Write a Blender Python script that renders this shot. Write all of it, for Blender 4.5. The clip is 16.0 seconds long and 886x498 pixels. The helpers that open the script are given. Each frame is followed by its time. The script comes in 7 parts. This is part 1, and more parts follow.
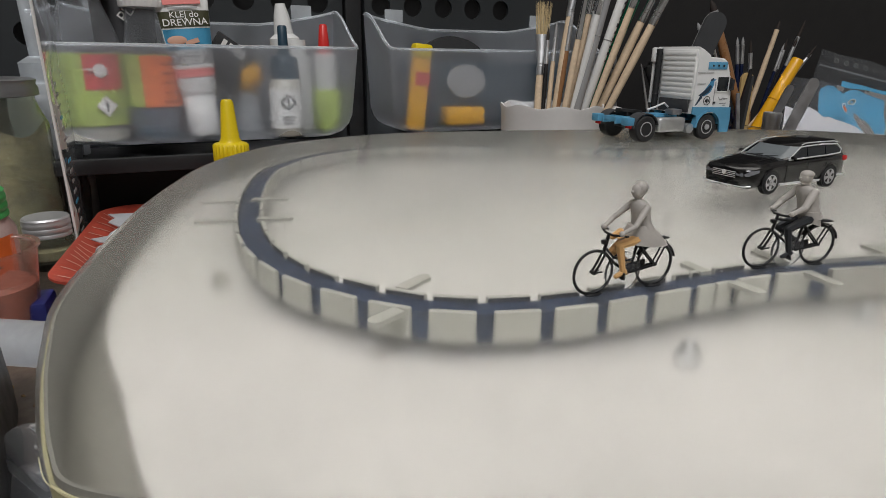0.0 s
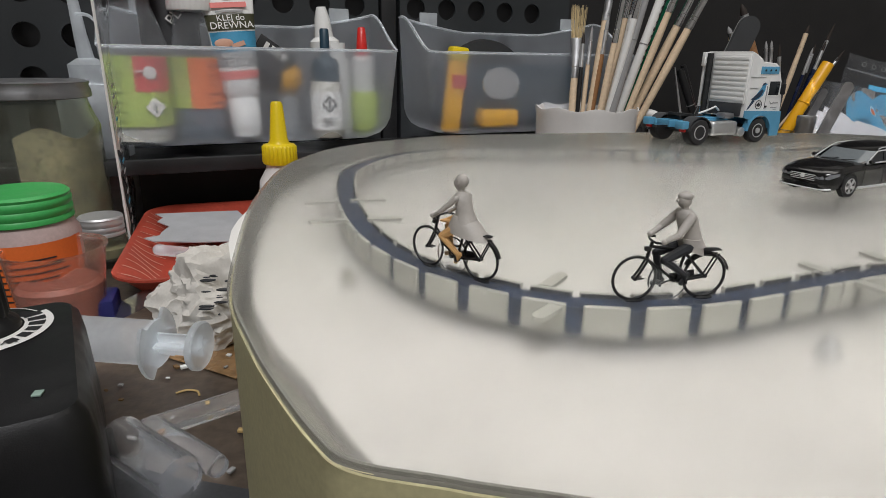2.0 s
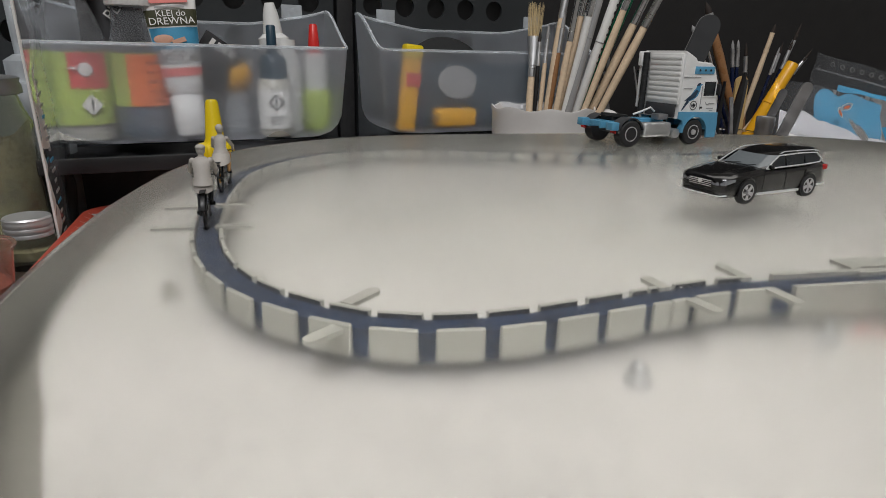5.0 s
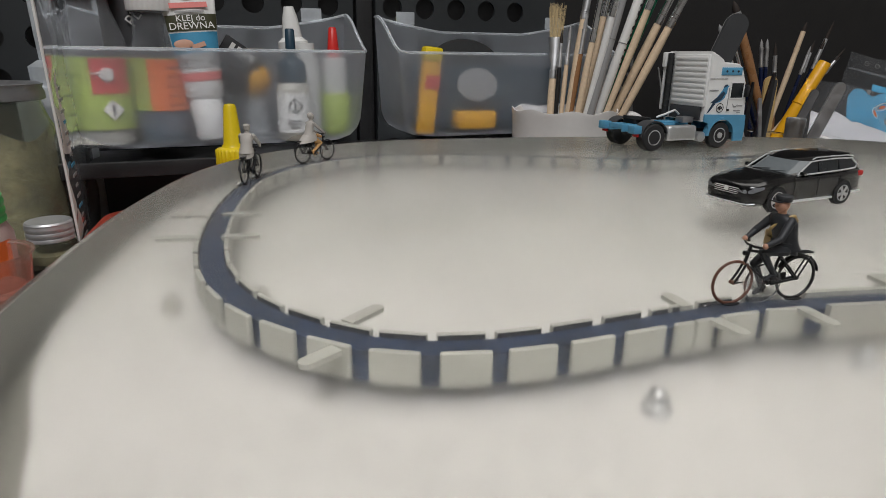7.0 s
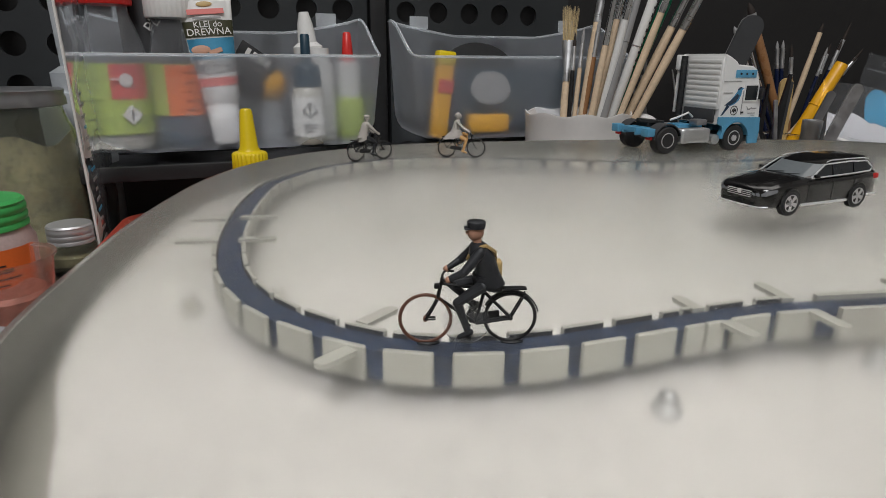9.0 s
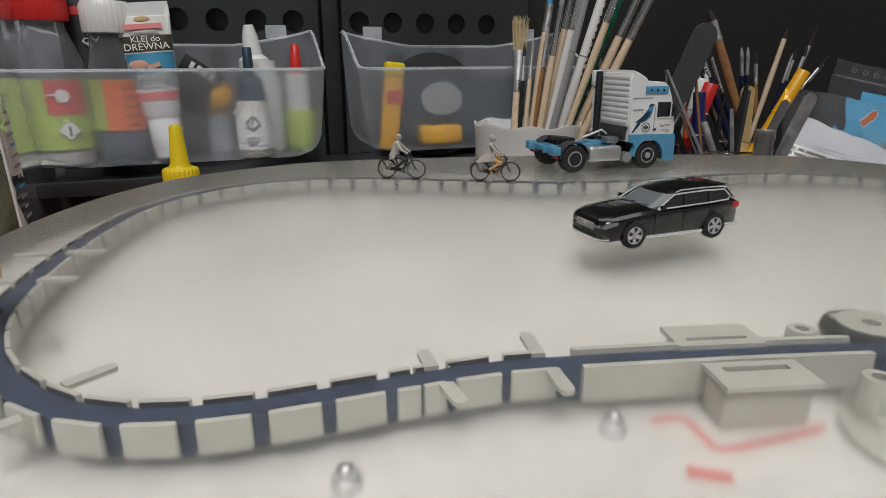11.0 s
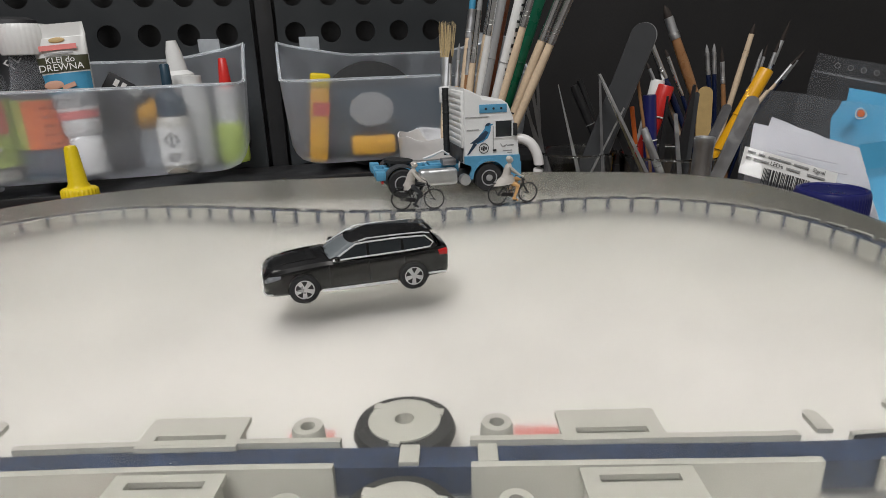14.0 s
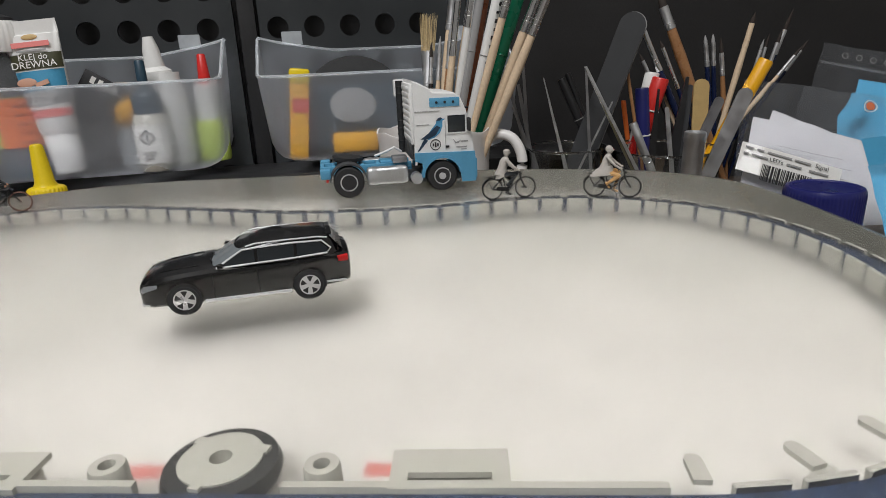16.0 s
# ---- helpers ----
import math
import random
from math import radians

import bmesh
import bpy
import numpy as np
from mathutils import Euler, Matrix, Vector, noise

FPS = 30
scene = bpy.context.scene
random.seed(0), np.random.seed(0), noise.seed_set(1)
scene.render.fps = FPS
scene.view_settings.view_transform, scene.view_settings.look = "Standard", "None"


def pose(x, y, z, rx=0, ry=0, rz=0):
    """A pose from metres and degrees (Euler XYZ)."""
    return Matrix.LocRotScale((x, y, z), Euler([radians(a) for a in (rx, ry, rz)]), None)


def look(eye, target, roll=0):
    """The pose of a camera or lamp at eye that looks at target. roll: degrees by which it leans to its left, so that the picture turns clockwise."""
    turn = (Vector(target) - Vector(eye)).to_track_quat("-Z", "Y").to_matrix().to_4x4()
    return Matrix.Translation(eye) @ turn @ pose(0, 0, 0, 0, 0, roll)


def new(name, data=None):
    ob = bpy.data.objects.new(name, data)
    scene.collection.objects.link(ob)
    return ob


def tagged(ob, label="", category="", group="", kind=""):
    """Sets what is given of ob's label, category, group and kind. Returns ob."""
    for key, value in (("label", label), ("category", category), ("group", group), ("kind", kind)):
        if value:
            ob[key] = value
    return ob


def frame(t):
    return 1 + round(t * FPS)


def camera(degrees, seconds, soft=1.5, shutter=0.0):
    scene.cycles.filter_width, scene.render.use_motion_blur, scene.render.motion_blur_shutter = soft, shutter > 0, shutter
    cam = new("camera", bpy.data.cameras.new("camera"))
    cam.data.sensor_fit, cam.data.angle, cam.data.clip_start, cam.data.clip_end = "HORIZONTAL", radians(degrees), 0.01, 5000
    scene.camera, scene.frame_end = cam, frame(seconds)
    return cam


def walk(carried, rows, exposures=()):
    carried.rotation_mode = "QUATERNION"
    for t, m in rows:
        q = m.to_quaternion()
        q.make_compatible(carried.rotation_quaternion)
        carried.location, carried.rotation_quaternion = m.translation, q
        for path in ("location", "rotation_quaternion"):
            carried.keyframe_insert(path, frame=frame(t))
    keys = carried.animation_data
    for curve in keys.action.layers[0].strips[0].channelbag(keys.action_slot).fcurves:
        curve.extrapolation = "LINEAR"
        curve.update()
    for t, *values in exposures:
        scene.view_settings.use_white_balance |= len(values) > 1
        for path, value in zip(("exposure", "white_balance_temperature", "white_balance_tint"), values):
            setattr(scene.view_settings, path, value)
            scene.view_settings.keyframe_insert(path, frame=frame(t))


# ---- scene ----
cam = camera(73.2, 16.0, soft=0.8)
METRES, EYE, TILT, LEAN, TURN = 0.26, 0.038, -18.0, -0.7, 0.0
ROWS = [
    (0.0, 0.0, 0.0, 0.0, 0.0, 0.0, -0.0),
    (0.5, -0.0382, -0.0075, -0.0026, 0.06, 0.03, -0.08),
    (1.0, -0.0707, -0.0161, -0.0027, 0.24, 0.06, -0.15),
    (1.5, -0.0895, -0.0182, -0.0025, 0.35, 0.1, -0.22),
    (2.0, -0.0964, -0.0192, -0.0018, 0.35, 0.12, -0.29),
    (2.5, -0.097, -0.019, -0.004, 0.08, 0.11, -0.37),
    (3.0, -0.0698, -0.0125, -0.0062, -0.1, 0.06, -0.41),
    (3.5, -0.0128, 0.0011, -0.0009, -0.14, 0.04, -0.46),
    (6.0, 0.0381, 0.0187, 0.0158, 0.85, -0.14, -0.63),
    (6.5, 0.0397, 0.0279, 0.0196, 1.63, -0.02, -0.64),
    (7.0, 0.0445, 0.0333, 0.0189, 2.23, 0.03, -0.72),
    (7.5, 0.0411, 0.0284, 0.0154, 2.72, 0.17, -0.77),
    (8.0, 0.0356, 0.0252, 0.0154, 3.13, 0.19, -0.78),
    (10.5, 0.1542, 0.0447, 0.0402, 4.09, 0.44, -0.67),
    (11.0, 0.2271, 0.0563, 0.0554, 4.61, 0.38, -0.64),
    (11.5, 0.2964, 0.0661, 0.0729, 5.33, 0.28, -0.65),
    (12.0, 0.3739, 0.0775, 0.0849, 6.21, 0.15, -0.62),
    (12.5, 0.4561, 0.0984, 0.0922, 7.13, 0.11, -0.65),
    (13.0, 0.5231, 0.1164, 0.1017, 8.09, 0.04, -0.64),
    (13.5, 0.5723, 0.1332, 0.1112, 9.09, -0.07, -0.68),
    (14.0, 0.5975, 0.1536, 0.1166, 10.12, -0.18, -0.69),
    (14.5, 0.6326, 0.176, 0.1218, 11.0, -0.23, -0.75),
    (15.0, 0.6583, 0.1947, 0.124, 11.68, -0.3, -0.76),
    (15.5, 0.6798, 0.213, 0.127, 12.15, -0.41, -0.73),
    (16.0, 0.6944, 0.2282, 0.1259, 12.11, -0.48, -0.74),
]
walk(cam, [(t, pose(0, 0, EYE, TILT, LEAN, TURN) @ pose(METRES * x, METRES * y, METRES * z, 90 + pitch, roll, yaw)) for t, x, y, z, yaw, pitch, roll in ROWS],
     exposures=[(0.0, -0.47), (1.5, -0.35), (2.0, -0.31), (3.0, -0.25), (3.5, -0.39), (6.0, -0.51), (7.0, -0.51), (8.0, -0.51), (10.5, -0.51), (11.5, -0.47), (14.0, -0.27), (16.0, -0.20)])

# ---- light: a long bench lamp overhead, a ceiling lamp and a dim room ----
world = bpy.data.worlds.new("room_air")
world.use_nodes = True
world.node_tree.nodes["Background"].inputs[0].default_value = (0.75, 0.87, 1.0, 1)
world.node_tree.nodes["Background"].inputs[1].default_value = 0.12
scene.world = world


def area_lamp(name, eye, target, sx, sy, watts, colour):
    lamp = bpy.data.lights.new(name, "AREA")
    lamp.shape, lamp.size, lamp.size_y, lamp.energy, lamp.color = "RECTANGLE", sx, sy, watts, colour
    ob = new(name, lamp)
    ob.matrix_world = look(eye, target)
    return ob


area_lamp("bench_lamp", (0.06, 0.27, 0.58), (0.08, 0.33, 0.0), 0.90, 0.22, 1.7, (1.0, 0.97, 0.92))
area_lamp("ceiling_lamp", (0.0, -0.75, 1.45), (0.05, 0.25, 0.0), 0.7, 0.5, 22.0, (0.98, 0.98, 1.0))

# ---- materials ----


def material(name):
    m = bpy.data.materials.new(name)
    m.use_nodes = True
    return m, m.node_tree.nodes, m.node_tree.links, m.node_tree.nodes["Principled BSDF"]


def surface(name, colour, rough=0.5, metal=0.0, vary=0.10, grain=900.0, coarse=90.0, bump=0.15, dist=0.0002, rvary=0.10, coat=0.0, object_random=0.0):
    """A surface with colour variation at two scales, uneven gloss and a fine relief."""
    m, nodes, links, p = material(name)
    tc = nodes.new("ShaderNodeTexCoord")
    n1 = nodes.new("ShaderNodeTexNoise")
    n1.inputs["Scale"].default_value, n1.inputs["Detail"].default_value = coarse, 4
    n2 = nodes.new("ShaderNodeTexNoise")
    n2.inputs["Scale"].default_value, n2.inputs["Detail"].default_value = grain, 3
    links.new(tc.outputs["Object"], n1.inputs["Vector"])
    links.new(tc.outputs["Object"], n2.inputs["Vector"])
    mix = nodes.new("ShaderNodeMath")
    mix.operation = "ADD"
    links.new(n1.outputs["Fac"], mix.inputs[0])
    links.new(n2.outputs["Fac"], mix.inputs[1])
    last = mix.outputs[0]
    if object_random:
        info = nodes.new("ShaderNodeObjectInfo")
        mul = nodes.new("ShaderNodeMath")
        mul.operation = "MULTIPLY_ADD"
        mul.inputs[1].default_value, mul.inputs[2].default_value = object_random, -object_random / 2
        links.new(info.outputs["Random"], mul.inputs[0])
        add = nodes.new("ShaderNodeMath")
        links.new(mul.outputs[0], add.inputs[0])
        links.new(last, add.inputs[1])
        last = add.outputs[0]
    ramp = nodes.new("ShaderNodeMapRange")
    ramp.inputs["From Min"].default_value, ramp.inputs["From Max"].default_value = 0.6, 1.4
    ramp.inputs["To Min"].default_value, ramp.inputs["To Max"].default_value = 1 - vary, 1 + vary
    links.new(last, ramp.inputs["Value"])
    hsv = nodes.new("ShaderNodeHueSaturation")
    hsv.inputs["Color"].default_value = (*colour, 1)
    links.new(ramp.outputs["Result"], hsv.inputs["Value"])
    links.new(hsv.outputs["Color"], p.inputs["Base Color"])
    rr = nodes.new("ShaderNodeMapRange")
    rr.inputs["From Min"].default_value, rr.inputs["From Max"].default_value = 0.3, 0.7
    rr.inputs["To Min"].default_value, rr.inputs["To Max"].default_value = max(rough - rvary, 0.02), min(rough + rvary, 1)
    links.new(n1.outputs["Fac"], rr.inputs["Value"])
    links.new(rr.outputs["Result"], p.inputs["Roughness"])
    p.inputs["Metallic"].default_value = metal
    p.inputs["Coat Weight"].default_value = coat
    if bump:
        b = nodes.new("ShaderNodeBump")
        b.inputs["Strength"].default_value, b.inputs["Distance"].default_value = bump, dist
        links.new(n2.outputs["Fac"], b.inputs["Height"])
        links.new(b.outputs["Normal"], p.inputs["Normal"])
    return m


def clear(name, colour, rough=0.05, ior=1.45, haze=0.0, haze_colour=(0.8, 0.8, 0.8), bump=0.0, grain=400.0):
    """Clear or frosted plastic and glass: real refraction with, where the stuff is milky, some diffuse scatter."""
    m, nodes, links, p = material(name)
    p.inputs["Base Color"].default_value = (*colour, 1)
    p.inputs["Roughness"].default_value = rough
    p.inputs["IOR"].default_value = ior
    p.inputs["Transmission Weight"].default_value = 1.0
    tc = nodes.new("ShaderNodeTexCoord")
    n = nodes.new("ShaderNodeTexNoise")
    n.inputs["Scale"].default_value, n.inputs["Detail"].default_value = grain, 3
    links.new(tc.outputs["Object"], n.inputs["Vector"])
    if bump:
        b = nodes.new("ShaderNodeBump")
        b.inputs["Strength"].default_value, b.inputs["Distance"].default_value = bump, 0.0004
        links.new(n.outputs["Fac"], b.inputs["Height"])
        links.new(b.outputs["Normal"], p.inputs["Normal"])
    if haze:
        d = nodes.new("ShaderNodeBsdfDiffuse")
        d.inputs["Color"].default_value = (*haze_colour, 1)
        s = nodes.new("ShaderNodeBsdfTranslucent")
        s.inputs["Color"].default_value = (*haze_colour, 1)
        ds = nodes.new("ShaderNodeMixShader")
        ds.inputs[0].default_value = 0.4
        links.new(d.outputs[0], ds.inputs[1])
        links.new(s.outputs[0], ds.inputs[2])
        mr = nodes.new("ShaderNodeMapRange")
        mr.inputs["From Min"].default_value, mr.inputs["From Max"].default_value = 0.3, 0.7
        mr.inputs["To Min"].default_value, mr.inputs["To Max"].default_value = haze * 0.65, haze * 1.35
        n3 = nodes.new("ShaderNodeTexNoise")
        n3.inputs["Scale"].default_value, n3.inputs["Detail"].default_value = 25.0, 5
        links.new(tc.outputs["Object"], n3.inputs["Vector"])
        links.new(n3.outputs["Fac"], mr.inputs["Value"])
        mx = nodes.new("ShaderNodeMixShader")
        links.new(mr.outputs["Result"], mx.inputs[0])
        links.new(p.outputs[0], mx.inputs[1])
        links.new(ds.outputs[0], mx.inputs[2])
        links.new(mx.outputs[0], nodes["Material Output"].inputs["Surface"])
    return m


FROST = clear("frosted_acrylic", (0.735, 0.728, 0.698), 0.27, 1.11, 0.06, (0.46, 0.46, 0.44))
FROST.node_tree.nodes["Principled BSDF"].inputs["Specular IOR Level"].default_value = 0.15
BIN = clear("milky_polypropylene", (0.92, 0.93, 0.95), 0.28, 1.3, 0.20, (0.46, 0.48, 0.51))
GLASS = clear("clear_glass", (0.97, 0.98, 0.97), 0.02, 1.45)
OLD_GLASS = clear("dusty_glass", (0.90, 0.93, 0.86), 0.06, 1.35, 0.06, (0.5, 0.5, 0.4), 0.2, 120)
CLEAR_PLASTIC = clear("clear_plastic", (0.95, 0.96, 0.97), 0.08, 1.3, 0.08, (0.7, 0.72, 0.75), 0.25, 150)
MILKY = clear("milky_tube_plastic", (0.95, 0.97, 0.98), 0.20, 1.2, 0.40, (0.84, 0.88, 0.91))
PINK_CLEAR = clear("stained_clear_plastic", (0.93, 0.84, 0.80), 0.12, 1.25, 0.16, (0.55, 0.36, 0.31), 0.3, 90)
BAG = clear("crinkled_clear_film", (0.97, 0.98, 0.99), 0.06, 1.12, 0.12, (0.55, 0.58, 0.62), 0.6, 60)
PAPER = surface("white_paper", (0.80, 0.79, 0.76), 0.85, 0, 0.04, 1200, 30, 0.1)
# White paper in the bag: greyer than PAPER because its shade is in the colour.
BAG_PAPER = surface("shaded_white_paper", (0.48, 0.48, 0.50), 0.85, 0, 0.06, 1200, 30, 0.1)
BOARD = surface("white_base_board", (0.72, 0.705, 0.680), 0.8, 0, 0.13, 500, 30, 0.1)
CARD = surface("olive_side_band", (0.52, 0.48, 0.28), 0.55, 0, 0.14, 900, 40, 0.2)
# Grey for the dark gap under the plate's rim; its shade is in the colour.
INNER = surface("rim_gap_shade", (0.29, 0.28, 0.245), 0.7, 0, 0.12, 900, 40, 0.1)
# Grey that stands in for the shade behind the side band.
EDGE_SHADE = surface("edge_shade_grey", (0.22, 0.215, 0.19), 0.7, 0, 0.15, 900, 40, 0.1)
# Yellow of the plate's edge where it catches light, given as a colour.
EDGE = surface("lit_edge_yellow", (0.58, 0.54, 0.34), 0.35, 0, 0.15, 1500, 60, 0.2)
# Shade inside the narrow slot, put into the colour of the teeth's inner side.
SLOT_SHADE = surface("tooth_slot_shade", (0.040, 0.043, 0.055), 0.6, 0, 0.25, 1500, 200, 0.2)
TRACK = surface("grey_printed_plastic", (0.50, 0.495, 0.455), 0.6, 0, 0.08, 2500, 150, 0.25, object_random=0.2)
BLUE = surface("blue_chain_plastic", (0.026, 0.045, 0.098), 0.5, 0, 0.65, 700, 190, 0.35)
RUBBER = surface("black_rubber", (0.018, 0.019, 0.02), 0.6, 0, 0.2, 1500, 200, 0.2)
RED_INK = surface("red_marker_ink", (0.70, 0.20, 0.18), 0.8, 0, 0.2, 900, 120, 0)
STEEL = surface("brushed_steel", (0.72, 0.73, 0.74), 0.42, 1.0, 0.12, 1800, 120, 0.1)
TRIM = surface("bright_silver_trim", (0.78, 0.79, 0.80), 0.3, 0.35, 0.05, 900, 100, 0)
CHROME = surface("chrome", (0.80, 0.81, 0.82), 0.16, 1.0, 0.05, 900, 100, 0)
DARK_STEEL = surface("dark_steel", (0.34, 0.34, 0.35), 0.45, 0.9, 0.15, 1800, 120, 0.1)
CAR_BLACK = surface("black_car_paint", (0.004, 0.004, 0.0045), 0.20, 0, 0.05, 900, 60, 0, rvary=0.03, coat=0.6)
CAR_GLASS = surface("tinted_car_window", (0.022, 0.026, 0.029), 0.08, 0, 0.05, 900, 60, 0, rvary=0.02)
SHIELD = surface("grey_windscreen", (0.16, 0.18, 0.19), 0.10, 0, 0.08, 900, 60, 0, rvary=0.03)
TYRE = surface("tyre_rubber", (0.022, 0.022, 0.023), 0.7, 0, 0.2, 3000, 400, 0.3)
ALLOY = surface("silver_alloy", (0.62, 0.62, 0.63), 0.35, 0.6, 0.05, 1500, 200, 0)
TAIL = surface("red_tail_lens", (0.55, 0.02, 0.02), 0.2, 0, 0.1, 900, 200, 0)
LENS = surface("clear_headlamp_lens", (0.26, 0.27, 0.29), 0.12, 0.3, 0.2, 900, 300, 0)
WHITE_P = surface("white_model_plastic", (0.80, 0.80, 0.79), 0.38, 0, 0.03, 1500, 80, 0.05)
BLUE_P = surface("light_blue_plastic", (0.10, 0.33, 0.52), 0.42, 0, 0.10, 1500, 120, 0.08)
BLUE_PRINT = surface("printed_blue", (0.06, 0.26, 0.45), 0.5, 0, 0.12, 1500, 200, 0)
NAVY_PRINT = surface("printed_dark_blue", (0.02, 0.045, 0.085), 0.5, 0, 0.3, 2500, 600, 0)
INK = surface("black_print", (0.02, 0.02, 0.022), 0.6, 0, 0.1, 900, 60, 0)
CHASSIS = surface("dark_grey_plastic", (0.05, 0.052, 0.056), 0.5, 0, 0.1, 1500, 100, 0.1)
RESIN = surface("grey_unpainted_resin", (0.45, 0.42, 0.385), 0.55, 0, 0.06, 2500, 250, 0.1)
ORANGE_P = surface("orange_figure_paint", (0.66, 0.38, 0.15), 0.55, 0, 0.10, 2500, 250, 0.1)
DARK_P = surface("black_figure_paint", (0.022, 0.024, 0.028), 0.5, 0, 0.25, 2500, 400, 0.1)
SKIN_P = surface("flesh_figure_paint", (0.50, 0.27, 0.18), 0.55, 0, 0.08, 2500, 250, 0.1)
TAN_P = surface("tan_bag_paint", (0.52, 0.36, 0.15), 0.55, 0, 0.12, 2500, 250, 0.1)
BIKE = surface("black_bicycle_plastic", (0.012, 0.012, 0.013), 0.4, 0, 0.1, 1500, 200, 0)
BROWN_TYRE = surface("brown_tyre_paint", (0.13, 0.055, 0.035), 0.5, 0, 0.2, 1500, 300, 0)
PANEL = surface("dark_grey_perforated_metal", (0.036, 0.040, 0.043), 0.42, 0.2, 0.10, 1500, 18, 0.08)
BLACK_WALL = surface("black_back_wall", (0.0165, 0.0158, 0.0162), 0.55, 0, 0.30, 600, 14, 0.3)
BLACK_METAL = surface("black_painted_steel", (0.014, 0.014, 0.015), 0.5, 0, 0.2, 900, 40, 0.15)
BLACK_PL = surface("black_moulded_plastic", (0.012, 0.012, 0.013), 0.42, 0, 0.15, 2600, 80, 0.35)
DESK = surface("stained_brown_worktop", (0.075, 0.055, 0.040), 0.45, 0, 0.55, 260, 26, 0.4, 0.0005)
MAT_GREY = surface("dark_grey_cutting_mat", (0.045, 0.047, 0.052), 0.6, 0, 0.25, 700, 45, 0.3)
GLUE_FILM = surface("dried_amber_glue", (0.22, 0.13, 0.06), 0.25, 0, 0.5, 300, 60, 0.6, 0.0006)
# Tone of the unseen room shell, kept pale to bounce light onto the bench.
ROOM = surface("pale_bounce_wall", (0.72, 0.70, 0.67), 0.8, 0, 0.05, 60, 3, 0.05)
FLOOR_M = surface("brown_floor", (0.16, 0.12, 0.09), 0.6, 0, 0.2, 60, 5, 0.1)
CERAMIC = surface("white_glazed_ceramic", (0.86, 0.84, 0.82), 0.32, 0, 0.025, 300, 40, 0.02, rvary=0.04)
WOOD = surface("pale_beech", (0.72, 0.56, 0.39), 0.5, 0, 0.16, 500, 60, 0.15)
RED_WOOD = surface("red_brown_lacquer", (0.30, 0.10, 0.05), 0.3, 0, 0.2, 500, 60, 0.1)
WOOD_DARK = surface("varnished_brown_wood", (0.32, 0.16, 0.07), 0.35, 0, 0.2, 500, 60, 0.1)
BRISTLE = surface("pale_hog_bristle", (0.60, 0.47, 0.26), 0.8, 0, 0.35, 2500, 700, 0.6)
BRISTLE_D = surface("dark_brush_hair", (0.03, 0.022, 0.018), 0.8, 0, 0.3, 2500, 700, 0.5)
GREEN_PEN = surface("green_pen_plastic", (0.005, 0.15, 0.075), 0.3, 0, 0.08, 900, 80, 0)
NAVY_PEN = surface("navy_lacquer", (0.008, 0.015, 0.05), 0.25, 0, 0.1, 900, 80, 0)
YELLOW = surface("yellow_plastic", (0.80, 0.60, 0.008), 0.38, 0, 0.05, 900, 120, 0.05)
ORANGE_Y = surface("orange_yellow_plastic", (0.85, 0.42, 0.01), 0.35, 0, 0.06, 900, 120, 0.05)
WHITE_C = surface("white_plastic", (0.78, 0.78, 0.76), 0.35, 0, 0.03, 900, 120, 0.03)
RED_C = surface("red_plastic", (0.62, 0.025, 0.02), 0.35, 0, 0.06, 900, 120, 0.03)
BLUE_C = surface("dark_blue_lid_plastic", (0.015, 0.018, 0.125), 0.35, 0, 0.10, 900, 60, 0.05)
TEAL_C = surface("dark_teal_plastic", (0.018, 0.048, 0.075), 0.4, 0, 0.08, 900, 60, 0.05)
GREEN_LID = surface("bright_green_lid", (0.06, 0.44, 0.11), 0.4, 0, 0.10, 900, 60, 0.05)
PINK_WHITE = surface("pinkish_white_plastic", (0.55, 0.42, 0.40), 0.35, 0, 0.12, 700, 60, 0.05)
ALUMINIUM = surface("dull_aluminium", (0.62, 0.62, 0.63), 0.38, 0.65, 0.10, 1800, 120, 0.1)
ORANGE_LAB = surface("orange_label", (0.80, 0.17, 0.03), 0.55, 0, 0.06, 900, 60, 0)
LIME_LAB = surface("lime_label", (0.42, 0.53, 0.10), 0.55, 0, 0.06, 900, 60, 0)
RED_LAB = surface("red_label", (0.66, 0.07, 0.06), 0.55, 0, 0.06, 900, 60, 0)
PINK_LAB = surface("red_pale_print", (0.72, 0.20, 0.18), 0.55, 0, 0.06, 900, 60, 0)
OLIVE_LAB = surface("dark_olive_print", (0.055, 0.055, 0.025), 0.55, 0, 0.06, 900, 60, 0)
SKY_LAB = surface("sky_blue_print", (0.055, 0.29, 0.48), 0.5, 0, 0.08, 900, 60, 0)
GREY_LAB = surface("grey_print", (0.30, 0.30, 0.30), 0.6, 0, 0.06, 900, 60, 0)
LIQUID = surface("pale_bottle_body", (0.50, 0.48, 0.42), 0.3, 0, 0.08, 900, 60, 0)
RESIDUE = surface("olive_brown_residue", (0.17, 0.15, 0.095), 0.7, 0, 0.75, 420, 75, 0.5, 0.0006)
BROWN_LIQ = surface("brown_sediment", (0.12, 0.10, 0.055), 0.6, 0, 0.5, 400, 70, 0.4)
CORAL = surface("coral_lacquered_tray", (0.46, 0.070, 0.042), 0.45, 0, 0.18, 600, 60, 0.05)
TRAY_LINE = surface("pale_tray_line", (0.78, 0.55, 0.45), 0.4, 0, 0.1, 600, 60, 0)
SANDPAPER = surface("grey_abrasive_sheet", (0.42, 0.43, 0.45), 0.8, 0, 0.15, 3000, 90, 0.5)
GREEN_TAPE = surface("dark_green_cap", (0.01, 0.10, 0.03), 0.4, 0, 0.1, 900, 60, 0)
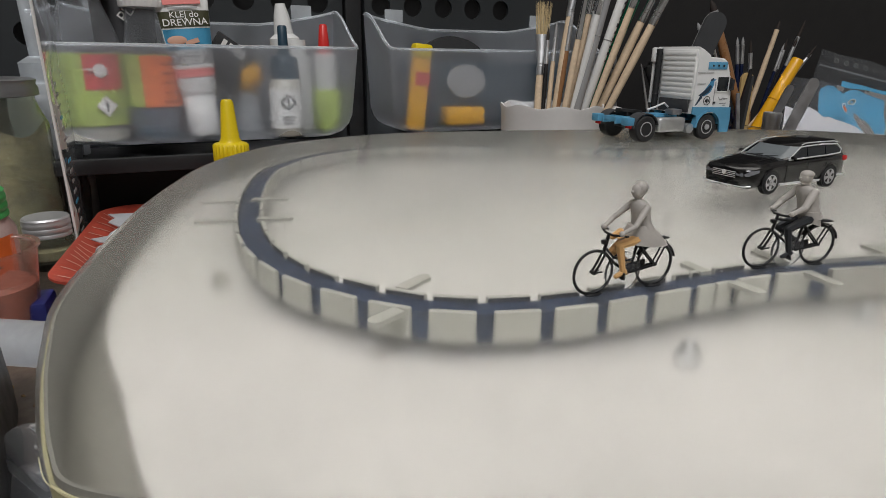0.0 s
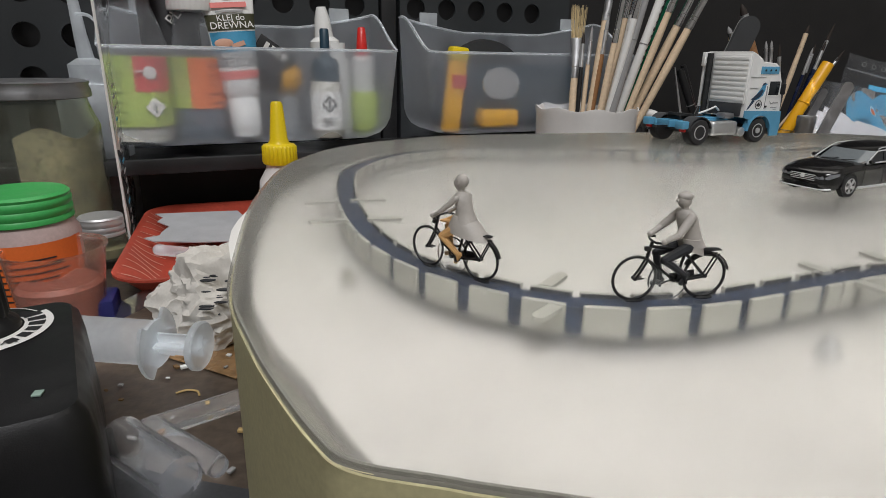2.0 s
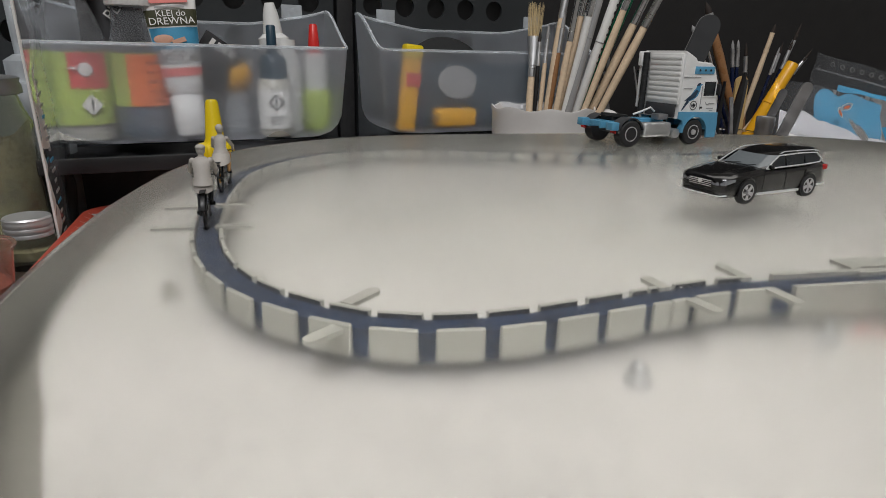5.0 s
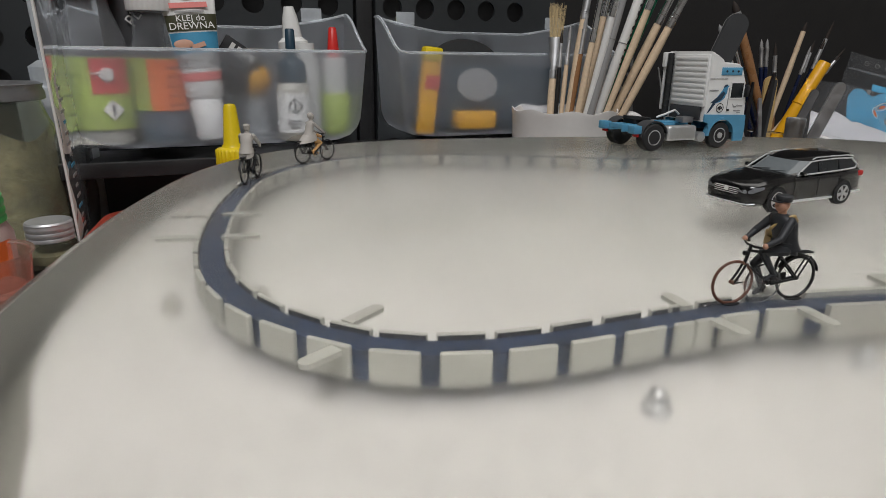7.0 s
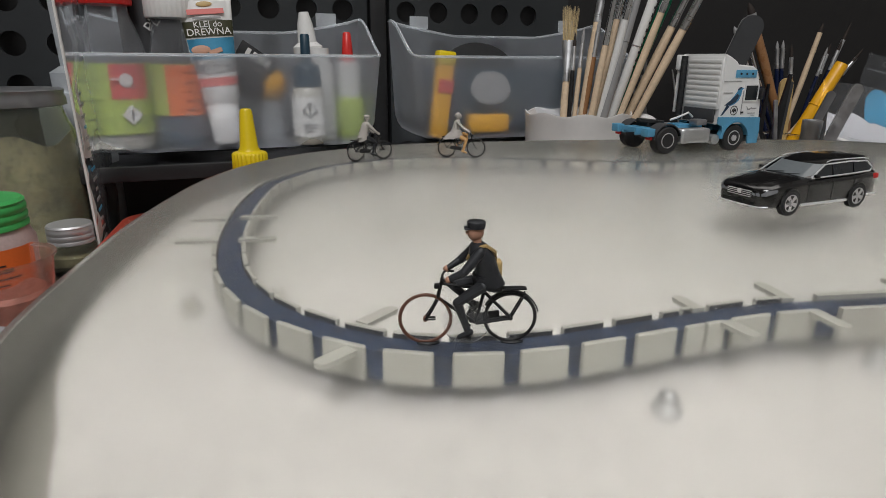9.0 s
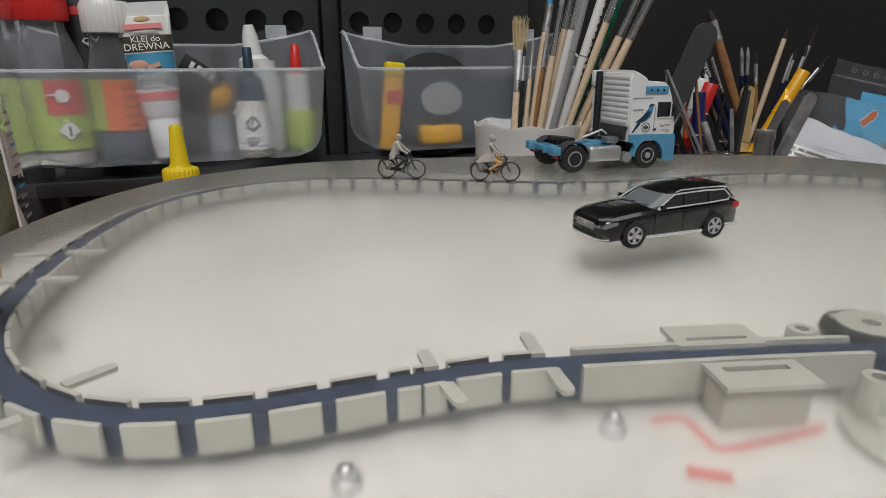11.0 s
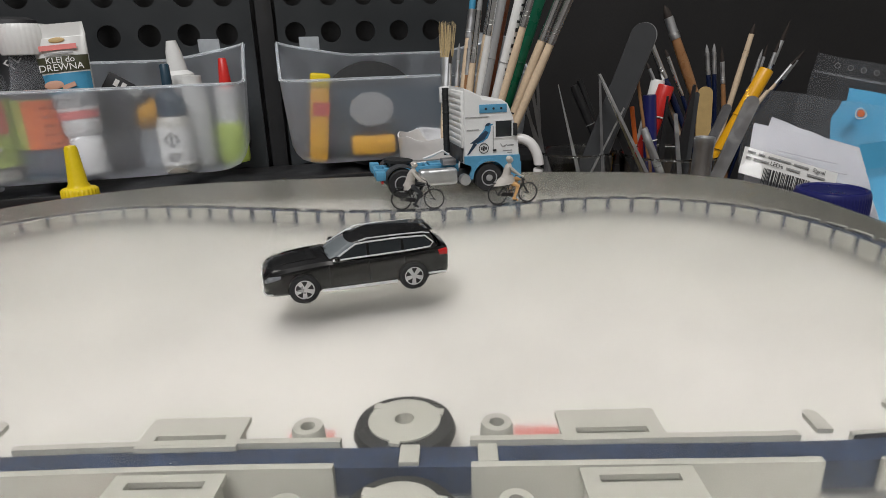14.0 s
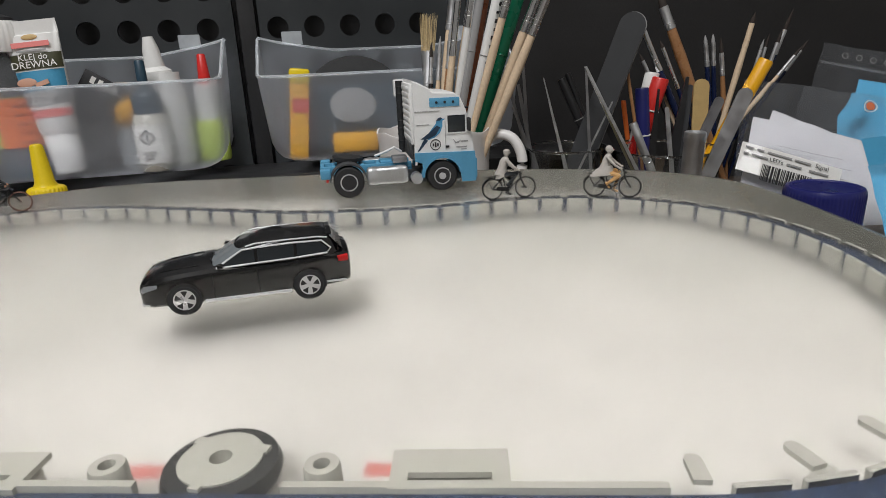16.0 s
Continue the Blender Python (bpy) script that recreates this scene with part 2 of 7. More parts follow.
FILE_G = surface("dark_abrasive_file", (0.045, 0.047, 0.050), 0.7, 0, 0.25, 4000, 120, 0.6)

# ---- building helpers ----


def shell(bm, smooth=40.0):
    me = bpy.data.meshes.new("mesh")
    bmesh.ops.remove_doubles(bm, verts=bm.verts, dist=1e-7)
    bmesh.ops.recalc_face_normals(bm, faces=bm.faces)
    bm.to_mesh(me)
    bm.free()
    if smooth:
        me.shade_smooth()
        me.set_sharp_from_angle(angle=radians(smooth))
    return me


def part(name, bm, mat, parent=None, label="", m=None, smooth=40.0):
    """Links a bmesh (or a mesh) as one object, under its thing where one is given."""
    me = bm if isinstance(bm, bpy.types.Mesh) else shell(bm, smooth)
    if not isinstance(bm, bpy.types.Mesh) or not me.materials:
        for k in (mat if isinstance(mat, (list, tuple)) else [mat]):
            me.materials.append(k)
    ob = new(name, me)
    ob.parent = parent
    if m is not None:
        ob.matrix_basis = m
    if mat is MILKY or mat is CLEAR_PLASTIC:
        ob.visible_shadow = False
    if label:
        tagged(ob, label)
    return ob


def thing(name, m, label, category, group="", kind=""):
    ob = new(name)
    ob.empty_display_size = 0.01
    ob.matrix_basis = m
    return tagged(ob, label, category, group, kind)


def mesh_thing(name, bm, mat, label, category, group="", kind="", m=None, smooth=40.0):
    return tagged(part(name, bm, mat, None, "", m, smooth), label, category, group, kind)


def box(bm, cx, cy, cz, sx, sy, sz, bev=0.0, m=None, seg=2):
    made = bmesh.ops.create_cube(bm, size=1.0, matrix=(m or Matrix()) @ Matrix.Translation((cx, cy, cz)) @ Matrix.Diagonal((sx, sy, sz, 1)))
    if bev:
        vs = set(made["verts"])
        es = [e for e in bm.edges if e.verts[0] in vs and e.verts[1] in vs]
        bmesh.ops.bevel(bm, geom=es, offset=bev, segments=seg, affect="EDGES", profile=0.5)
    return bm


def ring_faces(bm, rings, closed=True, caps=True):
    """Joins rows of points of equal count by quads."""
    rows = [[bm.verts.new(p) for p in r] for r in rings]
    n = len(rows[0])
    for a, b in zip(rows, rows[1:]):
        for i in range(n if closed else n - 1):
            j = (i + 1) % n
            bm.faces.new((a[i], a[j], b[j], b[i]))
    if caps:
        bm.faces.new(rows[0][::-1])
        bm.faces.new(rows[-1])
    return bm


def cyl(bm, p0, p1, r0, r1=None, n=12):
    p0, p1 = Vector(p0), Vector(p1)
    r1 = r0 if r1 is None else r1
    q = (p1 - p0).to_track_quat("Z", "Y").to_matrix()
    ring = [Vector((math.cos(2 * math.pi * i / n), math.sin(2 * math.pi * i / n), 0)) for i in range(n)]
    return ring_faces(bm, [[p0 + q @ (v * r0) for v in ring], [p1 + q @ (v * r1) for v in ring]])


def sweep(bm, pts, radii, n=8, caps=True):
    """A round bar along points; radii one number or one for each point."""
    pts = [Vector(p) for p in pts]
    if not isinstance(radii, (list, tuple)):
        radii = [radii] * len(pts)
    rings = []
    for i, p in enumerate(pts):
        d = pts[min(i + 1, len(pts) - 1)] - pts[max(i - 1, 0)]
        q = d.to_track_quat("Z", "Y").to_matrix()
        rings.append([p + q @ (Vector((math.cos(2 * math.pi * k / n), math.sin(2 * math.pi * k / n), 0)) * radii[i]) for k in range(n)])
    return ring_faces(bm, rings, True, caps)


def lathe(bm, profile, n=32, m=None, caps=True):
    m = m or Matrix()
    rings = [[m @ Vector((r * math.cos(2 * math.pi * i / n), r * math.sin(2 * math.pi * i / n), z)) for i in range(n)] for r, z in profile]
    return ring_faces(bm, rings, True, caps)


def ball(bm, c, r, m=None, n=12, squash=(1, 1, 1)):
    bmesh.ops.create_uvsphere(bm, u_segments=n, v_segments=max(6, n * 2 // 3), radius=1.0,
                              matrix=(m or Matrix()) @ Matrix.Translation(c) @ Matrix.Diagonal((r * squash[0], r * squash[1], r * squash[2], 1)))
    return bm


def torus(bm, c, big, small, axis="Y", n=32, k=8):
    rings = []
    for i in range(n + 1):
        a = 2 * math.pi * i / n
        row = []
        for j in range(k):
            b = 2 * math.pi * j / k
            r = big + small * math.cos(b)
            v = Vector((r * math.cos(a), small * math.sin(b), r * math.sin(a)))
            row.append(Vector(c) + (v if axis == "Y" else Vector((v.x, v.z, v.y))))
        rings.append(row)
    return ring_faces(bm, rings, True, False)


def prism(bm, poly, z0, z1, m=None):
    m = m or Matrix()
    return ring_faces(bm, [[m @ Vector((x, y, z0)) for x, y in poly], [m @ Vector((x, y, z1)) for x, y in poly]])


def letters(text, size, depth=0.00004):
    """A word as a mesh in the x-y plane, centred."""
    c = bpy.data.curves.new("word", "FONT")
    c.body, c.size, c.extrude, c.align_x, c.align_y = text, size, depth, "CENTER", "CENTER"
    ob = new("word", c)
    me = bpy.data.meshes.new_from_object(ob.evaluated_get(bpy.context.evaluated_depsgraph_get()))
    bpy.data.objects.remove(ob)
    return me


def spline(pts, closed=True, n=12):
    """Points along a smooth curve through pts (Catmull-Rom)."""
    pts = [np.array(p, float) for p in pts]
    out, N = [], len(pts)
    for i in range(N if closed else N - 1):
        g = (lambda k: pts[k % N]) if closed else (lambda k: pts[min(max(k, 0), N - 1)])
        a, b, c, d = g(i - 1), g(i), g(i + 1), g(i + 2)
        for k in range(n):
            u = k / n
            out.append(0.5 * (2 * b + (c - a) * u + (2 * a - 5 * b + 4 * c - d) * u * u + (3 * b - a - 3 * c + d) * u ** 3))
    if not closed:
        out.append(pts[-1])
    return np.array(out)


# ---- the room ----
DESK_Z = -0.080
WALL = pose(-0.0745, 0.530, 0, 0, 0, 24.4)  # the bench's back wall: x along it, y into it


def room():
    b = bmesh.new()
    box(b, 0.05, 0.05, DESK_Z - 0.015, 1.9, 1.35, 0.03, 0.003)
    mesh_thing("worktop", b, DESK, "stained and scratched brown wooden worktop under the clutter", "worktop", kind="structure")
    # Room shell out of view, added to close the place and bounce light.
    for name, c, s, mat in (("wall_south", (0, -1.6, 0.3), (3.6, 0.1, 2.6), ROOM), ("wall_west", (-1.75, 0, 0.3), (0.1, 3.1, 2.6), ROOM),
                            ("wall_east", (1.75, 0, 0.3), (0.1, 3.1, 2.6), ROOM), ("wall_north", (0, 1.6, 0.3), (3.6, 0.1, 2.6), ROOM),
                            ("ceiling", (0, 0, 1.66), (3.6, 3.3, 0.1), ROOM), ("floor", (0, 0, -0.88), (3.6, 3.3, 0.08), FLOOR_M)):
        b = bmesh.new()
        box(b, *c, *s)
        mesh_thing(name, b, mat, {"ceiling": "unseen pale ceiling added to bounce light", "floor": "plain brown floor"}.get(name, "unseen pale wall added to close the room and bounce light"), name.split("_")[0], kind="structure")
    b = bmesh.new()
    box(b, 0.0, 0.045, 0.10, 2.2, 0.03, 0.9, m=WALL)
    mesh_thing("wall_bench", b, BLACK_WALL, "black dull wall behind the workbench", "wall", kind="structure")


def perforated_panel(u0, u1, first, label):
    """A sheet-metal panel with rows of round holes, its rims turned back."""
    b = bmesh.new()
    pitch, rows, r, n = 0.0288, range(-4, 3), 0.0083, 24
    cols = int((u1 - u0) / pitch)
    z0 = 0.0775
    x0 = first - pitch / 2
    for j in rows:
        for i in range(cols):
            cx, cz = x0 + pitch * (i + 0.5), z0 + pitch * j
            sq, ci, ti = [], [], []
            for k in range(n):
                a = 2 * math.pi * k / n
                c, s = math.cos(a), math.sin(a)
                f = pitch / 2 / max(abs(c), abs(s))
                sq.append((cx + f * c, 0, cz + f * s))
                ci.append((cx + r * c, 0, cz + r * s))
                ti.append((cx + r * c, 0.003, cz + r * s))
            ring_faces(b, [sq, ci, ti], True, False)
    lo, hi = z0 + pitch * (rows[0] - 0.5), z0 + pitch * (rows[-1] + 0.5)
    xa, xb = x0, x0 + pitch * cols
    for a0, a1 in ((u0, xa), (xb, u1)):
        if a1 - a0 > 1e-4:
            ring_faces(b, [[(a0, 0, lo), (a1, 0, lo)], [(a0, 0, hi), (a1, 0, hi)]], False, False)
    for e in (u0, u1):
        ring_faces(b, [[(e, 0, lo), (e, 0.012, lo)], [(e, 0, hi), (e, 0.012, hi)]], False, False)
    mesh_thing("perforated_panel", b, PANEL, label, "wall panel", "perforated wall panels", "structure", WALL, 30)


def post():
    b = bmesh.new()
    box(b, 0.0005, 0.006, 0.05, 0.0135, 0.008, 0.5, 0.001)
    mesh_thing("post", b, BLACK_METAL, "black upright between the perforated panels", "post", kind="structure", m=WALL)


def shelf():
    t = thing("shelf", WALL, "black painted steel shelf ledge below the plastic bins", "shelf")
    b = bmesh.new()
    box(b, 0.0, -0.040, -0.0335, 0.60, 0.085, 0.005, 0.001)
    part("shelf_board", b, BLACK_METAL, t)
    b = bmesh.new()
    box(b, 0.0, -0.0835, -0.0315, 0.60, 0.003, 0.010, 0.001)
    part("front_lip", b, BLACK_METAL, t)
    b = bmesh.new()
    box(b, 0.0, -0.020, -0.058, 0.60, 0.006, 0.044)
    part("back_board", b, BLACK_WALL, t)


room()
perforated_panel(-0.300, -0.0095, -0.2886, "dark grey perforated metal panel behind the first bin")
perforated_panel(0.0105, 0.180, 0.0240, "dark grey perforated metal panel behind the second bin")
post()
shelf()

# ---- the layout: white base, drive track, frosted cover plate ----
PLATE_EDGE = [(-0.0135, 0.0404), (-0.0245, 0.0426), (-0.0345, 0.0450), (-0.0395, 0.0498), (-0.0470, 0.0608), (-0.0533, 0.0715), (-0.0616, 0.0881),
              (-0.0690, 0.1140), (-0.0770, 0.1480), (-0.0815, 0.1780), (-0.0838, 0.2050), (-0.0815, 0.2320), (-0.0715, 0.2620),
              (-0.0480, 0.2895), (-0.0200, 0.3080), (0.0280, 0.3220), (0.0800, 0.3330), (0.1300, 0.3405), (0.1700, 0.3435), (0.2027, 0.3420),
              (0.2260, 0.3335), (0.2435, 0.3185), (0.2559, 0.2900), (0.2659, 0.2451), (0.2710, 0.2000), (0.2690, 0.1500), (0.2600, 0.1000),
              (0.2400, 0.0600), (0.2000, 0.0360), (0.1200, 0.0260), (0.0500, 0.0290)]
OUTLINE = spline(PLATE_EDGE, True, 6)
BASE_Z = -0.0088


def inset(outline, d):
    """The outline moved inwards by d."""
    n = len(outline)
    out = []
    for i in range(n):
        t = outline[(i + 1) % n] - outline[i - 1]
        t = t / np.linalg.norm(t)
        out.append(outline[i] + d * np.array((t[1], -t[0])))
    return np.array(out)


def layout():
    # cover plate
    b = bmesh.new()
    prism(b, OUTLINE, -0.00006, 0.0)
    cover = mesh_thing("cover_plate", b, FROST, "thin frosted acrylic cover plate over the miniature track", "cover plate", smooth=25)
    cover.visible_shadow = False
    rnd = random.Random(12)
    b = bmesh.new()
    for _ in range(36):
        x, y, r = rnd.uniform(-0.06, 0.25), rnd.uniform(0.06, 0.30), rnd.choice((0.00007, 0.00010, 0.00014))
        ball(b, (x, y, 0.0), r, n=6, squash=(1.5, 1, 0.5))
    mesh_thing("dust", b, PAPER, "tiny white dust specks on the cover plate", "dust", kind="stuff")
    # side band and base board
    t = thing("track_base", Matrix(), "raised white base with an olive side band", "model base")
    b = bmesh.new()
    i1, i2 = inset(OUTLINE, 0.0003), inset(OUTLINE, 0.0007)
    zs = [DESK_Z, -0.045, -0.0012]
    ring_faces(b, [[(*p, z) for p in i1] for z in zs] + [[(*p, z) for p in i2] for z in zs[::-1]], True, False)
    part("side_band", b, CARD, t, "olive translucent side band", smooth=25)
    b = bmesh.new()
    rim = []
    for q, p in zip(OUTLINE, inset(OUTLINE, 0.0010)):
        near = float(np.interp(q[1], [0.070, 0.083, 0.104, 0.125], [0.0088, 0.0070, 0.0034, 0.0018])) if q[0] < 0 else 0.0095
        rim.append(q + (p - q) * 1000 * float(np.interp(q[1], [0.19, 0.30], [near, 0.0220])))
    prism(b, rim, BASE_Z - 0.003, BASE_Z)
    part("base_board", b, BOARD, t, "white base board", smooth=25)
    # Added board that closes the rim gap and carries its shade as grey.
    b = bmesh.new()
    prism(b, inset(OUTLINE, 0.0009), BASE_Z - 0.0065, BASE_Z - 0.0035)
    part("rim_gap_board", b, INNER, t, smooth=25)
    # Added strip: darkens the band's inner side, where only shade lies.
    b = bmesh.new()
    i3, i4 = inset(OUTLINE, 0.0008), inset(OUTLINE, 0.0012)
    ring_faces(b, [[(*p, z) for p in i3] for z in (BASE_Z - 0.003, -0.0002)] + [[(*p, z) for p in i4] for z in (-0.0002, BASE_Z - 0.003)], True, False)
    part("edge_shade_strip", b, EDGE_SHADE, t, "grey strip standing in for shade inside the band", smooth=25)
    # Thin yellow bar added along the corner as the edge's glint.
    b = bmesh.new()
    keep = [i for i, p in enumerate(OUTLINE) if p[0] < -0.030 and p[1] < 0.050]
    pts = [(OUTLINE[i][0] - 0.0001, OUTLINE[i][1], -0.0004) for i in keep]
    sweep(b, pts, 0.00006, 6)
    part("lit_edge_line", b, EDGE, t, "yellow line for the edge catching light")
    # paper that sticks out under the plate
    b = bmesh.new()
    prism(b, [(-0.0656, 0.1050), (-0.0664, 0.1073), (-0.0690, 0.1110), (-0.0717, 0.1178), (-0.0745, 0.1250), (-0.0774, 0.1353), (-0.0790, 0.1450), (-0.0798, 0.1550), (-0.0784, 0.1560), (-0.0767, 0.1480), (-0.0688, 0.1140)], -0.0030, -0.0026)
    mesh_thing("paper_sheet", b, PAPER, "white paper sheet sticking out under the cover plate", "paper")
    b = bmesh.new()
    prism(b, [(-0.0290, 0.0440), (-0.0300, 0.0340), (-0.0120, 0.0240), (0.0500, 0.0200), (0.0500, 0.0320), (-0.0120, 0.0400)], -0.0130, -0.0126)
    mesh_thing("paper_sheet", b, PAPER, "white paper sheet folded out at the base's edge", "paper")
    # red marker lines on the base
    z = BASE_Z + 0.0002
    for n, (pts, w) in enumerate((([(0.0858, 0.1052), (0.0912, 0.1066), (0.0930, 0.1020), (0.0946, 0.0986), (0.1010, 0.1005), (0.1133, 0.1056)], 0.0014), ([(0.1195, 0.1005), (0.1267, 0.0970), (0.1336, 0.0900)], 0.0012),
                                  ([(0.1100, 0.1330), (0.1180, 0.1345)], 0.0030), ([(0.1500, 0.1400), (0.1590, 0.1412)], 0.0030),
                                  ([(0.1560, 0.1080), (0.1700, 0.1090), (0.1820, 0.1110)], 0.0014), ([(0.0880, 0.0930), (0.0940, 0.0920)], 0.0025),
                                  ([(0.1130, 0.0890), (0.1230, 0.0860), (0.1400, 0.0850)], 0.0012))):
        b = bmesh.new()
        s = spline(pts, False, 5)
        rows = []
        for k in range(len(s)):
            d = s[min(k + 1, len(s) - 1)] - s[max(k - 1, 0)]
            d = d / np.linalg.norm(d)
            o = np.array((-d[1], d[0])) * w * (0.5 + 0.12 * math.sin(3 * k))
            rows.append([(*(s[k] - o), z), (*(s[k] + o), z)])
        ring_faces(b, rows, False, False)
        part("marker_line", b, RED_INK, t, "red marker line" if n == 0 else "")


CENTRE = [(0.2085, 0.1330), (0.1900, 0.1293), (0.1633, 0.1252), (0.1367, 0.1210), (0.1076, 0.1166), (0.0793, 0.1114), (0.0611, 0.1075), (0.0453, 0.1012),
          (0.0344, 0.0966), (0.0232, 0.0922), (0.0118, 0.0894), (0.0018, 0.0892), (-0.0065, 0.0913), (-0.0155, 0.0957), (-0.0252, 0.1025),
          (-0.0355, 0.1150), (-0.0430, 0.1300), (-0.0495, 0.1490), (-0.0555, 0.1735), (-0.0590, 0.1983), (-0.0580, 0.2125), (-0.0530, 0.2300),
          (-0.0415, 0.2480), (-0.0210, 0.2620), (0.0035, 0.2665), (0.0283, 0.2655), (0.0547, 0.2635), (0.0770, 0.2618), (0.0977, 0.2640),
          (0.1185, 0.2685), (0.1383, 0.2755), (0.1580, 0.2850), (0.1770, 0.2895), (0.1989, 0.2885), (0.2176, 0.2825), (0.2330, 0.2710),
          (0.2445, 0.2550), (0.2523, 0.2337), (0.2549, 0.2140), (0.2540, 0.1940), (0.2490, 0.1740), (0.2400, 0.1550), (0.2260, 0.1405)]


def soften(d, k=25):
    w = np.hanning(k + 2)[1:-1]
    w = w / w.sum()
    p = np.vstack([d[-k:], d, d[:k]])
    return np.stack([np.convolve(p[:, i], w, "same")[k:-k] for i in (0, 1)], 1)


LINE = soften(spline(CENTRE, True, 24))
RUN = np.concatenate([[0], np.cumsum(np.linalg.norm(np.roll(LINE, -1, 0) - LINE, axis=1))])
LOOP = RUN[-1]


def on_track(s):
    """Place and heading (radians) on the track's centre line, s metres along it."""
    s = s % LOOP
    closed = np.vstack([LINE, LINE[:1]])
    at = np.array([np.interp(s, RUN, closed[:, k]) for k in (0, 1)])
    ds = 0.002
    a = np.array([np.interp((s - ds) % LOOP, RUN, closed[:, k]) for k in (0, 1)])
    c = np.array([np.interp((s + ds) % LOOP, RUN, closed[:, k]) for k in (0, 1)])
    d = c - a
    return at, math.atan2(d[1], d[0])


def nearest_run(x, y):
    return RUN[int(np.argmin(np.hypot(LINE[:, 0] - x, LINE[:, 1] - y)))]


TOP, GAPW, WALL_H = -0.00007, 0.0031, 0.0056


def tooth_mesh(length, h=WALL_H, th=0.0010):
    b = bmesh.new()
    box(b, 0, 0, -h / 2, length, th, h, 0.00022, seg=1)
    # The slot-facing side takes the darkened colour in place of shade.
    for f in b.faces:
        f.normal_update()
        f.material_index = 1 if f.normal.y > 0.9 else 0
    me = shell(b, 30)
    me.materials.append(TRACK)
    me.materials.append(SLOT_SHADE)
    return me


def track():
    t = thing("guide_track", Matrix(), "grey printed plastic guide track with toothed walls under the plate", "model track")
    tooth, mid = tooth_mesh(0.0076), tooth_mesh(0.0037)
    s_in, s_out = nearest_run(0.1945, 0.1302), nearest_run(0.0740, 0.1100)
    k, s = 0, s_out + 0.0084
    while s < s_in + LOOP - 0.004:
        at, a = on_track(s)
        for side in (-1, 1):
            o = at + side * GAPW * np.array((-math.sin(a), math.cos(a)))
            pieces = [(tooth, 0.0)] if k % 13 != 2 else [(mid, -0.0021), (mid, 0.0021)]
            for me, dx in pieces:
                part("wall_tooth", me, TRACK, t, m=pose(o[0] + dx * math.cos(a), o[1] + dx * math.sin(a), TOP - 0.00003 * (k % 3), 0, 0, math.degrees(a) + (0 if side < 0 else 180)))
        k += 1
        s += 0.0096
    # solid walls of the straight drive section, open where the drive rollers reach in
    g0, g1 = nearest_run(0.1442, 0.1222), nearest_run(0.1252, 0.1195)
    for lo, hi in ((s_in, g0), (g1, s_out)):
        for side in (-1, 1):
            rows_o, rows_i = [], []
            for s in np.linspace(lo, hi, 10):
                at, a = on_track(s)
                nrm = np.array((-math.sin(a), math.cos(a))) * side
                rows_o.append(at + nrm * (GAPW + 0.0006))
                rows_i.append(at + nrm * (GAPW - 0.0006))
            b = bmesh.new()
            ring_faces(b, [[(*o, TOP - 0.0066), (*o, TOP), (*i, TOP), (*i, TOP - 0.0066)] for o, i in zip(rows_o, rows_i)])
            part("straight_wall", b, TRACK, t, smooth=30)
    # fixing tabs, tongues that reach outwards from the walls
    for (x0, y0), (x1, y1) in (((-0.0064, 0.0960), (-0.0022, 0.1024)), ((-0.0068, 0.0860), (-0.0105, 0.0814)), ((-0.0505, 0.1386), (-0.0587, 0.1367)),
                               ((-0.0555, 0.1584), (-0.0641, 0.1560)), ((-0.0515, 0.1600), (-0.0422, 0.1614)), ((-0.0440, 0.1400), (-0.0361, 0.1412)),
                               ((0.0498, 0.1060), (0.0478, 0.1113)), ((0.0530, 0.1000), (0.0557, 0.0949)), ((0.0677, 0.1120), (0.0658, 0.1196)),
                               ((0.0697, 0.1060), (0.0717, 0.0993)), ((0.1979, 0.1352), (0.1973, 0.1399)), ((0.2130, 0.1405), (0.2107, 0.1447)), ((0.2250, 0.1492), (0.2229, 0.1526))):
        ln = math.hypot(x1 - x0, y1 - y0)
        arc = [(ln - 0.0012 + 0.0012 * math.cos(a), 0.0012 * math.sin(a)) for a in np.linspace(-math.pi / 2, math.pi / 2, 9)]
        b = bmesh.new()
        prism(b, [(-0.0006, -0.0012)] + arc + [(-0.0006, 0.0012)], -0.0008, 0.0)
        part("fixing_tab", b, TRACK, t, m=pose(x0, y0, TOP - 0.00004, 0, 0, math.degrees(math.atan2(y1 - y0, x1 - x0))), smooth=30)
    # slotted flanges of the drive section, y outwards from the wall
    dirn = math.degrees(math.atan2(0.1302 - 0.1100, 0.1945 - 0.0740))
    for x, y, out in ((0.1006, 0.1172, 0), (0.1024, 0.1112, 180), (0.1662, 0.1280, 0), (0.1683, 0.1218, 180)):
        b = bmesh.new()
        w, sw, deep = 0.0160, 0.0112, 0.0080
        box(b, 0, 0.0008, 0, w, 0.0016, 0.0009)
        box(b, 0, (0.0031 + deep) / 2, 0, w, deep - 0.0031, 0.0009)
        for sx in (-1, 1):
            box(b, sx * (w + sw) / 4, 0.00235, 0, (w - sw) / 2, 0.0015, 0.0009)
        b2 = bmesh.new()
        box(b2, 0, 0.0036, -0.0040, w - 0.0012, 0.0062, 0.0066, 0.0004)
        part("flange_block", b2, TRACK, t, m=pose(x, y, TOP - 0.0010, 0, 0, dirn + out))
        part("slotted_flange", b, TRACK, t, m=pose(x, y, TOP - 0.00048, 0, 0, dirn + out))
    # screw posts
    for x, y in ((0.1176, 0.1252), (0.1478, 0.1302), (0.1212, 0.1076), (0.1520, 0.1127)):
        b = bmesh.new()
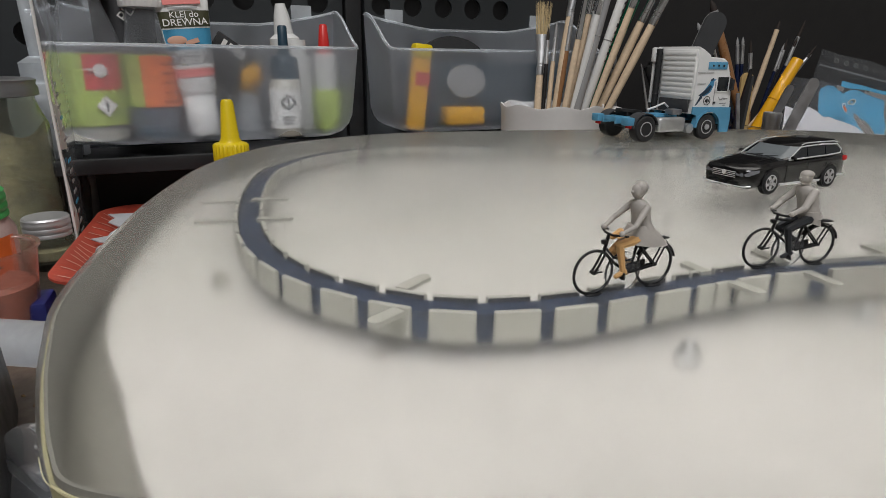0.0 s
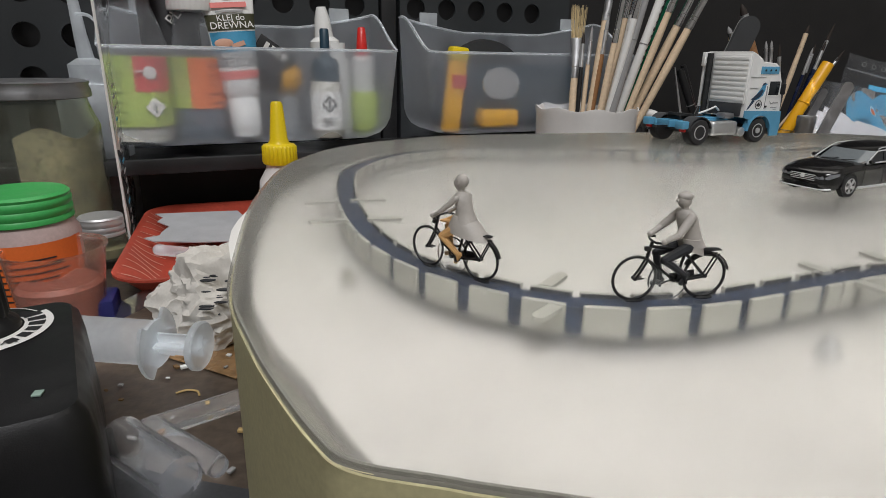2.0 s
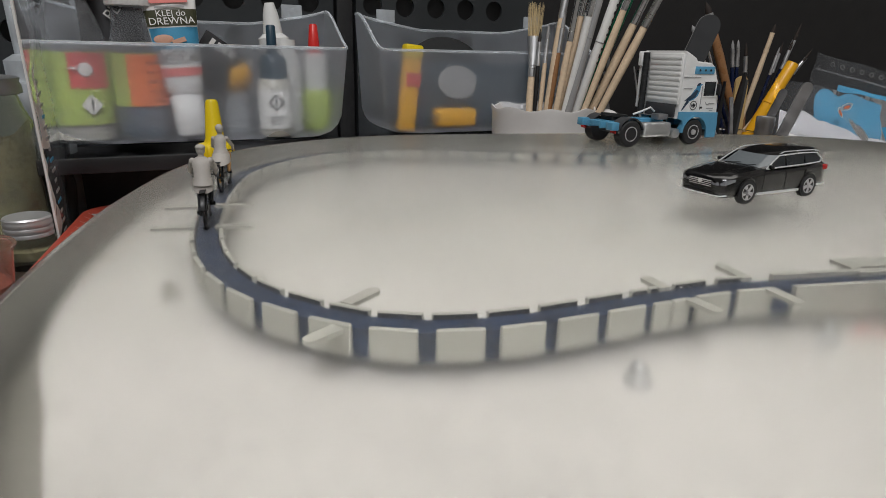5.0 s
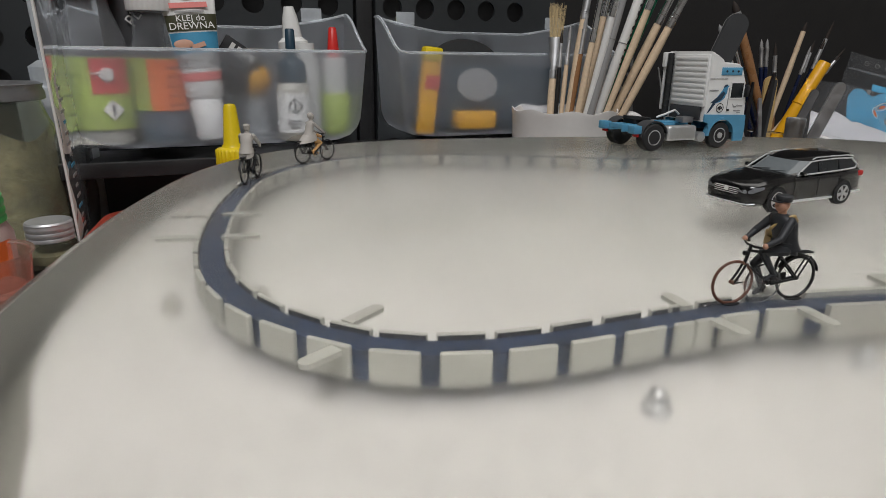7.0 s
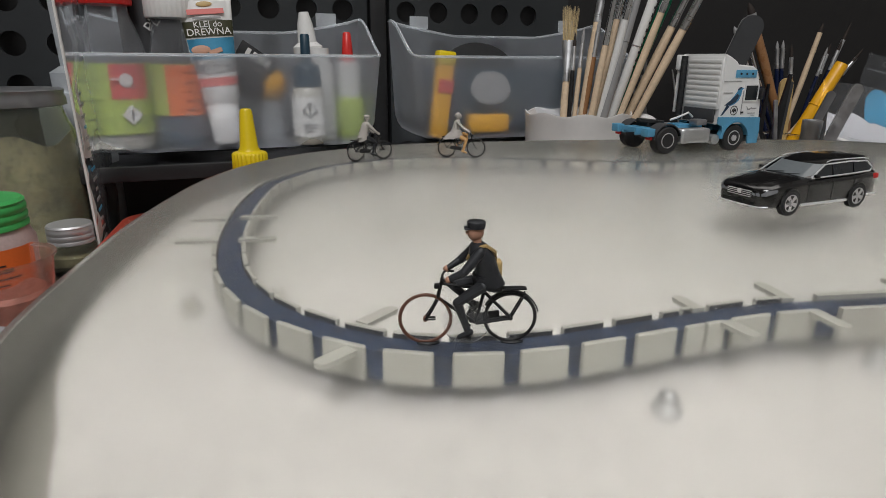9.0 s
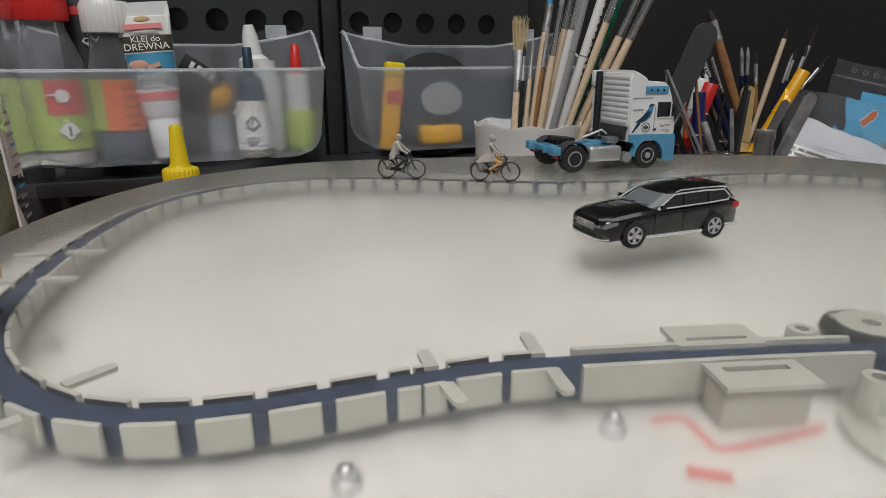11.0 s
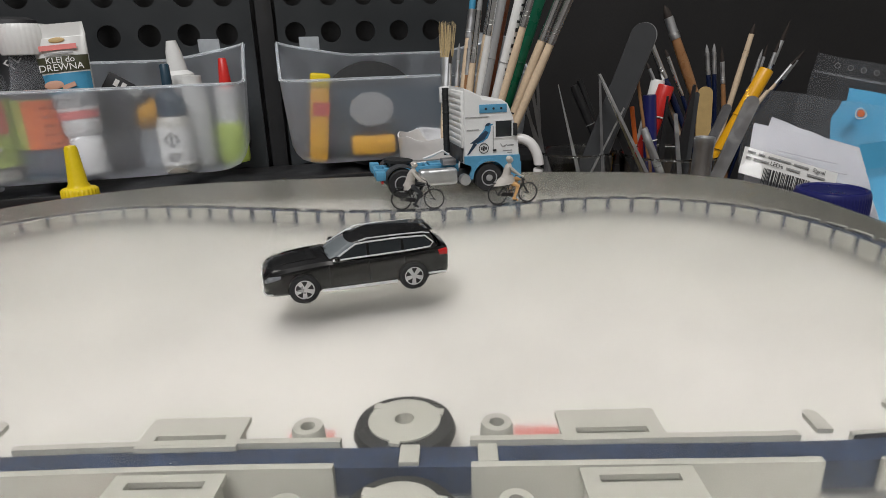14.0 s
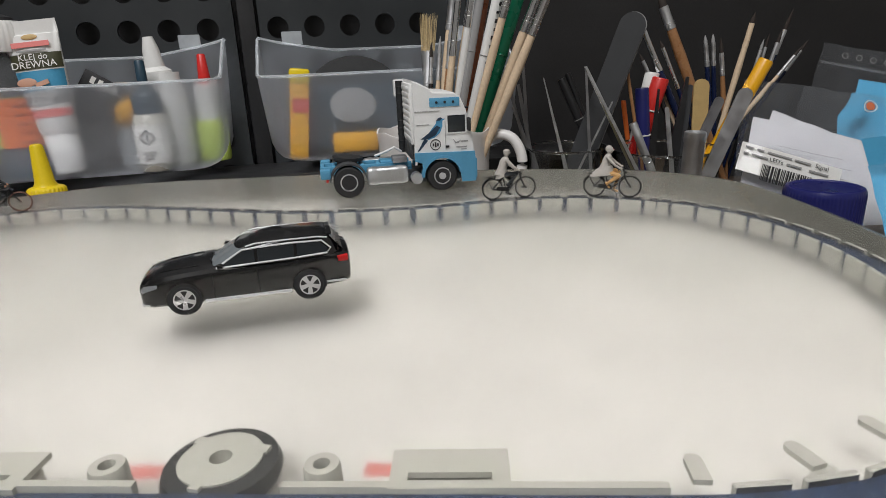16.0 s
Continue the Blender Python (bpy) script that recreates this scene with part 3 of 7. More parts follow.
        lathe(b, [(0.0012, -0.0015), (0.0012, 0.0), (0.0024, 0.0), (0.0026, -0.0006), (0.0029, -0.0066)], 20, caps=False)
        part("screw_post", b, TRACK, t, m=pose(x, y, TOP - 0.00006))
    # ball magnets and screws below
    for x, y in ((0.0792, 0.1020), (0.0308, 0.1051), (0.0761, 0.1195), (0.1886, 0.1367), (0.2173, 0.1465), (-0.0457, 0.1157), (-0.0294, 0.1211), (0.0400, 0.0861), (-0.0630, 0.1760)):
        b = bmesh.new()
        ball(b, (0, 0, -0.0006), 0.0015, n=12)
        lathe(b, [(0.0022, -0.0030), (0.0022, -0.0016), (0.0016, -0.0012)], 14)
        part("fixing_ball", b, STEEL if y < 0.11 and x > 0 else TRACK, t, m=pose(x, y, BASE_Z + 0.0031))
    b = bmesh.new()
    box(b, 0.1345, 0.1085, 0, 0.030, 0.011, 0.0030, 0.0008, m=pose(0, 0, BASE_Z + 0.0016))
    part("motor_block", b, TRACK, t)
    b = bmesh.new()
    prism(b, [(0.0175 * math.cos(q) * 1.25, 0.0175 * math.sin(q)) for q in np.linspace(0, 2 * math.pi, 41)[:-1]], 0, 0.0012)
    part("gear_base", b, TRACK, t, m=pose(0.1367, 0.1030, BASE_Z + 0.0003, 0, 0, dirn))
    # drive gear under the near roller
    b = bmesh.new()
    teeth = []
    for i in range(72):
        r = 0.0122 if i % 4 < 2 else 0.0108
        teeth.append((r * math.cos(2 * math.pi * i / 72), r * math.sin(2 * math.pi * i / 72)))
    prism(b, teeth, 0, 0.0016)
    part("drive_gear", b, TRACK, t, m=pose(0.1367, 0.1060, BASE_Z + 0.0034))


def rollers():
    for x, y, r, label in ((0.1326, 0.1297, 0.0085, "grey hub with a black rubber ring, smaller drive roller"), (0.1367, 0.1090, 0.0085, "grey hub with a black rubber ring, drive roller")):
        t = thing("drive_roller", pose(x, y, TOP - 0.0008), label, "roller", "drive rollers")
        b = bmesh.new()
        lathe(b, [(r * 0.70, -0.0034), (r * 0.94, -0.0032), (r, -0.0018), (r * 0.94, -0.0004), (r * 0.70, 0.0)], 36, caps=False)
        part("rubber_ring", b, RUBBER, t, "black rubber ring")
        b = bmesh.new()
        k = 0.0 if y > 0.12 else 0.0004
        lathe(b, [(r * 0.70, -0.0034), (r * 0.70, 0.0003), (r * 0.52, 0.0004), (r * 0.50, 0.0004 + k), (r * 0.19, 0.0004 + k), (r * 0.19, -0.002), (0.0002, -0.002)], 36)
        for i in range(3):
            an = 2 * math.pi * i / 3 + 0.5
            box(b, r * 0.70 * math.cos(an), r * 0.70 * math.sin(an), 0.0, 0.0016, 0.0016, 0.0008, m=None)
        part("hub", b, TRACK, t, "pale grey hub")


def chain():
    b = bmesh.new()
    rows = []
    w, z1, z0 = 0.00235, TOP - 0.0010, TOP - 0.0062
    pts = [on_track(s) for s in np.linspace(0, LOOP, 321)]
    for at, a in pts:
        nrm = np.array((-math.sin(a), math.cos(a))) * w
        rows.append([(*(at - nrm), z0), (*(at - nrm), z1), (*(at + nrm), z1), (*(at + nrm), z0)])
    ring_faces(b, rows, True, False)
    mesh_thing("drive_chain", b, BLUE, "dark blue plastic drive chain running in the guide track", "drive chain", smooth=30)


layout()
track()
rollers()
chain()

# ---- the model cyclists ----
MM = 0.001


def scaled(bm, k=MM):
    for v in bm.verts:
        v.co *= k
    return bm


def bicycle(t, tyre_front, ladies):
    """A bicycle at 1:87 heading along x, wheels on z = 0; millimetres."""
    for x, mat, lab in ((6.3, tyre_front, "front wheel"), (-6.3, BIKE, "")):
        b = bmesh.new()
        torus(b, (x, 0, 4.05), 3.75, 0.27, n=36, k=6)
        cyl(b, (x, -0.5, 4.05), (x, 0.5, 4.05), 0.35, n=8)
        part("wheel", scaled(b), mat, t, "brown-tyred front wheel" if mat is BROWN_TYRE and x > 0 else "")
        b = bmesh.new()
        lathe(b, [(1.7, 0.0), (1.75, 0.15), (1.3, 0.32)], 20)
        for v in b.verts:
            v.co = Vector((x - 0.4 + v.co.x, v.co.y * 0.42, v.co.z + 0.02))
        part("wheel_foot", scaled(b), BIKE, t)
    b = bmesh.new()
    r = 0.26
    head_lo, head_hi = (4.5, 0, 7.4), (4.0, 0, 9.6)
    seat_lo, seat_hi = (-1.1, 0, 3.3), (-2.4, 0, 8.6)
    if ladies:
        sweep(b, [head_lo, (2.2, 0, 5.2), (0.4, 0, 4.0), seat_lo], r, 6)
        sweep(b, [(4.3, 0, 8.2), (2.4, 0, 6.2), (-0.4, 0, 5.4), (-1.7, 0, 5.6)], r * 0.8, 6)
    else:
        sweep(b, [head_lo, seat_lo], r, 6)
        sweep(b, [head_hi, seat_hi], r, 6)
    sweep(b, [seat_lo, seat_hi, (-2.6, 0, 9.4)], r, 6)
    sweep(b, [head_lo, head_hi, (3.8, 0, 10.4)], r * 1.15, 6)
    for s in (-0.42, 0.42):
        sweep(b, [(4.5, s, 7.2), (5.3, s, 5.6), (6.3, s, 4.05)], r * 0.8, 6)
        sweep(b, [(4.8, s, 4.1), (6.3, s, 4.05)], r * 0.55, 6)
        sweep(b, [(-1.1, s, 3.3), (-6.3, s, 4.05)], r * 0.8, 6)
        sweep(b, [(-2.3, s, 8.2), (-6.3, s, 4.05)], r * 0.7, 6)
        sweep(b, [(-8.4, s, 8.0), (-6.3, s, 4.05)], r * 0.55, 6)
    part("frame", scaled(b), BIKE, t)
    b = bmesh.new()
    for a0, a1, x in ((0.15, 2.3, 6.3), (0.5, 2.9, -6.3)):
        rows = []
        for a in np.linspace(a0, a1, 14):
            c, s = math.cos(a), math.sin(a)
            rows.append([(x + rr * c, yy, 4.05 + rr * s) for rr, yy in ((4.12, -0.45), (4.28, -0.45), (4.36, 0), (4.28, 0.45), (4.12, 0.45))])
        if x < 0:
            ring_faces(b, rows, True, True)
    part("mudguard", scaled(b), BIKE, t)
    b = bmesh.new()
    box(b, -2.9, -0.55, 3.75, 4.6, 0.3, 1.5, 0.12, m=Matrix.Rotation(radians(6), 4, "Y"))
    part("chain_case", scaled(b), BIKE, t)
    b = bmesh.new()
    sweep(b, [(2.0, -2.6, 10.5), (3.3, -2.3, 10.7), (3.8, -1.0, 10.5), (3.8, 1.0, 10.5), (3.3, 2.3, 10.7), (2.0, 2.6, 10.5)], 0.2, 6)
    box(b, 4.6, 0, 9.2, 0.9, 0.8, 0.8, 0.2)
    part("handlebar", scaled(b), BIKE, t)
    b = bmesh.new()
    box(b, -2.9, 0, 9.45, 2.6, 1.7, 0.5, 0.2)
    part("saddle", scaled(b), BIKE, t)
    b = bmesh.new()
    box(b, -6.3, 0, 8.7, 4.4, 1.3, 0.22, 0.05)
    part("carrier", scaled(b), BIKE, t)
    b = bmesh.new()
    cyl(b, (0.2, -0.28, 3.45), (0.2, 0.28, 3.45), 3.5, n=36)
    disc = part("clear_disc", scaled(b), CLEAR_PLASTIC, t, "clear plastic drive disc")
    disc.visible_shadow = False


def limb(b, p0, p1, r0, r1, n=8):
    cyl(b, p0, p1, r0, r1, n)
    ball(b, p0, r0, n=n)
    ball(b, p1, r1, n=n)


THIGH, SHIN = 4.5, 4.9


def leg_parts(t, mat, skirted):
    """Two jointed legs; each thigh and shin has its joint at its origin and hangs down."""
    made = []
    for side in (-1, 1):
        b = bmesh.new()
        limb(b, (0, 0, 0), (0, 0, -THIGH), 1.0, 0.72)
        thigh = part("thigh", scaled(b), mat, t)
        b = bmesh.new()
        limb(b, (0, 0, 0), (0, 0, -SHIN), 0.70, 0.48)
        limb(b, (-0.3, 0, -SHIN - 0.15), (1.5, 0, -SHIN - 0.35), 0.5, 0.4)
        shin = part("shin", scaled(b), mat, t)
        b = bmesh.new()
        cyl(b, (0, 0, 0), (0, 0, 1.7), 0.17, n=6)
        box(b, 0, side * 0.8, 1.7, 1.2, 1.3, 0.25)
        crank = part("crank", scaled(b), BIKE, t)
        made.append((side, thigh, shin, crank))
    return made


def figure(t, who):
    """The seated doll without its legs, one plain mesh."""
    b = bmesh.new()

    def paint(k):
        for f in b.faces:
            if f.index == -1 or f not in done:
                f.material_index = k
                done.add(f)
    done = set()
    lean = 0.4 if who != "woman" else 0.0
    hip, sh = (-3.1, 0, 10.0), (-1.8 + lean, 0, 15.4)
    rings = []
    prof = {"woman": [(10.0, 2.6, 2.3), (11.4, 2.0, 1.8), (12.6, 1.75, 1.55), (14.0, 1.95, 1.55), (15.2, 1.8, 1.25), (15.9, 0.8, 0.75)],
            "man": [(9.6, 2.5, 2.2), (11.2, 2.1, 1.8), (12.8, 2.05, 1.7), (14.2, 2.3, 1.7), (15.2, 2.1, 1.3), (15.8, 0.9, 0.8)],
            "guard": [(9.6, 2.6, 2.1), (11.2, 2.3, 1.8), (12.8, 2.45, 1.8), (14.2, 2.75, 1.85), (15.2, 2.5, 1.4), (15.8, 0.9, 0.8)]}[who]
    for z, wy, wx in prof:
        f = (z - 10) / 5.2
        cx = hip[0] + f * (sh[0] - hip[0])
        rings.append([(cx + wx * math.cos(2 * math.pi * i / 14), wy * 0.92 * math.sin(2 * math.pi * i / 14), z) for i in range(14)])
    ring_faces(b, rings)
    if who == "woman":  # coat skirt flaring over the carrier
        ring_faces(b, [[(-2.0 + 1.8 * math.cos(a), 1.7 * math.sin(a), 11.6) for a in np.linspace(0, 2 * math.pi, 17)[:-1]],
                       [(-2.6 + (3.3 if math.cos(a) > 0 else 3.4) * math.cos(a), 2.5 * math.sin(a), 9.9 - 0.2 * math.cos(a)) for a in np.linspace(0, 2 * math.pi, 17)[:-1]],
                       [(-3.2 + (4.2 if math.cos(a) > 0 else 5.2) * math.cos(a), 2.7 * math.sin(a), 8.2 + 0.6 * math.cos(a)) for a in np.linspace(0, 2 * math.pi, 17)[:-1]]])
    elif who == "man":  # coat tails
        ring_faces(b, [[(-2.6 + 2.0 * math.cos(a), 2.2 * math.sin(a), 11.0) for a in np.linspace(0, 2 * math.pi, 15)[:-1]],
                       [(-3.2 + 2.2 * math.cos(a), 2.3 * math.sin(a), 8.6 + 0.8 * math.cos(a)) for a in np.linspace(0, 2 * math.pi, 15)[:-1]]])
    else:
        ring_faces(b, [[(-2.5 + 2.0 * math.cos(a), 2.1 * math.sin(a), 11.0) for a in np.linspace(0, 2 * math.pi, 15)[:-1]],
                       [(-2.9 + 2.1 * math.cos(a), 2.2 * math.sin(a), 9.0 + 0.5 * math.cos(a)) for a in np.linspace(0, 2 * math.pi, 15)[:-1]]])
    for s in (-1, 1):
        elbow = (1.0, s * 2.9, 12.2)
        limb(b, (sh[0], s * 1.9, 14.8), elbow, 0.82 if who != "woman" else 0.6, 0.62 if who != "woman" else 0.45)
        limb(b, elbow, (2.9, s * 2.4, 11.1), 0.6 if who != "woman" else 0.42, 0.45 if who != "woman" else 0.36)
    paint(0)
    for s in (-1, 1):
        ball(b, (3.1, s * 2.4, 11.0), 0.5, n=8)
    head = (sh[0] + 0.55, 0, 17.3)
    cyl(b, (sh[0] + 0.2, 0, 15.4), (head[0] - 0.1, 0, 16.8), 0.66, n=8)
    ball(b, head, 1.2, n=14, squash=(1.0, 0.86, 1.12))
    ball(b, (head[0] + 1.2, 0, 17.2), 0.28, n=6)
    paint(1)
    if who == "woman":  # hair bun, headscarf, basket bar
        ball(b, (head[0] - 0.40, 0, 17.7), 1.25, n=12, squash=(1.0, 0.9, 1.0))
        paint(0)
    elif who == "man":
        ball(b, (head[0] - 0.1, 0, 17.9), 1.22, n=12, squash=(1.05, 0.95, 0.6))
        paint(0)
    else:
        lathe(b, [(1.25, 17.9), (1.36, 18.75), (1.26, 18.9)], 18, m=pose(head[0] - 0.1, 0, 0))
        box(b, head[0] + 1.2, 0, 17.9, 0.9, 1.7, 0.18, 0.05)
        paint(0)
        sweep(b, [(-2.2, 1.5, 15.7), (-0.4, 1.0, 15.0), (0.2, -0.4, 13.2), (-0.6, -1.9, 11.6), (-2.4, -2.3, 10.8), (-4.0, -1.2, 12.6), (-3.6, 0.8, 14.6), (-2.2, 1.5, 15.7)], 0.26, 6)
        box(b, -3.5, -2.9, 10.7, 3.4, 1.9, 2.8, 0.3)
        paint(2)
    mats = {"woman": [RESIN, RESIN], "man": [RESIN, RESIN], "guard": [DARK_P, SKIN_P, TAN_P]}[who]
    lab = {"woman": "grey unpainted doll in a flared coat", "man": "grey unpainted doll in a coat", "guard": "doll painted with a black coat, black peaked cap and tan shoulder bag"}[who]
    return part("doll", scaled(b), mats, t, lab, smooth=60)


# run along the track, metres at seconds, of each cyclist
RUNS = {"woman": [(0, 0.1821), (1.0, 0.2111), (2.2, 0.2464), (3.5, 0.2835), (7.0, 0.3905), (8.0, 0.4215), (11.0, 0.5075), (12.5, 0.5490), (15.0, 0.6176), (16.0, 0.6465)],
        "man": [(0, 0.1440), (1.5, 0.1865), (2.2, 0.2071), (3.5, 0.2455), (7.0, 0.3495), (8.0, 0.3810), (11.0, 0.4680), (12.5, 0.5109), (15.0, 0.5806), (16.0, 0.6085)],
        "guard": [(0, -0.0530), (5.8, 0.1132), (7.0, 0.1476), (8.0, 0.1753), (10.5, 0.2460), (16.0, 0.4071)]}
CYCLISTS = []


def cyclist(who, label, leg_mat, phase):
    t = thing("model_cyclist", Matrix(), label, "model cyclist", "miniature cyclists on the track")
    bicycle(t, BROWN_TYRE if who == "guard" else BIKE, who == "woman")
    figure(t, who)
    if who == "woman":
        b = bmesh.new()
        box(b, 1.6, 0, 9.9, 2.2, 2.0, 0.3, 0.1)
        limb(b, (0.8, -0.9, 10.2), (2.4, -0.9, 9.6), 0.7, 0.5)
        part("lap_cloth", scaled(b), ORANGE_P, t, "orange painted knee cloth")
    CYCLISTS.append((who, t, leg_parts(t, leg_mat, who == "woman"), phase))


cyclist("woman", "grey unpainted woman doll with orange legs on a black bicycle", ORANGE_P, 0.20)
cyclist("man", "grey unpainted doll with black trousers on a black bicycle", DARK_P, 1.75)
cyclist("guard", "doll in black uniform and cap on a brown-tyred bicycle", DARK_P, 7.40)


def chain_blocks():
    made = []
    for _ in range(2):
        b = bmesh.new()
        box(b, 0, 0, 0, 0.0030, 0.0042, 0.0010, 0.0002)
        made.append(mesh_thing("chain_block", b, TRACK, "small pale grey carrier block riding on the blue chain", "carrier block", "carrier blocks on the chain"))
    return made


BLOCKS = chain_blocks()


# ---- the black estate car, millimetres, nose along x ----
CAR = 0.00084


def estate_car():
    t = thing("model_car", pose(0.1058, 0.1880, 0, 0, 0, 206.0), "shiny black miniature estate car with silver wheels on the cover plate", "model car")
    # lower body: stations of x, half width, sill z, shoulder z, top z
    st = [(27.6, 6.6, 2.7, 6.8, 7.7), (27.2, 8.0, 2.3, 7.5, 8.5), (26.2, 9.1, 2.1, 8.1, 9.3), (24.2, 9.9, 2.0, 8.7, 10.0), (20.5, 10.3, 2.1, 9.3, 10.7), (15.0, 10.5, 2.3, 9.9, 11.3),
          (10.0, 10.5, 2.4, 10.2, 11.6), (4.0, 10.5, 2.5, 10.3, 11.4), (-8.0, 10.5, 2.5, 10.6, 11.5), (-16.0, 10.5, 2.5, 10.9, 11.8), (-22.0, 10.2, 2.6, 11.1, 12.0),
          (-26.0, 9.4, 2.8, 11.0, 12.0), (-27.6, 8.4, 3.2, 10.6, 11.5), (-28.0, 7.4, 4.0, 10.0, 10.8)]
    b = bmesh.new()
    rings = []
    for x, w, z0, zs, zt in st:
        half = [(0.0, z0), (w * 0.86, z0), (w * 0.965, z0 + 0.9), (w, z0 + (zs - z0) * 0.55), (w * 0.975, zs - 1.7), (w * 0.985, zs - 1.2), (w * 0.955, zs), (w * 0.86, zs + (zt - zs) * 0.62), (w * 0.62, zt - 0.05), (w * 0.54, zt + 0.08), (0.0, zt + 0.3)]
        rings.append([(x, -y, z) for y, z in half] + [(x, y, z) for y, z in half[::-1][1:-1]])
    ring_faces(b, rings)
    part("body", scaled(b, CAR), CAR_BLACK, t, smooth=28)
    # dark wheel arches with a rolled lip
    for x in (16.25, -16.25):
        for s in (-1, 1):
            b = bmesh.new()
            cyl(b, (x, s * 8.9, 3.9), (x, s * 10.58, 3.9), 4.40, n=28)
            part("wheel_arch", scaled(b, CAR), RUBBER, t)
            b = bmesh.new()
            sweep(b, [(x + 4.5 * math.cos(q), s * 10.42, 3.9 + 4.5 * math.sin(q)) for q in np.linspace(-0.25, math.pi + 0.25, 18)], 0.24, 6)
            part("arch_lip", scaled(b, CAR), CAR_BLACK, t)
    # cabin: x front, x rear, half width and z from belt to roof
    b = bmesh.new()
    rings = []
    for f, (xf, xr, w, z) in enumerate(((10.4, -25.8, 9.55, 11.0), (6.6, -24.9, 9.15, 13.0), (2.4, -23.6, 8.55, 15.4), (-1.4, -22.8, 8.0, 16.4), (-3.6, -22.2, 7.0, 16.85))):
        pts = []
        for k in range(24):
            a = 2 * math.pi * k / 24
            c, s = math.cos(a), math.sin(a)
            ex = 0.30
            px, py = math.copysign(abs(c) ** ex, c), math.copysign(abs(s) ** ex, s)
            pts.append(((xf + xr) / 2 + px * (xf - xr) / 2 - (1.6 if px > 0.5 else 0) * py * py, py * w, z))
        rings.append(pts)
    ring_faces(b, rings)
    part("cabin", scaled(b, CAR), CAR_BLACK, t, smooth=35)

    def pane(name, pts, mat, label=""):
        """A thin slab over four to six corner points (x, y, z), both sides of the car where y is not 0."""
        b = bmesh.new()
        v = [Vector(p) for p in pts]
        nrm = (v[1] - v[0]).cross(v[2] - v[0]).normalized()
        if nrm.z < -0.01:
            nrm = -nrm
        ring_faces(b, [[p - nrm * 0.15 for p in v], [p + nrm * 0.10 for p in v]])
        return part(name, scaled(b, CAR), mat, t, label, smooth=0)
    for s in (-1, 1):
        g = lambda x, z: (x, s * (9.72 - (z - 11.0) * (0.28 if z > 13 else 0.20)), z)
        pane("side_window", [g(6.4, 11.5), g(-2.6, 11.75), g(-2.6, 15.0), g(0.6, 14.9)], CAR_GLASS)
        pane("side_window", [g(-3.4, 11.75), g(-13.0, 12.0), g(-13.0, 15.3), g(-3.4, 15.1)], CAR_GLASS)
        pane("side_window", [g(-13.8, 12.0), g(-21.6, 12.5), g(-22.2, 13.4), g(-20.0, 15.1), g(-13.8, 15.3)], CAR_GLASS)
        b = bmesh.new()
        sweep(b, [g(7.4, 11.25), g(-2.0, 11.5), g(-13.0, 11.75), g(-21.8, 12.2), g(-22.9, 13.4), g(-20.6, 15.5), g(-12.0, 15.75), g(-3.0, 15.5), g(0.4, 15.3), g(4.0, 13.3), g(7.4, 11.25)], 0.27, 6)
        for v in b.verts:
            v.co.y += s * 0.16
        part("window_trim", scaled(b, CAR), TRIM, t, "chrome window trim")
        b = bmesh.new()
        sweep(b, [(-0.5, s * 8.3, 15.95), (-3.0, s * 8.0, 16.45), (-12.0, s * 7.95, 16.55), (-19.6, s * 7.9, 16.45), (-22.2, s * 7.8, 16.0)], 0.24, 6)
        part("roof_rail", scaled(b, CAR), TRIM, t, "silver roof rail")
        b = bmesh.new()
        box(b, 0, s * 10.35, 2.75, 22.5, 0.7, 0.8, 0.15)
        box(b, -23.4, s * 10.0, 3.9, 6.0, 0.4, 0.55, 0.1)
        part("sill_trim", scaled(b, CAR), TRIM, t, "silver sill trim")
        b = bmesh.new()
        box(b, 6.2, s * 10.8, 12.0, 1.5, 1.7, 1.25, 0.35)
        part("mirror", scaled(b, CAR), CAR_BLACK, t)
        b = bmesh.new()
        ring_faces(b, [[(27.70, s * 4.9, 6.4), (27.74, s * 4.9, 6.9), (27.55, s * 4.9, 7.6)], [(27.55, s * 7.2, 6.3), (27.50, s * 7.2, 7.0), (27.1, s * 7.2, 8.0)],
                       [(26.3, s * 9.22, 6.5), (26.2, s * 9.28, 7.3), (25.8, s * 9.1, 8.3)], [(22.6, s * 10.24, 7.7), (22.4, s * 10.24, 8.1), (22.4, s * 10.10, 8.6)]])
        part("headlight", scaled(b, CAR), LENS, t, "clear headlight")
        b = bmesh.new()
        box(b, -25.8, s * 8.7, 10.0, 3.2, 1.6, 1.9, 0.4)
        part("tail_light", scaled(b, CAR), TAIL, t, "red tail light")
        b = bmesh.new()
        for x in (-1.2, -11.4):
            box(b, x, s * 10.35, 9.7, 1.8, 0.35, 0.35, 0.1)
        part("door_handle", scaled(b, CAR), CAR_BLACK, t)
        b = bmesh.new()
        for x in (8.6, -3.0, -13.6):
            box(b, x, s * 10.47, 6.8, 0.14, 0.1, 7.2)
        part("door_gap", scaled(b, CAR), RUBBER, t)
        for x in (16.25, -16.25):
            b = bmesh.new()
            y = s * 9.62
            lathe(b, [(2.75, -1.2), (3.6, -1.1), (3.85, -0.7), (3.85, 0.7), (3.6, 1.1), (2.75, 1.2)], 32, m=pose(x, y, 3.85, 90))
            w = part("wheel", scaled(b, CAR), TYRE, t)
            b = bmesh.new()
            lathe(b, [(2.45, 0.9), (2.55, 1.25), (2.85, 1.3), (2.85, 0.9)], 28, m=pose(x, y, 3.85, 90 if s < 0 else -90), caps=False)
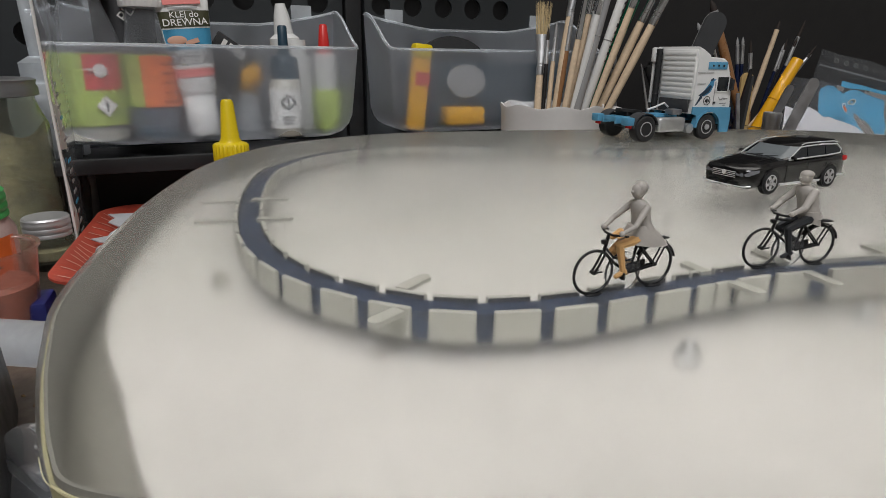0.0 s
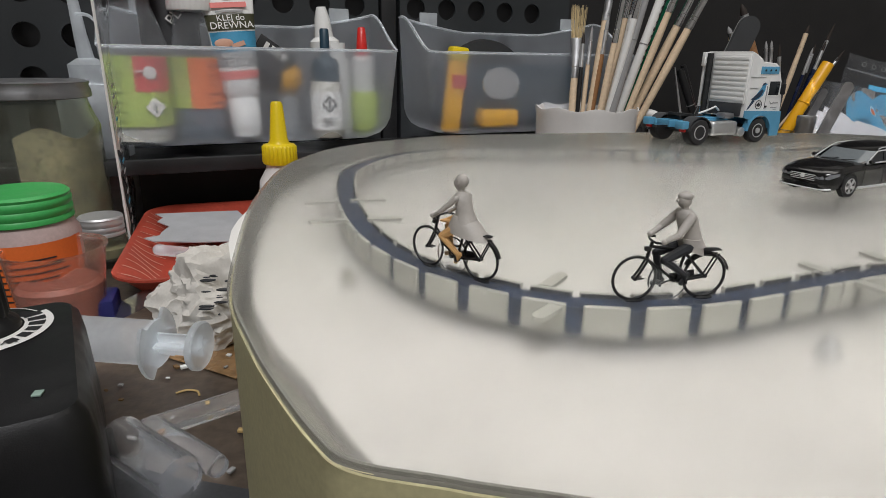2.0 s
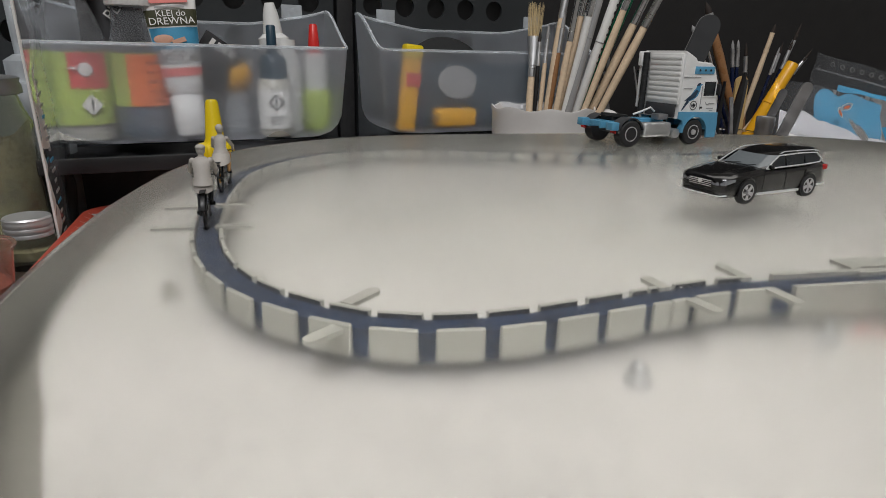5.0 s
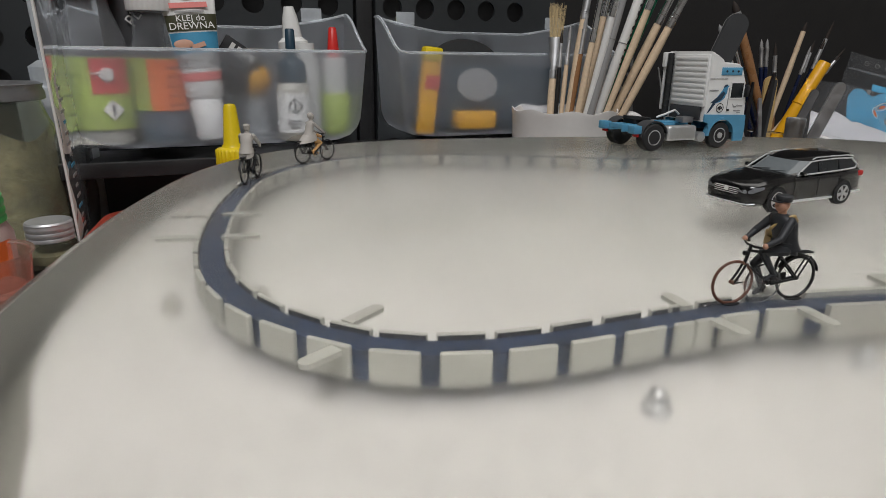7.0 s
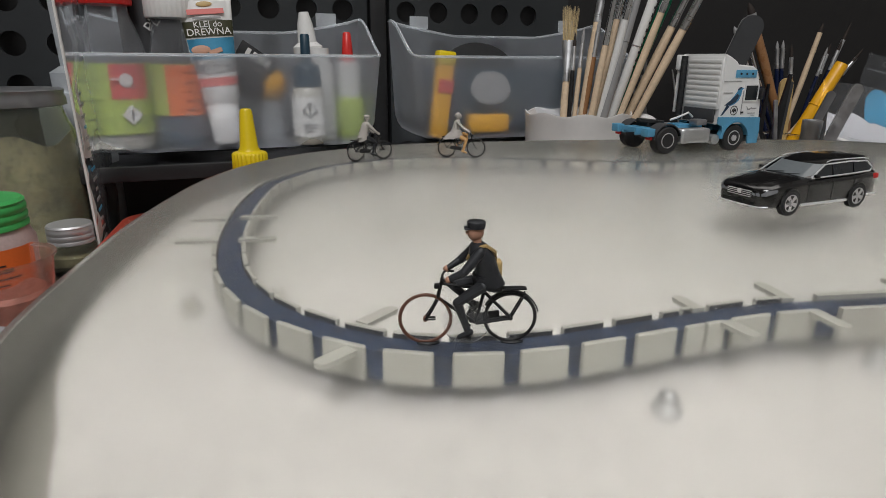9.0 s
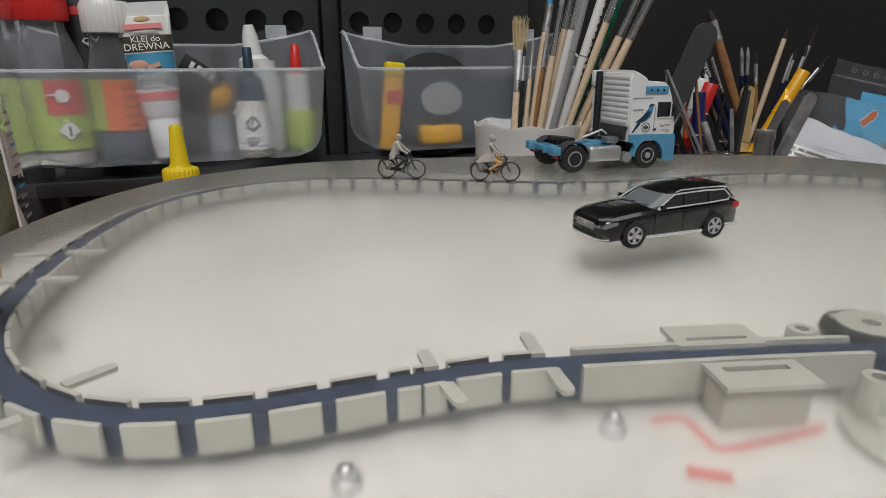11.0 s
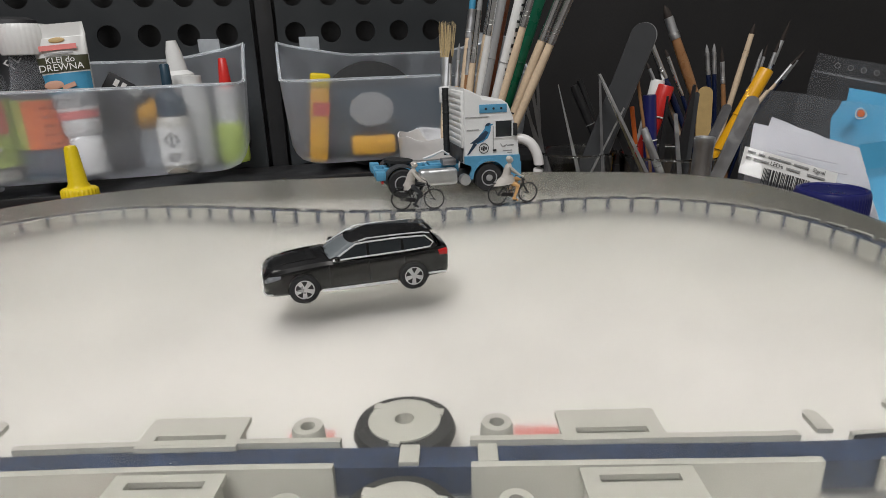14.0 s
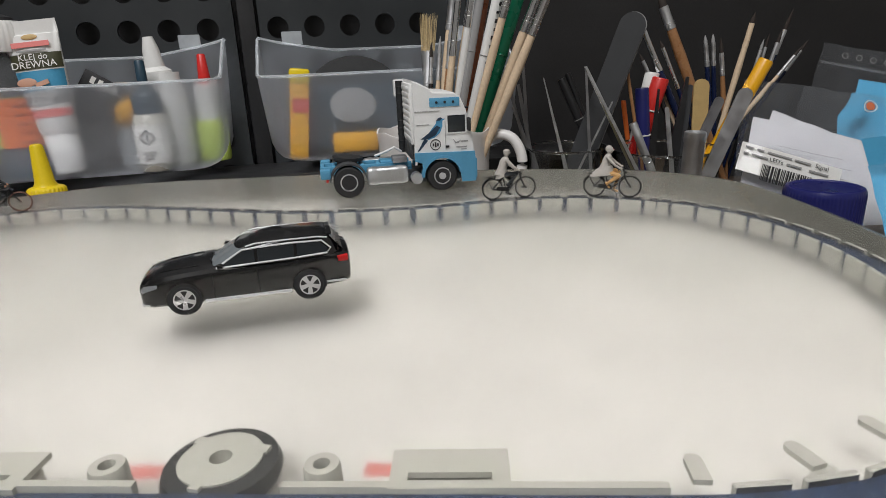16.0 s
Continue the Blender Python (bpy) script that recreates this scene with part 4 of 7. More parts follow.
            for k in range(5):
                m = pose(x, y + s * 1.12, 3.85, 90 if s < 0 else -90, 0, 0) @ pose(0, 0, 0, 0, 0, 72 * k + 15)
                ring_faces(b, [[m @ Vector((0.35, -0.42, -0.1)), m @ Vector((0.35, 0.42, -0.1)), m @ Vector((0.35, 0.42, 0.18)), m @ Vector((0.35, -0.42, 0.18))],
                               [m @ Vector((2.6, -0.72, -0.1)), m @ Vector((2.6, 0.72, -0.1)), m @ Vector((2.6, 0.72, 0.12)), m @ Vector((2.6, -0.72, 0.12))]])
            lathe(b, [(0.75, -0.1), (0.75, 0.25), (0.5, 0.32)], 16, m=pose(x, y + s * 1.12, 3.85, 90 if s < 0 else -90))
            part("rim", scaled(b, CAR), ALLOY, w, "five-spoked silver rim")
    b = bmesh.new()
    rows = []
    for xf, xr, w, z in ((9.75, -25.6, 9.50, 11.25), (6.55, -24.9, 9.15, 13.0), (2.75, -23.7, 8.6, 15.2)):
        row = []
        for k in range(13):
            q = -0.93 + 1.86 * k / 12
            c = math.sqrt(1 - abs(q) ** 6.667)
            row.append(((xf + xr) / 2 + c ** 0.30 * (xf - xr) / 2 - 1.6 * q * q + 0.18, q * w, z + 0.10))
        rows.append(row)
    ring_faces(b, rows, False, False)
    part("windscreen", scaled(b, CAR), SHIELD, t, "grey tinted windscreen", smooth=60)
    b = bmesh.new()
    ring_faces(b, [[(-26.2, y, 12.3), (-22.9, y * 0.86, 16.1)] for y in (-7.8, -4, 0, 4, 7.8)], False, False)
    part("rear_window", scaled(b, CAR), CAR_GLASS, t, smooth=60)
    b = bmesh.new()
    box(b, -22.4, 0, 16.5, 2.4, 12.0, 0.5, 0.2)
    part("roof_spoiler", scaled(b, CAR), CAR_BLACK, t)
    b = bmesh.new()
    for k in range(4):
        box(b, 27.66 - 0.02 * k, 0, 7.5 - 0.62 * k, 0.35, 9.4, 0.16 if k else 0.26)
    ball(b, (27.80, 0, 6.9), 0.85, n=12, squash=(0.25, 1, 1))
    part("grille", scaled(b, CAR), TRIM, t, "chrome radiator bars")
    b = bmesh.new()
    box(b, 27.54, 0, 6.6, 0.2, 9.8, 2.2)
    box(b, 27.45, 0, 3.75, 0.3, 12.6, 1.3, 0.1)
    part("air_intake", scaled(b, CAR), RUBBER, t, "dull black air intake")
    b = bmesh.new()
    sweep(b, [(25.2, -9.6, 3.0), (26.9, -8.4, 2.75), (27.7, -5.5, 2.7), (27.85, 0, 2.7), (27.7, 5.5, 2.7), (26.9, 8.4, 2.75), (25.2, 9.6, 3.0)], 0.24, 6)
    part("bumper_trim", scaled(b, CAR), TRIM, t, "chrome bumper strip")
    b = bmesh.new()
    for y in (-5.6, 5.6):
        sweep(b, [(26.2, y * 0.86, 9.45), (20.5, y, 10.85), (12.0, y * 1.1, 11.65)], 0.10, 5)
    part("bonnet_crease", scaled(b, CAR), CAR_BLACK, t)
    b = bmesh.new()
    for s in (-1, 1):
        sweep(b, [(9.9, s * 3.0 - 2.4, 11.7), (9.3, s * 3.0 + 0.4, 12.0), (8.6, s * 3.0 + 3.2, 12.3)], 0.13, 5)
    part("wiper", scaled(b, CAR), RUBBER, t)


# ---- the tractor unit, millimetres, nose along x, near side at minus y ----
def tractor_unit():
    t = thing("model_truck", pose(0.1075, 0.3040, 0, 0, 0, 22.5), "white and light blue miniature tractor unit with a bird print", "model truck")
    b = bmesh.new()
    # cab side outline swept across the width
    outline = [(8.0, 12.4), (31.0, 12.4), (32.0, 13.0), (32.0, 15.5), (31.5, 21.5), (29.2, 31.0), (28.4, 33.0), (26.8, 36.6), (24.4, 38.2), (15.6, 38.9), (14.6, 40.2), (11.0, 42.2), (8.0, 43.4)]
    rows = []
    for y, k in ((-14.2, 0.965), (-13.9, 0.99), (-13.0, 1.0), (13.0, 1.0), (13.9, 0.99), (14.2, 0.965)):
        rows.append([(19 + (x - 19) * k, y, 22 + (z - 22) * k) for x, z in outline])
    ring_faces(b, rows)
    part("cab", scaled(b), WHITE_P, t, "white cab", smooth=25)
    b = bmesh.new()
    box(b, 6.6, 13.2, 29.5, 3.0, 1.6, 27.0, 0.4)
    box(b, 6.0, 12.6, 39.5, 4.4, 2.6, 7.0, 0.6)
    part("wind_deflector", scaled(b), WHITE_P, t, "white wind deflector")
    b = bmesh.new()
    box(b, 7.5, -2.6, 30.6, 1.2, 22.0, 23.0, 0.3)
    for k in range(9):
        box(b, 6.85, -2.8, 21.0 + k * 2.4, 0.45, 20.6, 1.6, 0.2)
    part("rear_grille", scaled(b), WHITE_P, t, "white ribbed cab back")
    # Dark slab in place of the gap under the ribbed back, shade as colour.
    b = bmesh.new()
    box(b, 7.3, -2.0, 16.0, 1.0, 20.0, 6.0, 0.2)
    part("rear_gap_shade", scaled(b), CHASSIS, t)
    b = bmesh.new()
    cyl(b, (6.0, 10.3, 13.0), (6.0, 10.3, 42.5), 1.5, n=16)
    for k in range(10):
        torus(b, (6.0, 10.3, 15.0 + 2.8 * k), 1.5, 0.2, "Z", 16, 6)
    part("air_pipe", scaled(b), RUBBER, t, "black ribbed air pipe")
    # light blue lower bodywork with wheel arch
    for s in (-1, 1):
        b = bmesh.new()
        arc = [(18.6 + 7.6 * math.cos(a), 6.0 + 7.6 * math.sin(a)) for a in np.linspace(math.pi, 0.0, 15)]
        poly = [(7.8, 12.6), (10.6, 11.6)] + [(x, z) for x, z in arc if x > 11.0 and z > 6.2 or x > 20] + [(26.6, 3.2), (32.3, 3.2), (32.6, 9.0), (32.0, 15.2), (7.8, 15.8)]
        ring_faces(b, [[(x, s * 14.0, z) for x, z in poly], [(x, s * 14.75, z) for x, z in poly]])
        part("lower_panel", scaled(b), BLUE_P, t, "light blue lower panel", smooth=0)
        b = bmesh.new()
        rows = []
        for a in np.linspace(math.pi, 0.15, 14):
            c, q = math.cos(a), math.sin(a)
            rows.append([(18.6 + r * c, y, 6.0 + r * q) for r, y in ((7.3, s * 12.0), (8.3, s * 12.0), (8.3, s * 15.1), (7.3, s * 15.1))])
        ring_faces(b, rows)
        part("wheel_arch_trim", scaled(b), BLUE_P, t, smooth=25)
        # side glazing and prints
        y = s * 14.28
        b = bmesh.new()
        box(b, 24.9, y, 26.3, 7.0, 0.5, 6.6, 0.2)
        part("side_window", scaled(b), CAR_GLASS, t, "dark side window")
        b = bmesh.new()
        for cx, cz, sx, sz in ((24.9, 29.9, 7.8, 0.5), (24.9, 22.8, 7.8, 0.5), (21.1, 26.3, 0.5, 7.4), (28.7, 26.3, 0.5, 7.4)):
            box(b, cx, y * 1.012, cz, sx, 0.3, sz)
        part("window_frame", scaled(b), WHITE_P, t)
        b = bmesh.new()
        box(b, 20.4, y * 0.995, 34.8, 11.8, 0.7, 3.4, 0.1)
        part("roof_stripe", scaled(b), BLUE_P, t, "light blue roof stripe")
        b = bmesh.new()
        for k in range(3):
            cyl(b, (17.2 + 3.3 * k, y * 1.02, 34.8), (17.2 + 3.3 * k, y * 1.035, 34.8), 0.5, n=12)
        part("roof_dot", scaled(b), INK, t)
        for pts, mat, nm in (([(9.0, 16.2), (10.0, 16.6), (13.4, 20.4), (12.0, 21.2)], NAVY_PRINT, "tail_print"),
                             ([(10.4, 20.9), (13.4, 20.9), (16.6, 22.4), (18.4, 25.2), (17.0, 26.0), (14.2, 23.6)], NAVY_PRINT, "wing_print"),
                             ([(12.6, 21.4), (14.2, 23.8), (16.6, 26.6), (17.4, 28.4), (18.6, 28.9), (19.5, 28.5), (20.6, 28.5), (19.4, 27.7), (19.3, 25.6), (18.2, 23.0), (16.0, 21.4), (13.6, 20.6)], BLUE_PRINT, "breast_print"),
                             ([(16.8, 27.6), (17.5, 28.7), (18.6, 29.1), (19.4, 28.7), (18.4, 27.9)], NAVY_PRINT, "head_print"),
                             ([(23.4, 20.4), (24.6, 19.2), (25.5, 19.4), (26.6, 20.0), (25.6, 18.7), (24.2, 18.7)], GREY_LAB, "small_print"), ([(24.6, 17.0), (28.8, 17.0), (28.8, 17.4), (24.6, 17.4)], GREY_LAB, "small_print"),
                             ([(26.4, 19.1), (29.4, 19.1), (29.4, 19.6), (26.4, 19.6)], GREY_LAB, "small_print"), ([(26.6, 16.1), (28.8, 16.1), (28.8, 16.4), (26.6, 16.4)], GREY_LAB, "small_print")):
            b = bmesh.new()
            cx, cz = sum(p[0] for p in pts) / len(pts), sum(p[1] for p in pts) / len(pts)
            k = 0.06 if mat is BLUE_PRINT else 0.12
            ring_faces(b, [[(px, s * 14.18, pz) for px, pz in pts], [(px, s * (14.22 + k), pz) for px, pz in pts]])
            part(nm, scaled(b), mat, t, smooth=0)
        b = bmesh.new()
        torus(b, (16.3, s * 14.28, 18.6), 2.0, 0.17, n=28, k=6)
        for dx in (-0.9, 0.0, 0.9):
            box(b, 16.3 + dx, s * 14.28, 18.6, 0.6, 0.3, 2.0 if dx == 0 else 1.1)
        part("round_print", scaled(b), INK, t, "black ring print")
        b = bmesh.new()
        box(b, 21.0, y * 1.01, 17.6, 1.5, 0.4, 0.9, 0.1)
        part("door_handle", scaled(b), INK, t)
        b = bmesh.new()
        box(b, 29.6, s * 15.6, 26.0, 1.4, 2.2, 5.2, 0.4)
        cyl(b, (29.0, s * 13.8, 28.4), (29.5, s * 15.4, 28.2), 0.25, n=6)
        part("mirror", scaled(b), INK, t)
        b = bmesh.new()
        box(b, 11.6, y * 1.005, 26.5, 5.0, 0.3, 0.25)
        box(b, 13.4, y * 1.005, 31.6, 10.0, 0.3, 0.2)
        box(b, 20.4, y * 1.003, 22.0, 0.2, 0.3, 11.0)
        part("panel_gap", scaled(b), GREY_LAB, t)
        # tanks beside the chassis
        b = bmesh.new()
        box(b, -3.2, s * 11.6, 7.6, 16.2, 5.6, 6.6, 1.2, seg=3)
        for x in (-8.4, 2.0):
            box(b, x, s * 11.6, 7.6, 0.5, 5.8, 6.8, 1.2)
        part("fuel_tank", scaled(b), STEEL, t, "silver fuel tank")
        b = bmesh.new()
        cyl(b, (8.4, s * 10.0, 5.6), (8.4, s * 13.8, 5.6), 2.3, n=20)
        part("air_tank", scaled(b), STEEL, t)
        # rear mudguard
        b = bmesh.new()
        rows = []
        for a in np.linspace(math.pi * 0.98, 0.25, 14):
            c, q = math.cos(a), math.sin(a)
            rows.append([(-18.6 + r * c, yy, 6.0 + r * q) for r, yy in ((6.9, s * 7.6), (7.4, s * 7.6), (7.4, s * 14.2), (6.9, s * 14.2))])
        ring_faces(b, rows)
        part("rear_mudguard", scaled(b), CHASSIS, t, smooth=30)
        b = bmesh.new()
        box(b, -26.9, s * 11.6, 7.2, 0.9, 3.6, 1.6, 0.2)
        part("tail_light", scaled(b), TAIL, t, "red tail light")
        b = bmesh.new()
        box(b, -27.4, s * 11.4, 9.6, 4.0, 5.0, 3.6, 0.4)
        part("rear_step", scaled(b), BLUE_P, t)
        for x, w in ((18.6, 3.8), (-18.6, 5.6)):
            b = bmesh.new()
            yy = s * (14.3 - w / 2)
            lathe(b, [(3.4, -w / 2), (5.5, -w / 2), (6.05, -w / 2 + 0.6), (6.05, w / 2 - 0.6), (5.5, w / 2), (3.4, w / 2)], 36, m=pose(x, yy, 6.05, 90))
            wh = part("wheel", scaled(b), TYRE, t)
            b = bmesh.new()
            m = pose(x, yy, 6.05, 90 if s < 0 else -90)
            lathe(b, [(3.4, w / 2 - 0.9), (3.45, w / 2 + 0.05), (3.0, w / 2 + 0.1), (2.6, w / 2 - 1.1), (1.5, w / 2 - 0.9), (1.4, w / 2 + (0.3 if x > 0 else -0.4)), (0.6, w / 2 + (0.4 if x > 0 else -0.4))], 28, m=m)
            for k in range(8):
                a = 2 * math.pi * k / 8
                p0 = m @ Vector((2.0 * math.cos(a), 2.0 * math.sin(a), w / 2 - 1.1))
                p1 = m @ Vector((2.0 * math.cos(a), 2.0 * math.sin(a), w / 2 - 0.55))
                cyl(b, p0, p1, 0.28, n=6)
            part("rim", scaled(b), ALLOY, wh, "silver steel rim")
    b = bmesh.new()
    for s in (-1, 1):
        box(b, -11.0, s * 4.6, 9.6, 37.0, 1.2, 3.2, 0.2)
    for x in (-28.5, -24.0, -12.5, -6.0, 1.0):
        box(b, x, 0, 10.2, 1.4, 9.4, 2.2, 0.2)
    box(b, -1.0, 0, 11.4, 8.0, 8.0, 0.9, 0.2)
    part("chassis", scaled(b), BLUE_P, t, "light blue chassis frame")
    b = bmesh.new()
    m = pose(-18.6, 0, 13.6, 0, 5, 0)
    prism(b, [(6.2 * math.cos(a) * (1.1 if math.cos(a) > 0 else 0.95), 6.0 * math.sin(a)) for a in np.linspace(0.12, 2 * math.pi - 0.12, 28)], -0.7, 0.6, m)
    box(b, -18.6, 0, 12.3, 8.0, 9.0, 2.2, 0.4)
    part("fifth_wheel", scaled(b), RUBBER, t, "black coupling plate")
    b = bmesh.new()
    box(b, 2.2, -8.2, 13.2, 6.0, 5.6, 2.6, 0.5)
    part("deck_box", scaled(b), DARK_STEEL, t)
    b = bmesh.new()
    sweep(b, [(4.0, -2.0, 15.0), (1.0, -2.6, 17.0), (-3.0, -1.0, 15.0), (-7.0, 0.0, 13.6)], 0.5, 8)
    part("air_hose", scaled(b), WHITE_P, t)
    b = bmesh.new()
    ring_faces(b, [[(31.6, y, 21.4), (28.8, y * 0.97, 30.9)] for y in (-12.6, -6, 0, 6, 12.6)], False, False)
    part("windscreen", scaled(b), CAR_GLASS, t, smooth=0)
    b = bmesh.new()
    box(b, 28.4, 0, 32.2, 3.0, 27.0, 0.7, 0.2, m=None)
    part("sun_visor", scaled(b), INK, t)
    b = bmesh.new()
    box(b, 32.6, 0, 8.2, 1.0, 28.0, 8.0, 0.4)
    part("bumper", scaled(b), BLUE_P, t)
    b = bmesh.new()
    box(b, 19.0, 0, 5.0, 26.0, 18.0, 3.6, 0.3)
    cyl(b, (-18.6, -9, 6.05), (-18.6, 9, 6.05), 0.9, n=10)
    part("undercarriage", scaled(b), CHASSIS, t)


estate_car()
tractor_unit()

# ---- bins on the wall and what stands in them ----


def bin_shell(u0, u1, label):
    """A milky wall bin: rounded plan, drawn-in foot, low front and rising sides."""
    deep, z0 = 0.080, -0.0215
    n = 14
    r = 0.016

    def plan(ins):
        a0, a1, b0, b1 = u0 + ins, u1 - ins, -deep + ins, -0.004
        pts = []
        for cx, cy, s in ((a0 + r, b0 + r, math.pi), (a1 - r, b0 + r, 1.5 * math.pi)):
            pts += [(cx + r * math.cos(s + k * math.pi / 2 / n), cy + r * math.sin(s + k * math.pi / 2 / n)) for k in range(n + 1)]
        pts += [(a1, y) for y in np.linspace(b0 + r, b1, 12)[1:]]
        pts += [(x, b1) for x in np.linspace(a1, a0, 24)[1:]]
        pts += [(a0, y) for y in np.linspace(b1, b0 + r, 12)[1:-1]]
        return pts
    base = plan(0.0)

    def top(x, y):
        f = min(max((y + deep - 0.004) / (deep - 0.012), 0.0), 1.0)
        f = f * f * (3 - 2 * f)
        edge = min(x - u0, u1 - x) / ((u1 - u0) / 2)
        back = 0.0695 - 0.0110 * min(max(edge, 0.0) * 1.7, 1.0) ** 0.8
        return 0.0415 + (back - 0.0415) * f
    rings = []
    for ins, z in ((0.0240, z0), (0.0165, z0 + 0.0012), (0.0105, z0 + 0.0045), (0.0068, z0 + 0.0095), (0.0045, z0 + 0.0160)):
        rings.append([(x, y, z) for x, y in plan(ins)])
    for k in np.linspace(0.15, 1.0, 7):
        rings.append([(x + 0.0, y, z0 + 0.016 + (top(bx, by) - z0 - 0.016) * k) for (x, y), (bx, by) in zip(plan(0.0045 * (1 - k)), base)])
    lip = [(x, y, top(x, y)) for x, y in base]
    rings.append([(x + 0.0014 * (1 if x > (u0 + u1) / 2 else -1) * (1 if abs(x - u0) < 0.002 or abs(x - u1) < 0.002 else 0), y - (0.0014 if y < -deep + 0.003 else 0), z + 0.0002) for x, y, z in lip])
    t = thing("storage_bin", WALL, label, "bin", "milky bins on the wall")
    b = bmesh.new()
    ring_faces(b, rings, True, False)
    b.verts.ensure_lookup_table()
    b.faces.new([b.verts[k] for k in range(len(base))][::-1])
    ob = part("bin_wall", b, BIN, t, smooth=50)
    mod = ob.modifiers.new("wall", "SOLIDIFY")
    mod.thickness, mod.offset = 0.0009, -1
    ob.visible_shadow = False
    b = bmesh.new()
    sweep(b, [(x, y, z + 0.0004) for x, y, z in lip + lip[:1]], 0.0009, 8)
    ob = part("rim", b, MILKY, t, "rounded milky rim")
    ob.visible_shadow = False
    for e in (u0 + 0.026, u1 - 0.026):
        b = bmesh.new()
        box(b, e, -0.0035, 0.0690, 0.016, 0.0020, 0.010, 0.0006)
        ob = part("hanging_tab", b, MILKY, t)
        ob.visible_shadow = False
    return t


def ribbed(b, profile, ribs, amp):
    """A turned shape whose side is finely ribbed."""
    n = ribs * 4
    rings = []
    for r, z, k in profile:
        rings.append([((r + amp * k * (1 if i % 4 < 2 else 0)) * math.cos(2 * math.pi * i / n), (r + amp * k * (1 if i % 4 < 2 else 0)) * math.sin(2 * math.pi * i / n), z) for i in range(n)])
    return ring_faces(b, rings)


def label_band(parent, r, z0, z1, a0, a1, mat, name="label", m=None):
    """A curved label on a bottle; angles in degrees, -90 faces the bin's front."""
    b = bmesh.new()
    ring_faces(b, [[(r * math.cos(radians(a)), r * math.sin(radians(a)), z) for a in np.linspace(a0, a1, 12)] for z in (z0, z1)], False, False)
    return part(name, b, mat, parent, m=m)


def reagent_bottle(u, v, r, cap, lab, label, second):
    t = thing("plastic_bottle", WALL @ pose(u, v, -0.0195), label, "bottle", "bottles in the first bin")
    k = -0.007 if second else 0.0
    out = [(r * 0.95, 0.0), (r, 0.002), (r, 0.060 + k), (r * 0.95, 0.066 + k), (r * 0.80, 0.076 + k), (0.0125, 0.086 + k), (0.0122, 0.094 + k)]
    b = bmesh.new()
    lathe(b, [(0.0004, 0.0)] + out + [(q - 0.0007, z) for q, z in out[::-1][:-1]] + [(r * 0.94, 0.0008), (0.0004, 0.0008)], 36, caps=False)
    ob = part("bottle_body", b, CLEAR_PLASTIC, t, "clear plastic body")
    ob.visible_shadow = False
    b = bmesh.new()
    lathe(b, [(r * 0.94, 0.002), (r * 0.955, 0.030 + (0.010 if second else 0.0)), (0.0005, 0.0305 + (0.010 if second else 0.0))], 30)
    part("contents", b, TEAL_C if second else LIQUID, t)
    b = bmesh.new()
    ribbed(b, [(0.0150, 0.0915 + k, 0), (0.0152, 0.0925 + k, 1), (0.0152, 0.108 + k, 1), (0.0138, 0.1110 + k, 0), (0.0010, 0.1112 + k, 0)], 30, 0.0003)
    part("cap", b, cap, t)
    z0, z1 = (0.0225, 0.0555) if second else (0.0115, 0.0560)
    label_band(t, r + 0.0003, z0, z1, -178, -2, LIME_LAB)
    if second:
        label_band(t, r + 0.0005, z0, z1 - 0.0005, -112, -6, lab)
        for q in range(5):
            label_band(t, r + 0.0006, z0 + 0.003 + 0.006 * q, z0 + 0.0038 + 0.006 * q, -75, -38, INK, "print_line")
    else:
        label_band(t, r + 0.0005, 0.0340, 0.0555, -95, -28, lab)
        b = bmesh.new()
        ball(b, (0.0, 0.0, 0.0), 0.0042, squash=(1, 0.1, 1))
        box(b, -0.0060, 0, 0.001, 0.0060, 0.0006, 0.0010)
        part("label_blob", b, PAPER, t, m=pose(0.0075, -0.0196, 0.0455, 0, 0, 20))
        b = bmesh.new()
        box(b, 0, 0, 0, 0.0092, 0.0004, 0.0092, m=Matrix.Rotation(radians(45), 4, "Y"))
        part("hazard_diamond", b, PAPER, t, m=pose(0.0085, -0.0194, 0.0240, 0, 0, 24))
        b = bmesh.new()
        box(b, 0, -0.0004, 0.0008, 0.0010, 0.0004, 0.0042)
        box(b, 0, -0.0004, -0.0026, 0.0010, 0.0004, 0.0010)
        part("hazard_mark", b, INK, t, m=pose(0.0085, -0.0194, 0.0240, 0, 0, 24))
        for q in range(6):
            label_band(t, r + 0.0005, 0.0150 + 0.0060 * q, 0.0157 + 0.0060 * q, -145, -118 + 6 * (q % 2), OLIVE_LAB, "print_line")


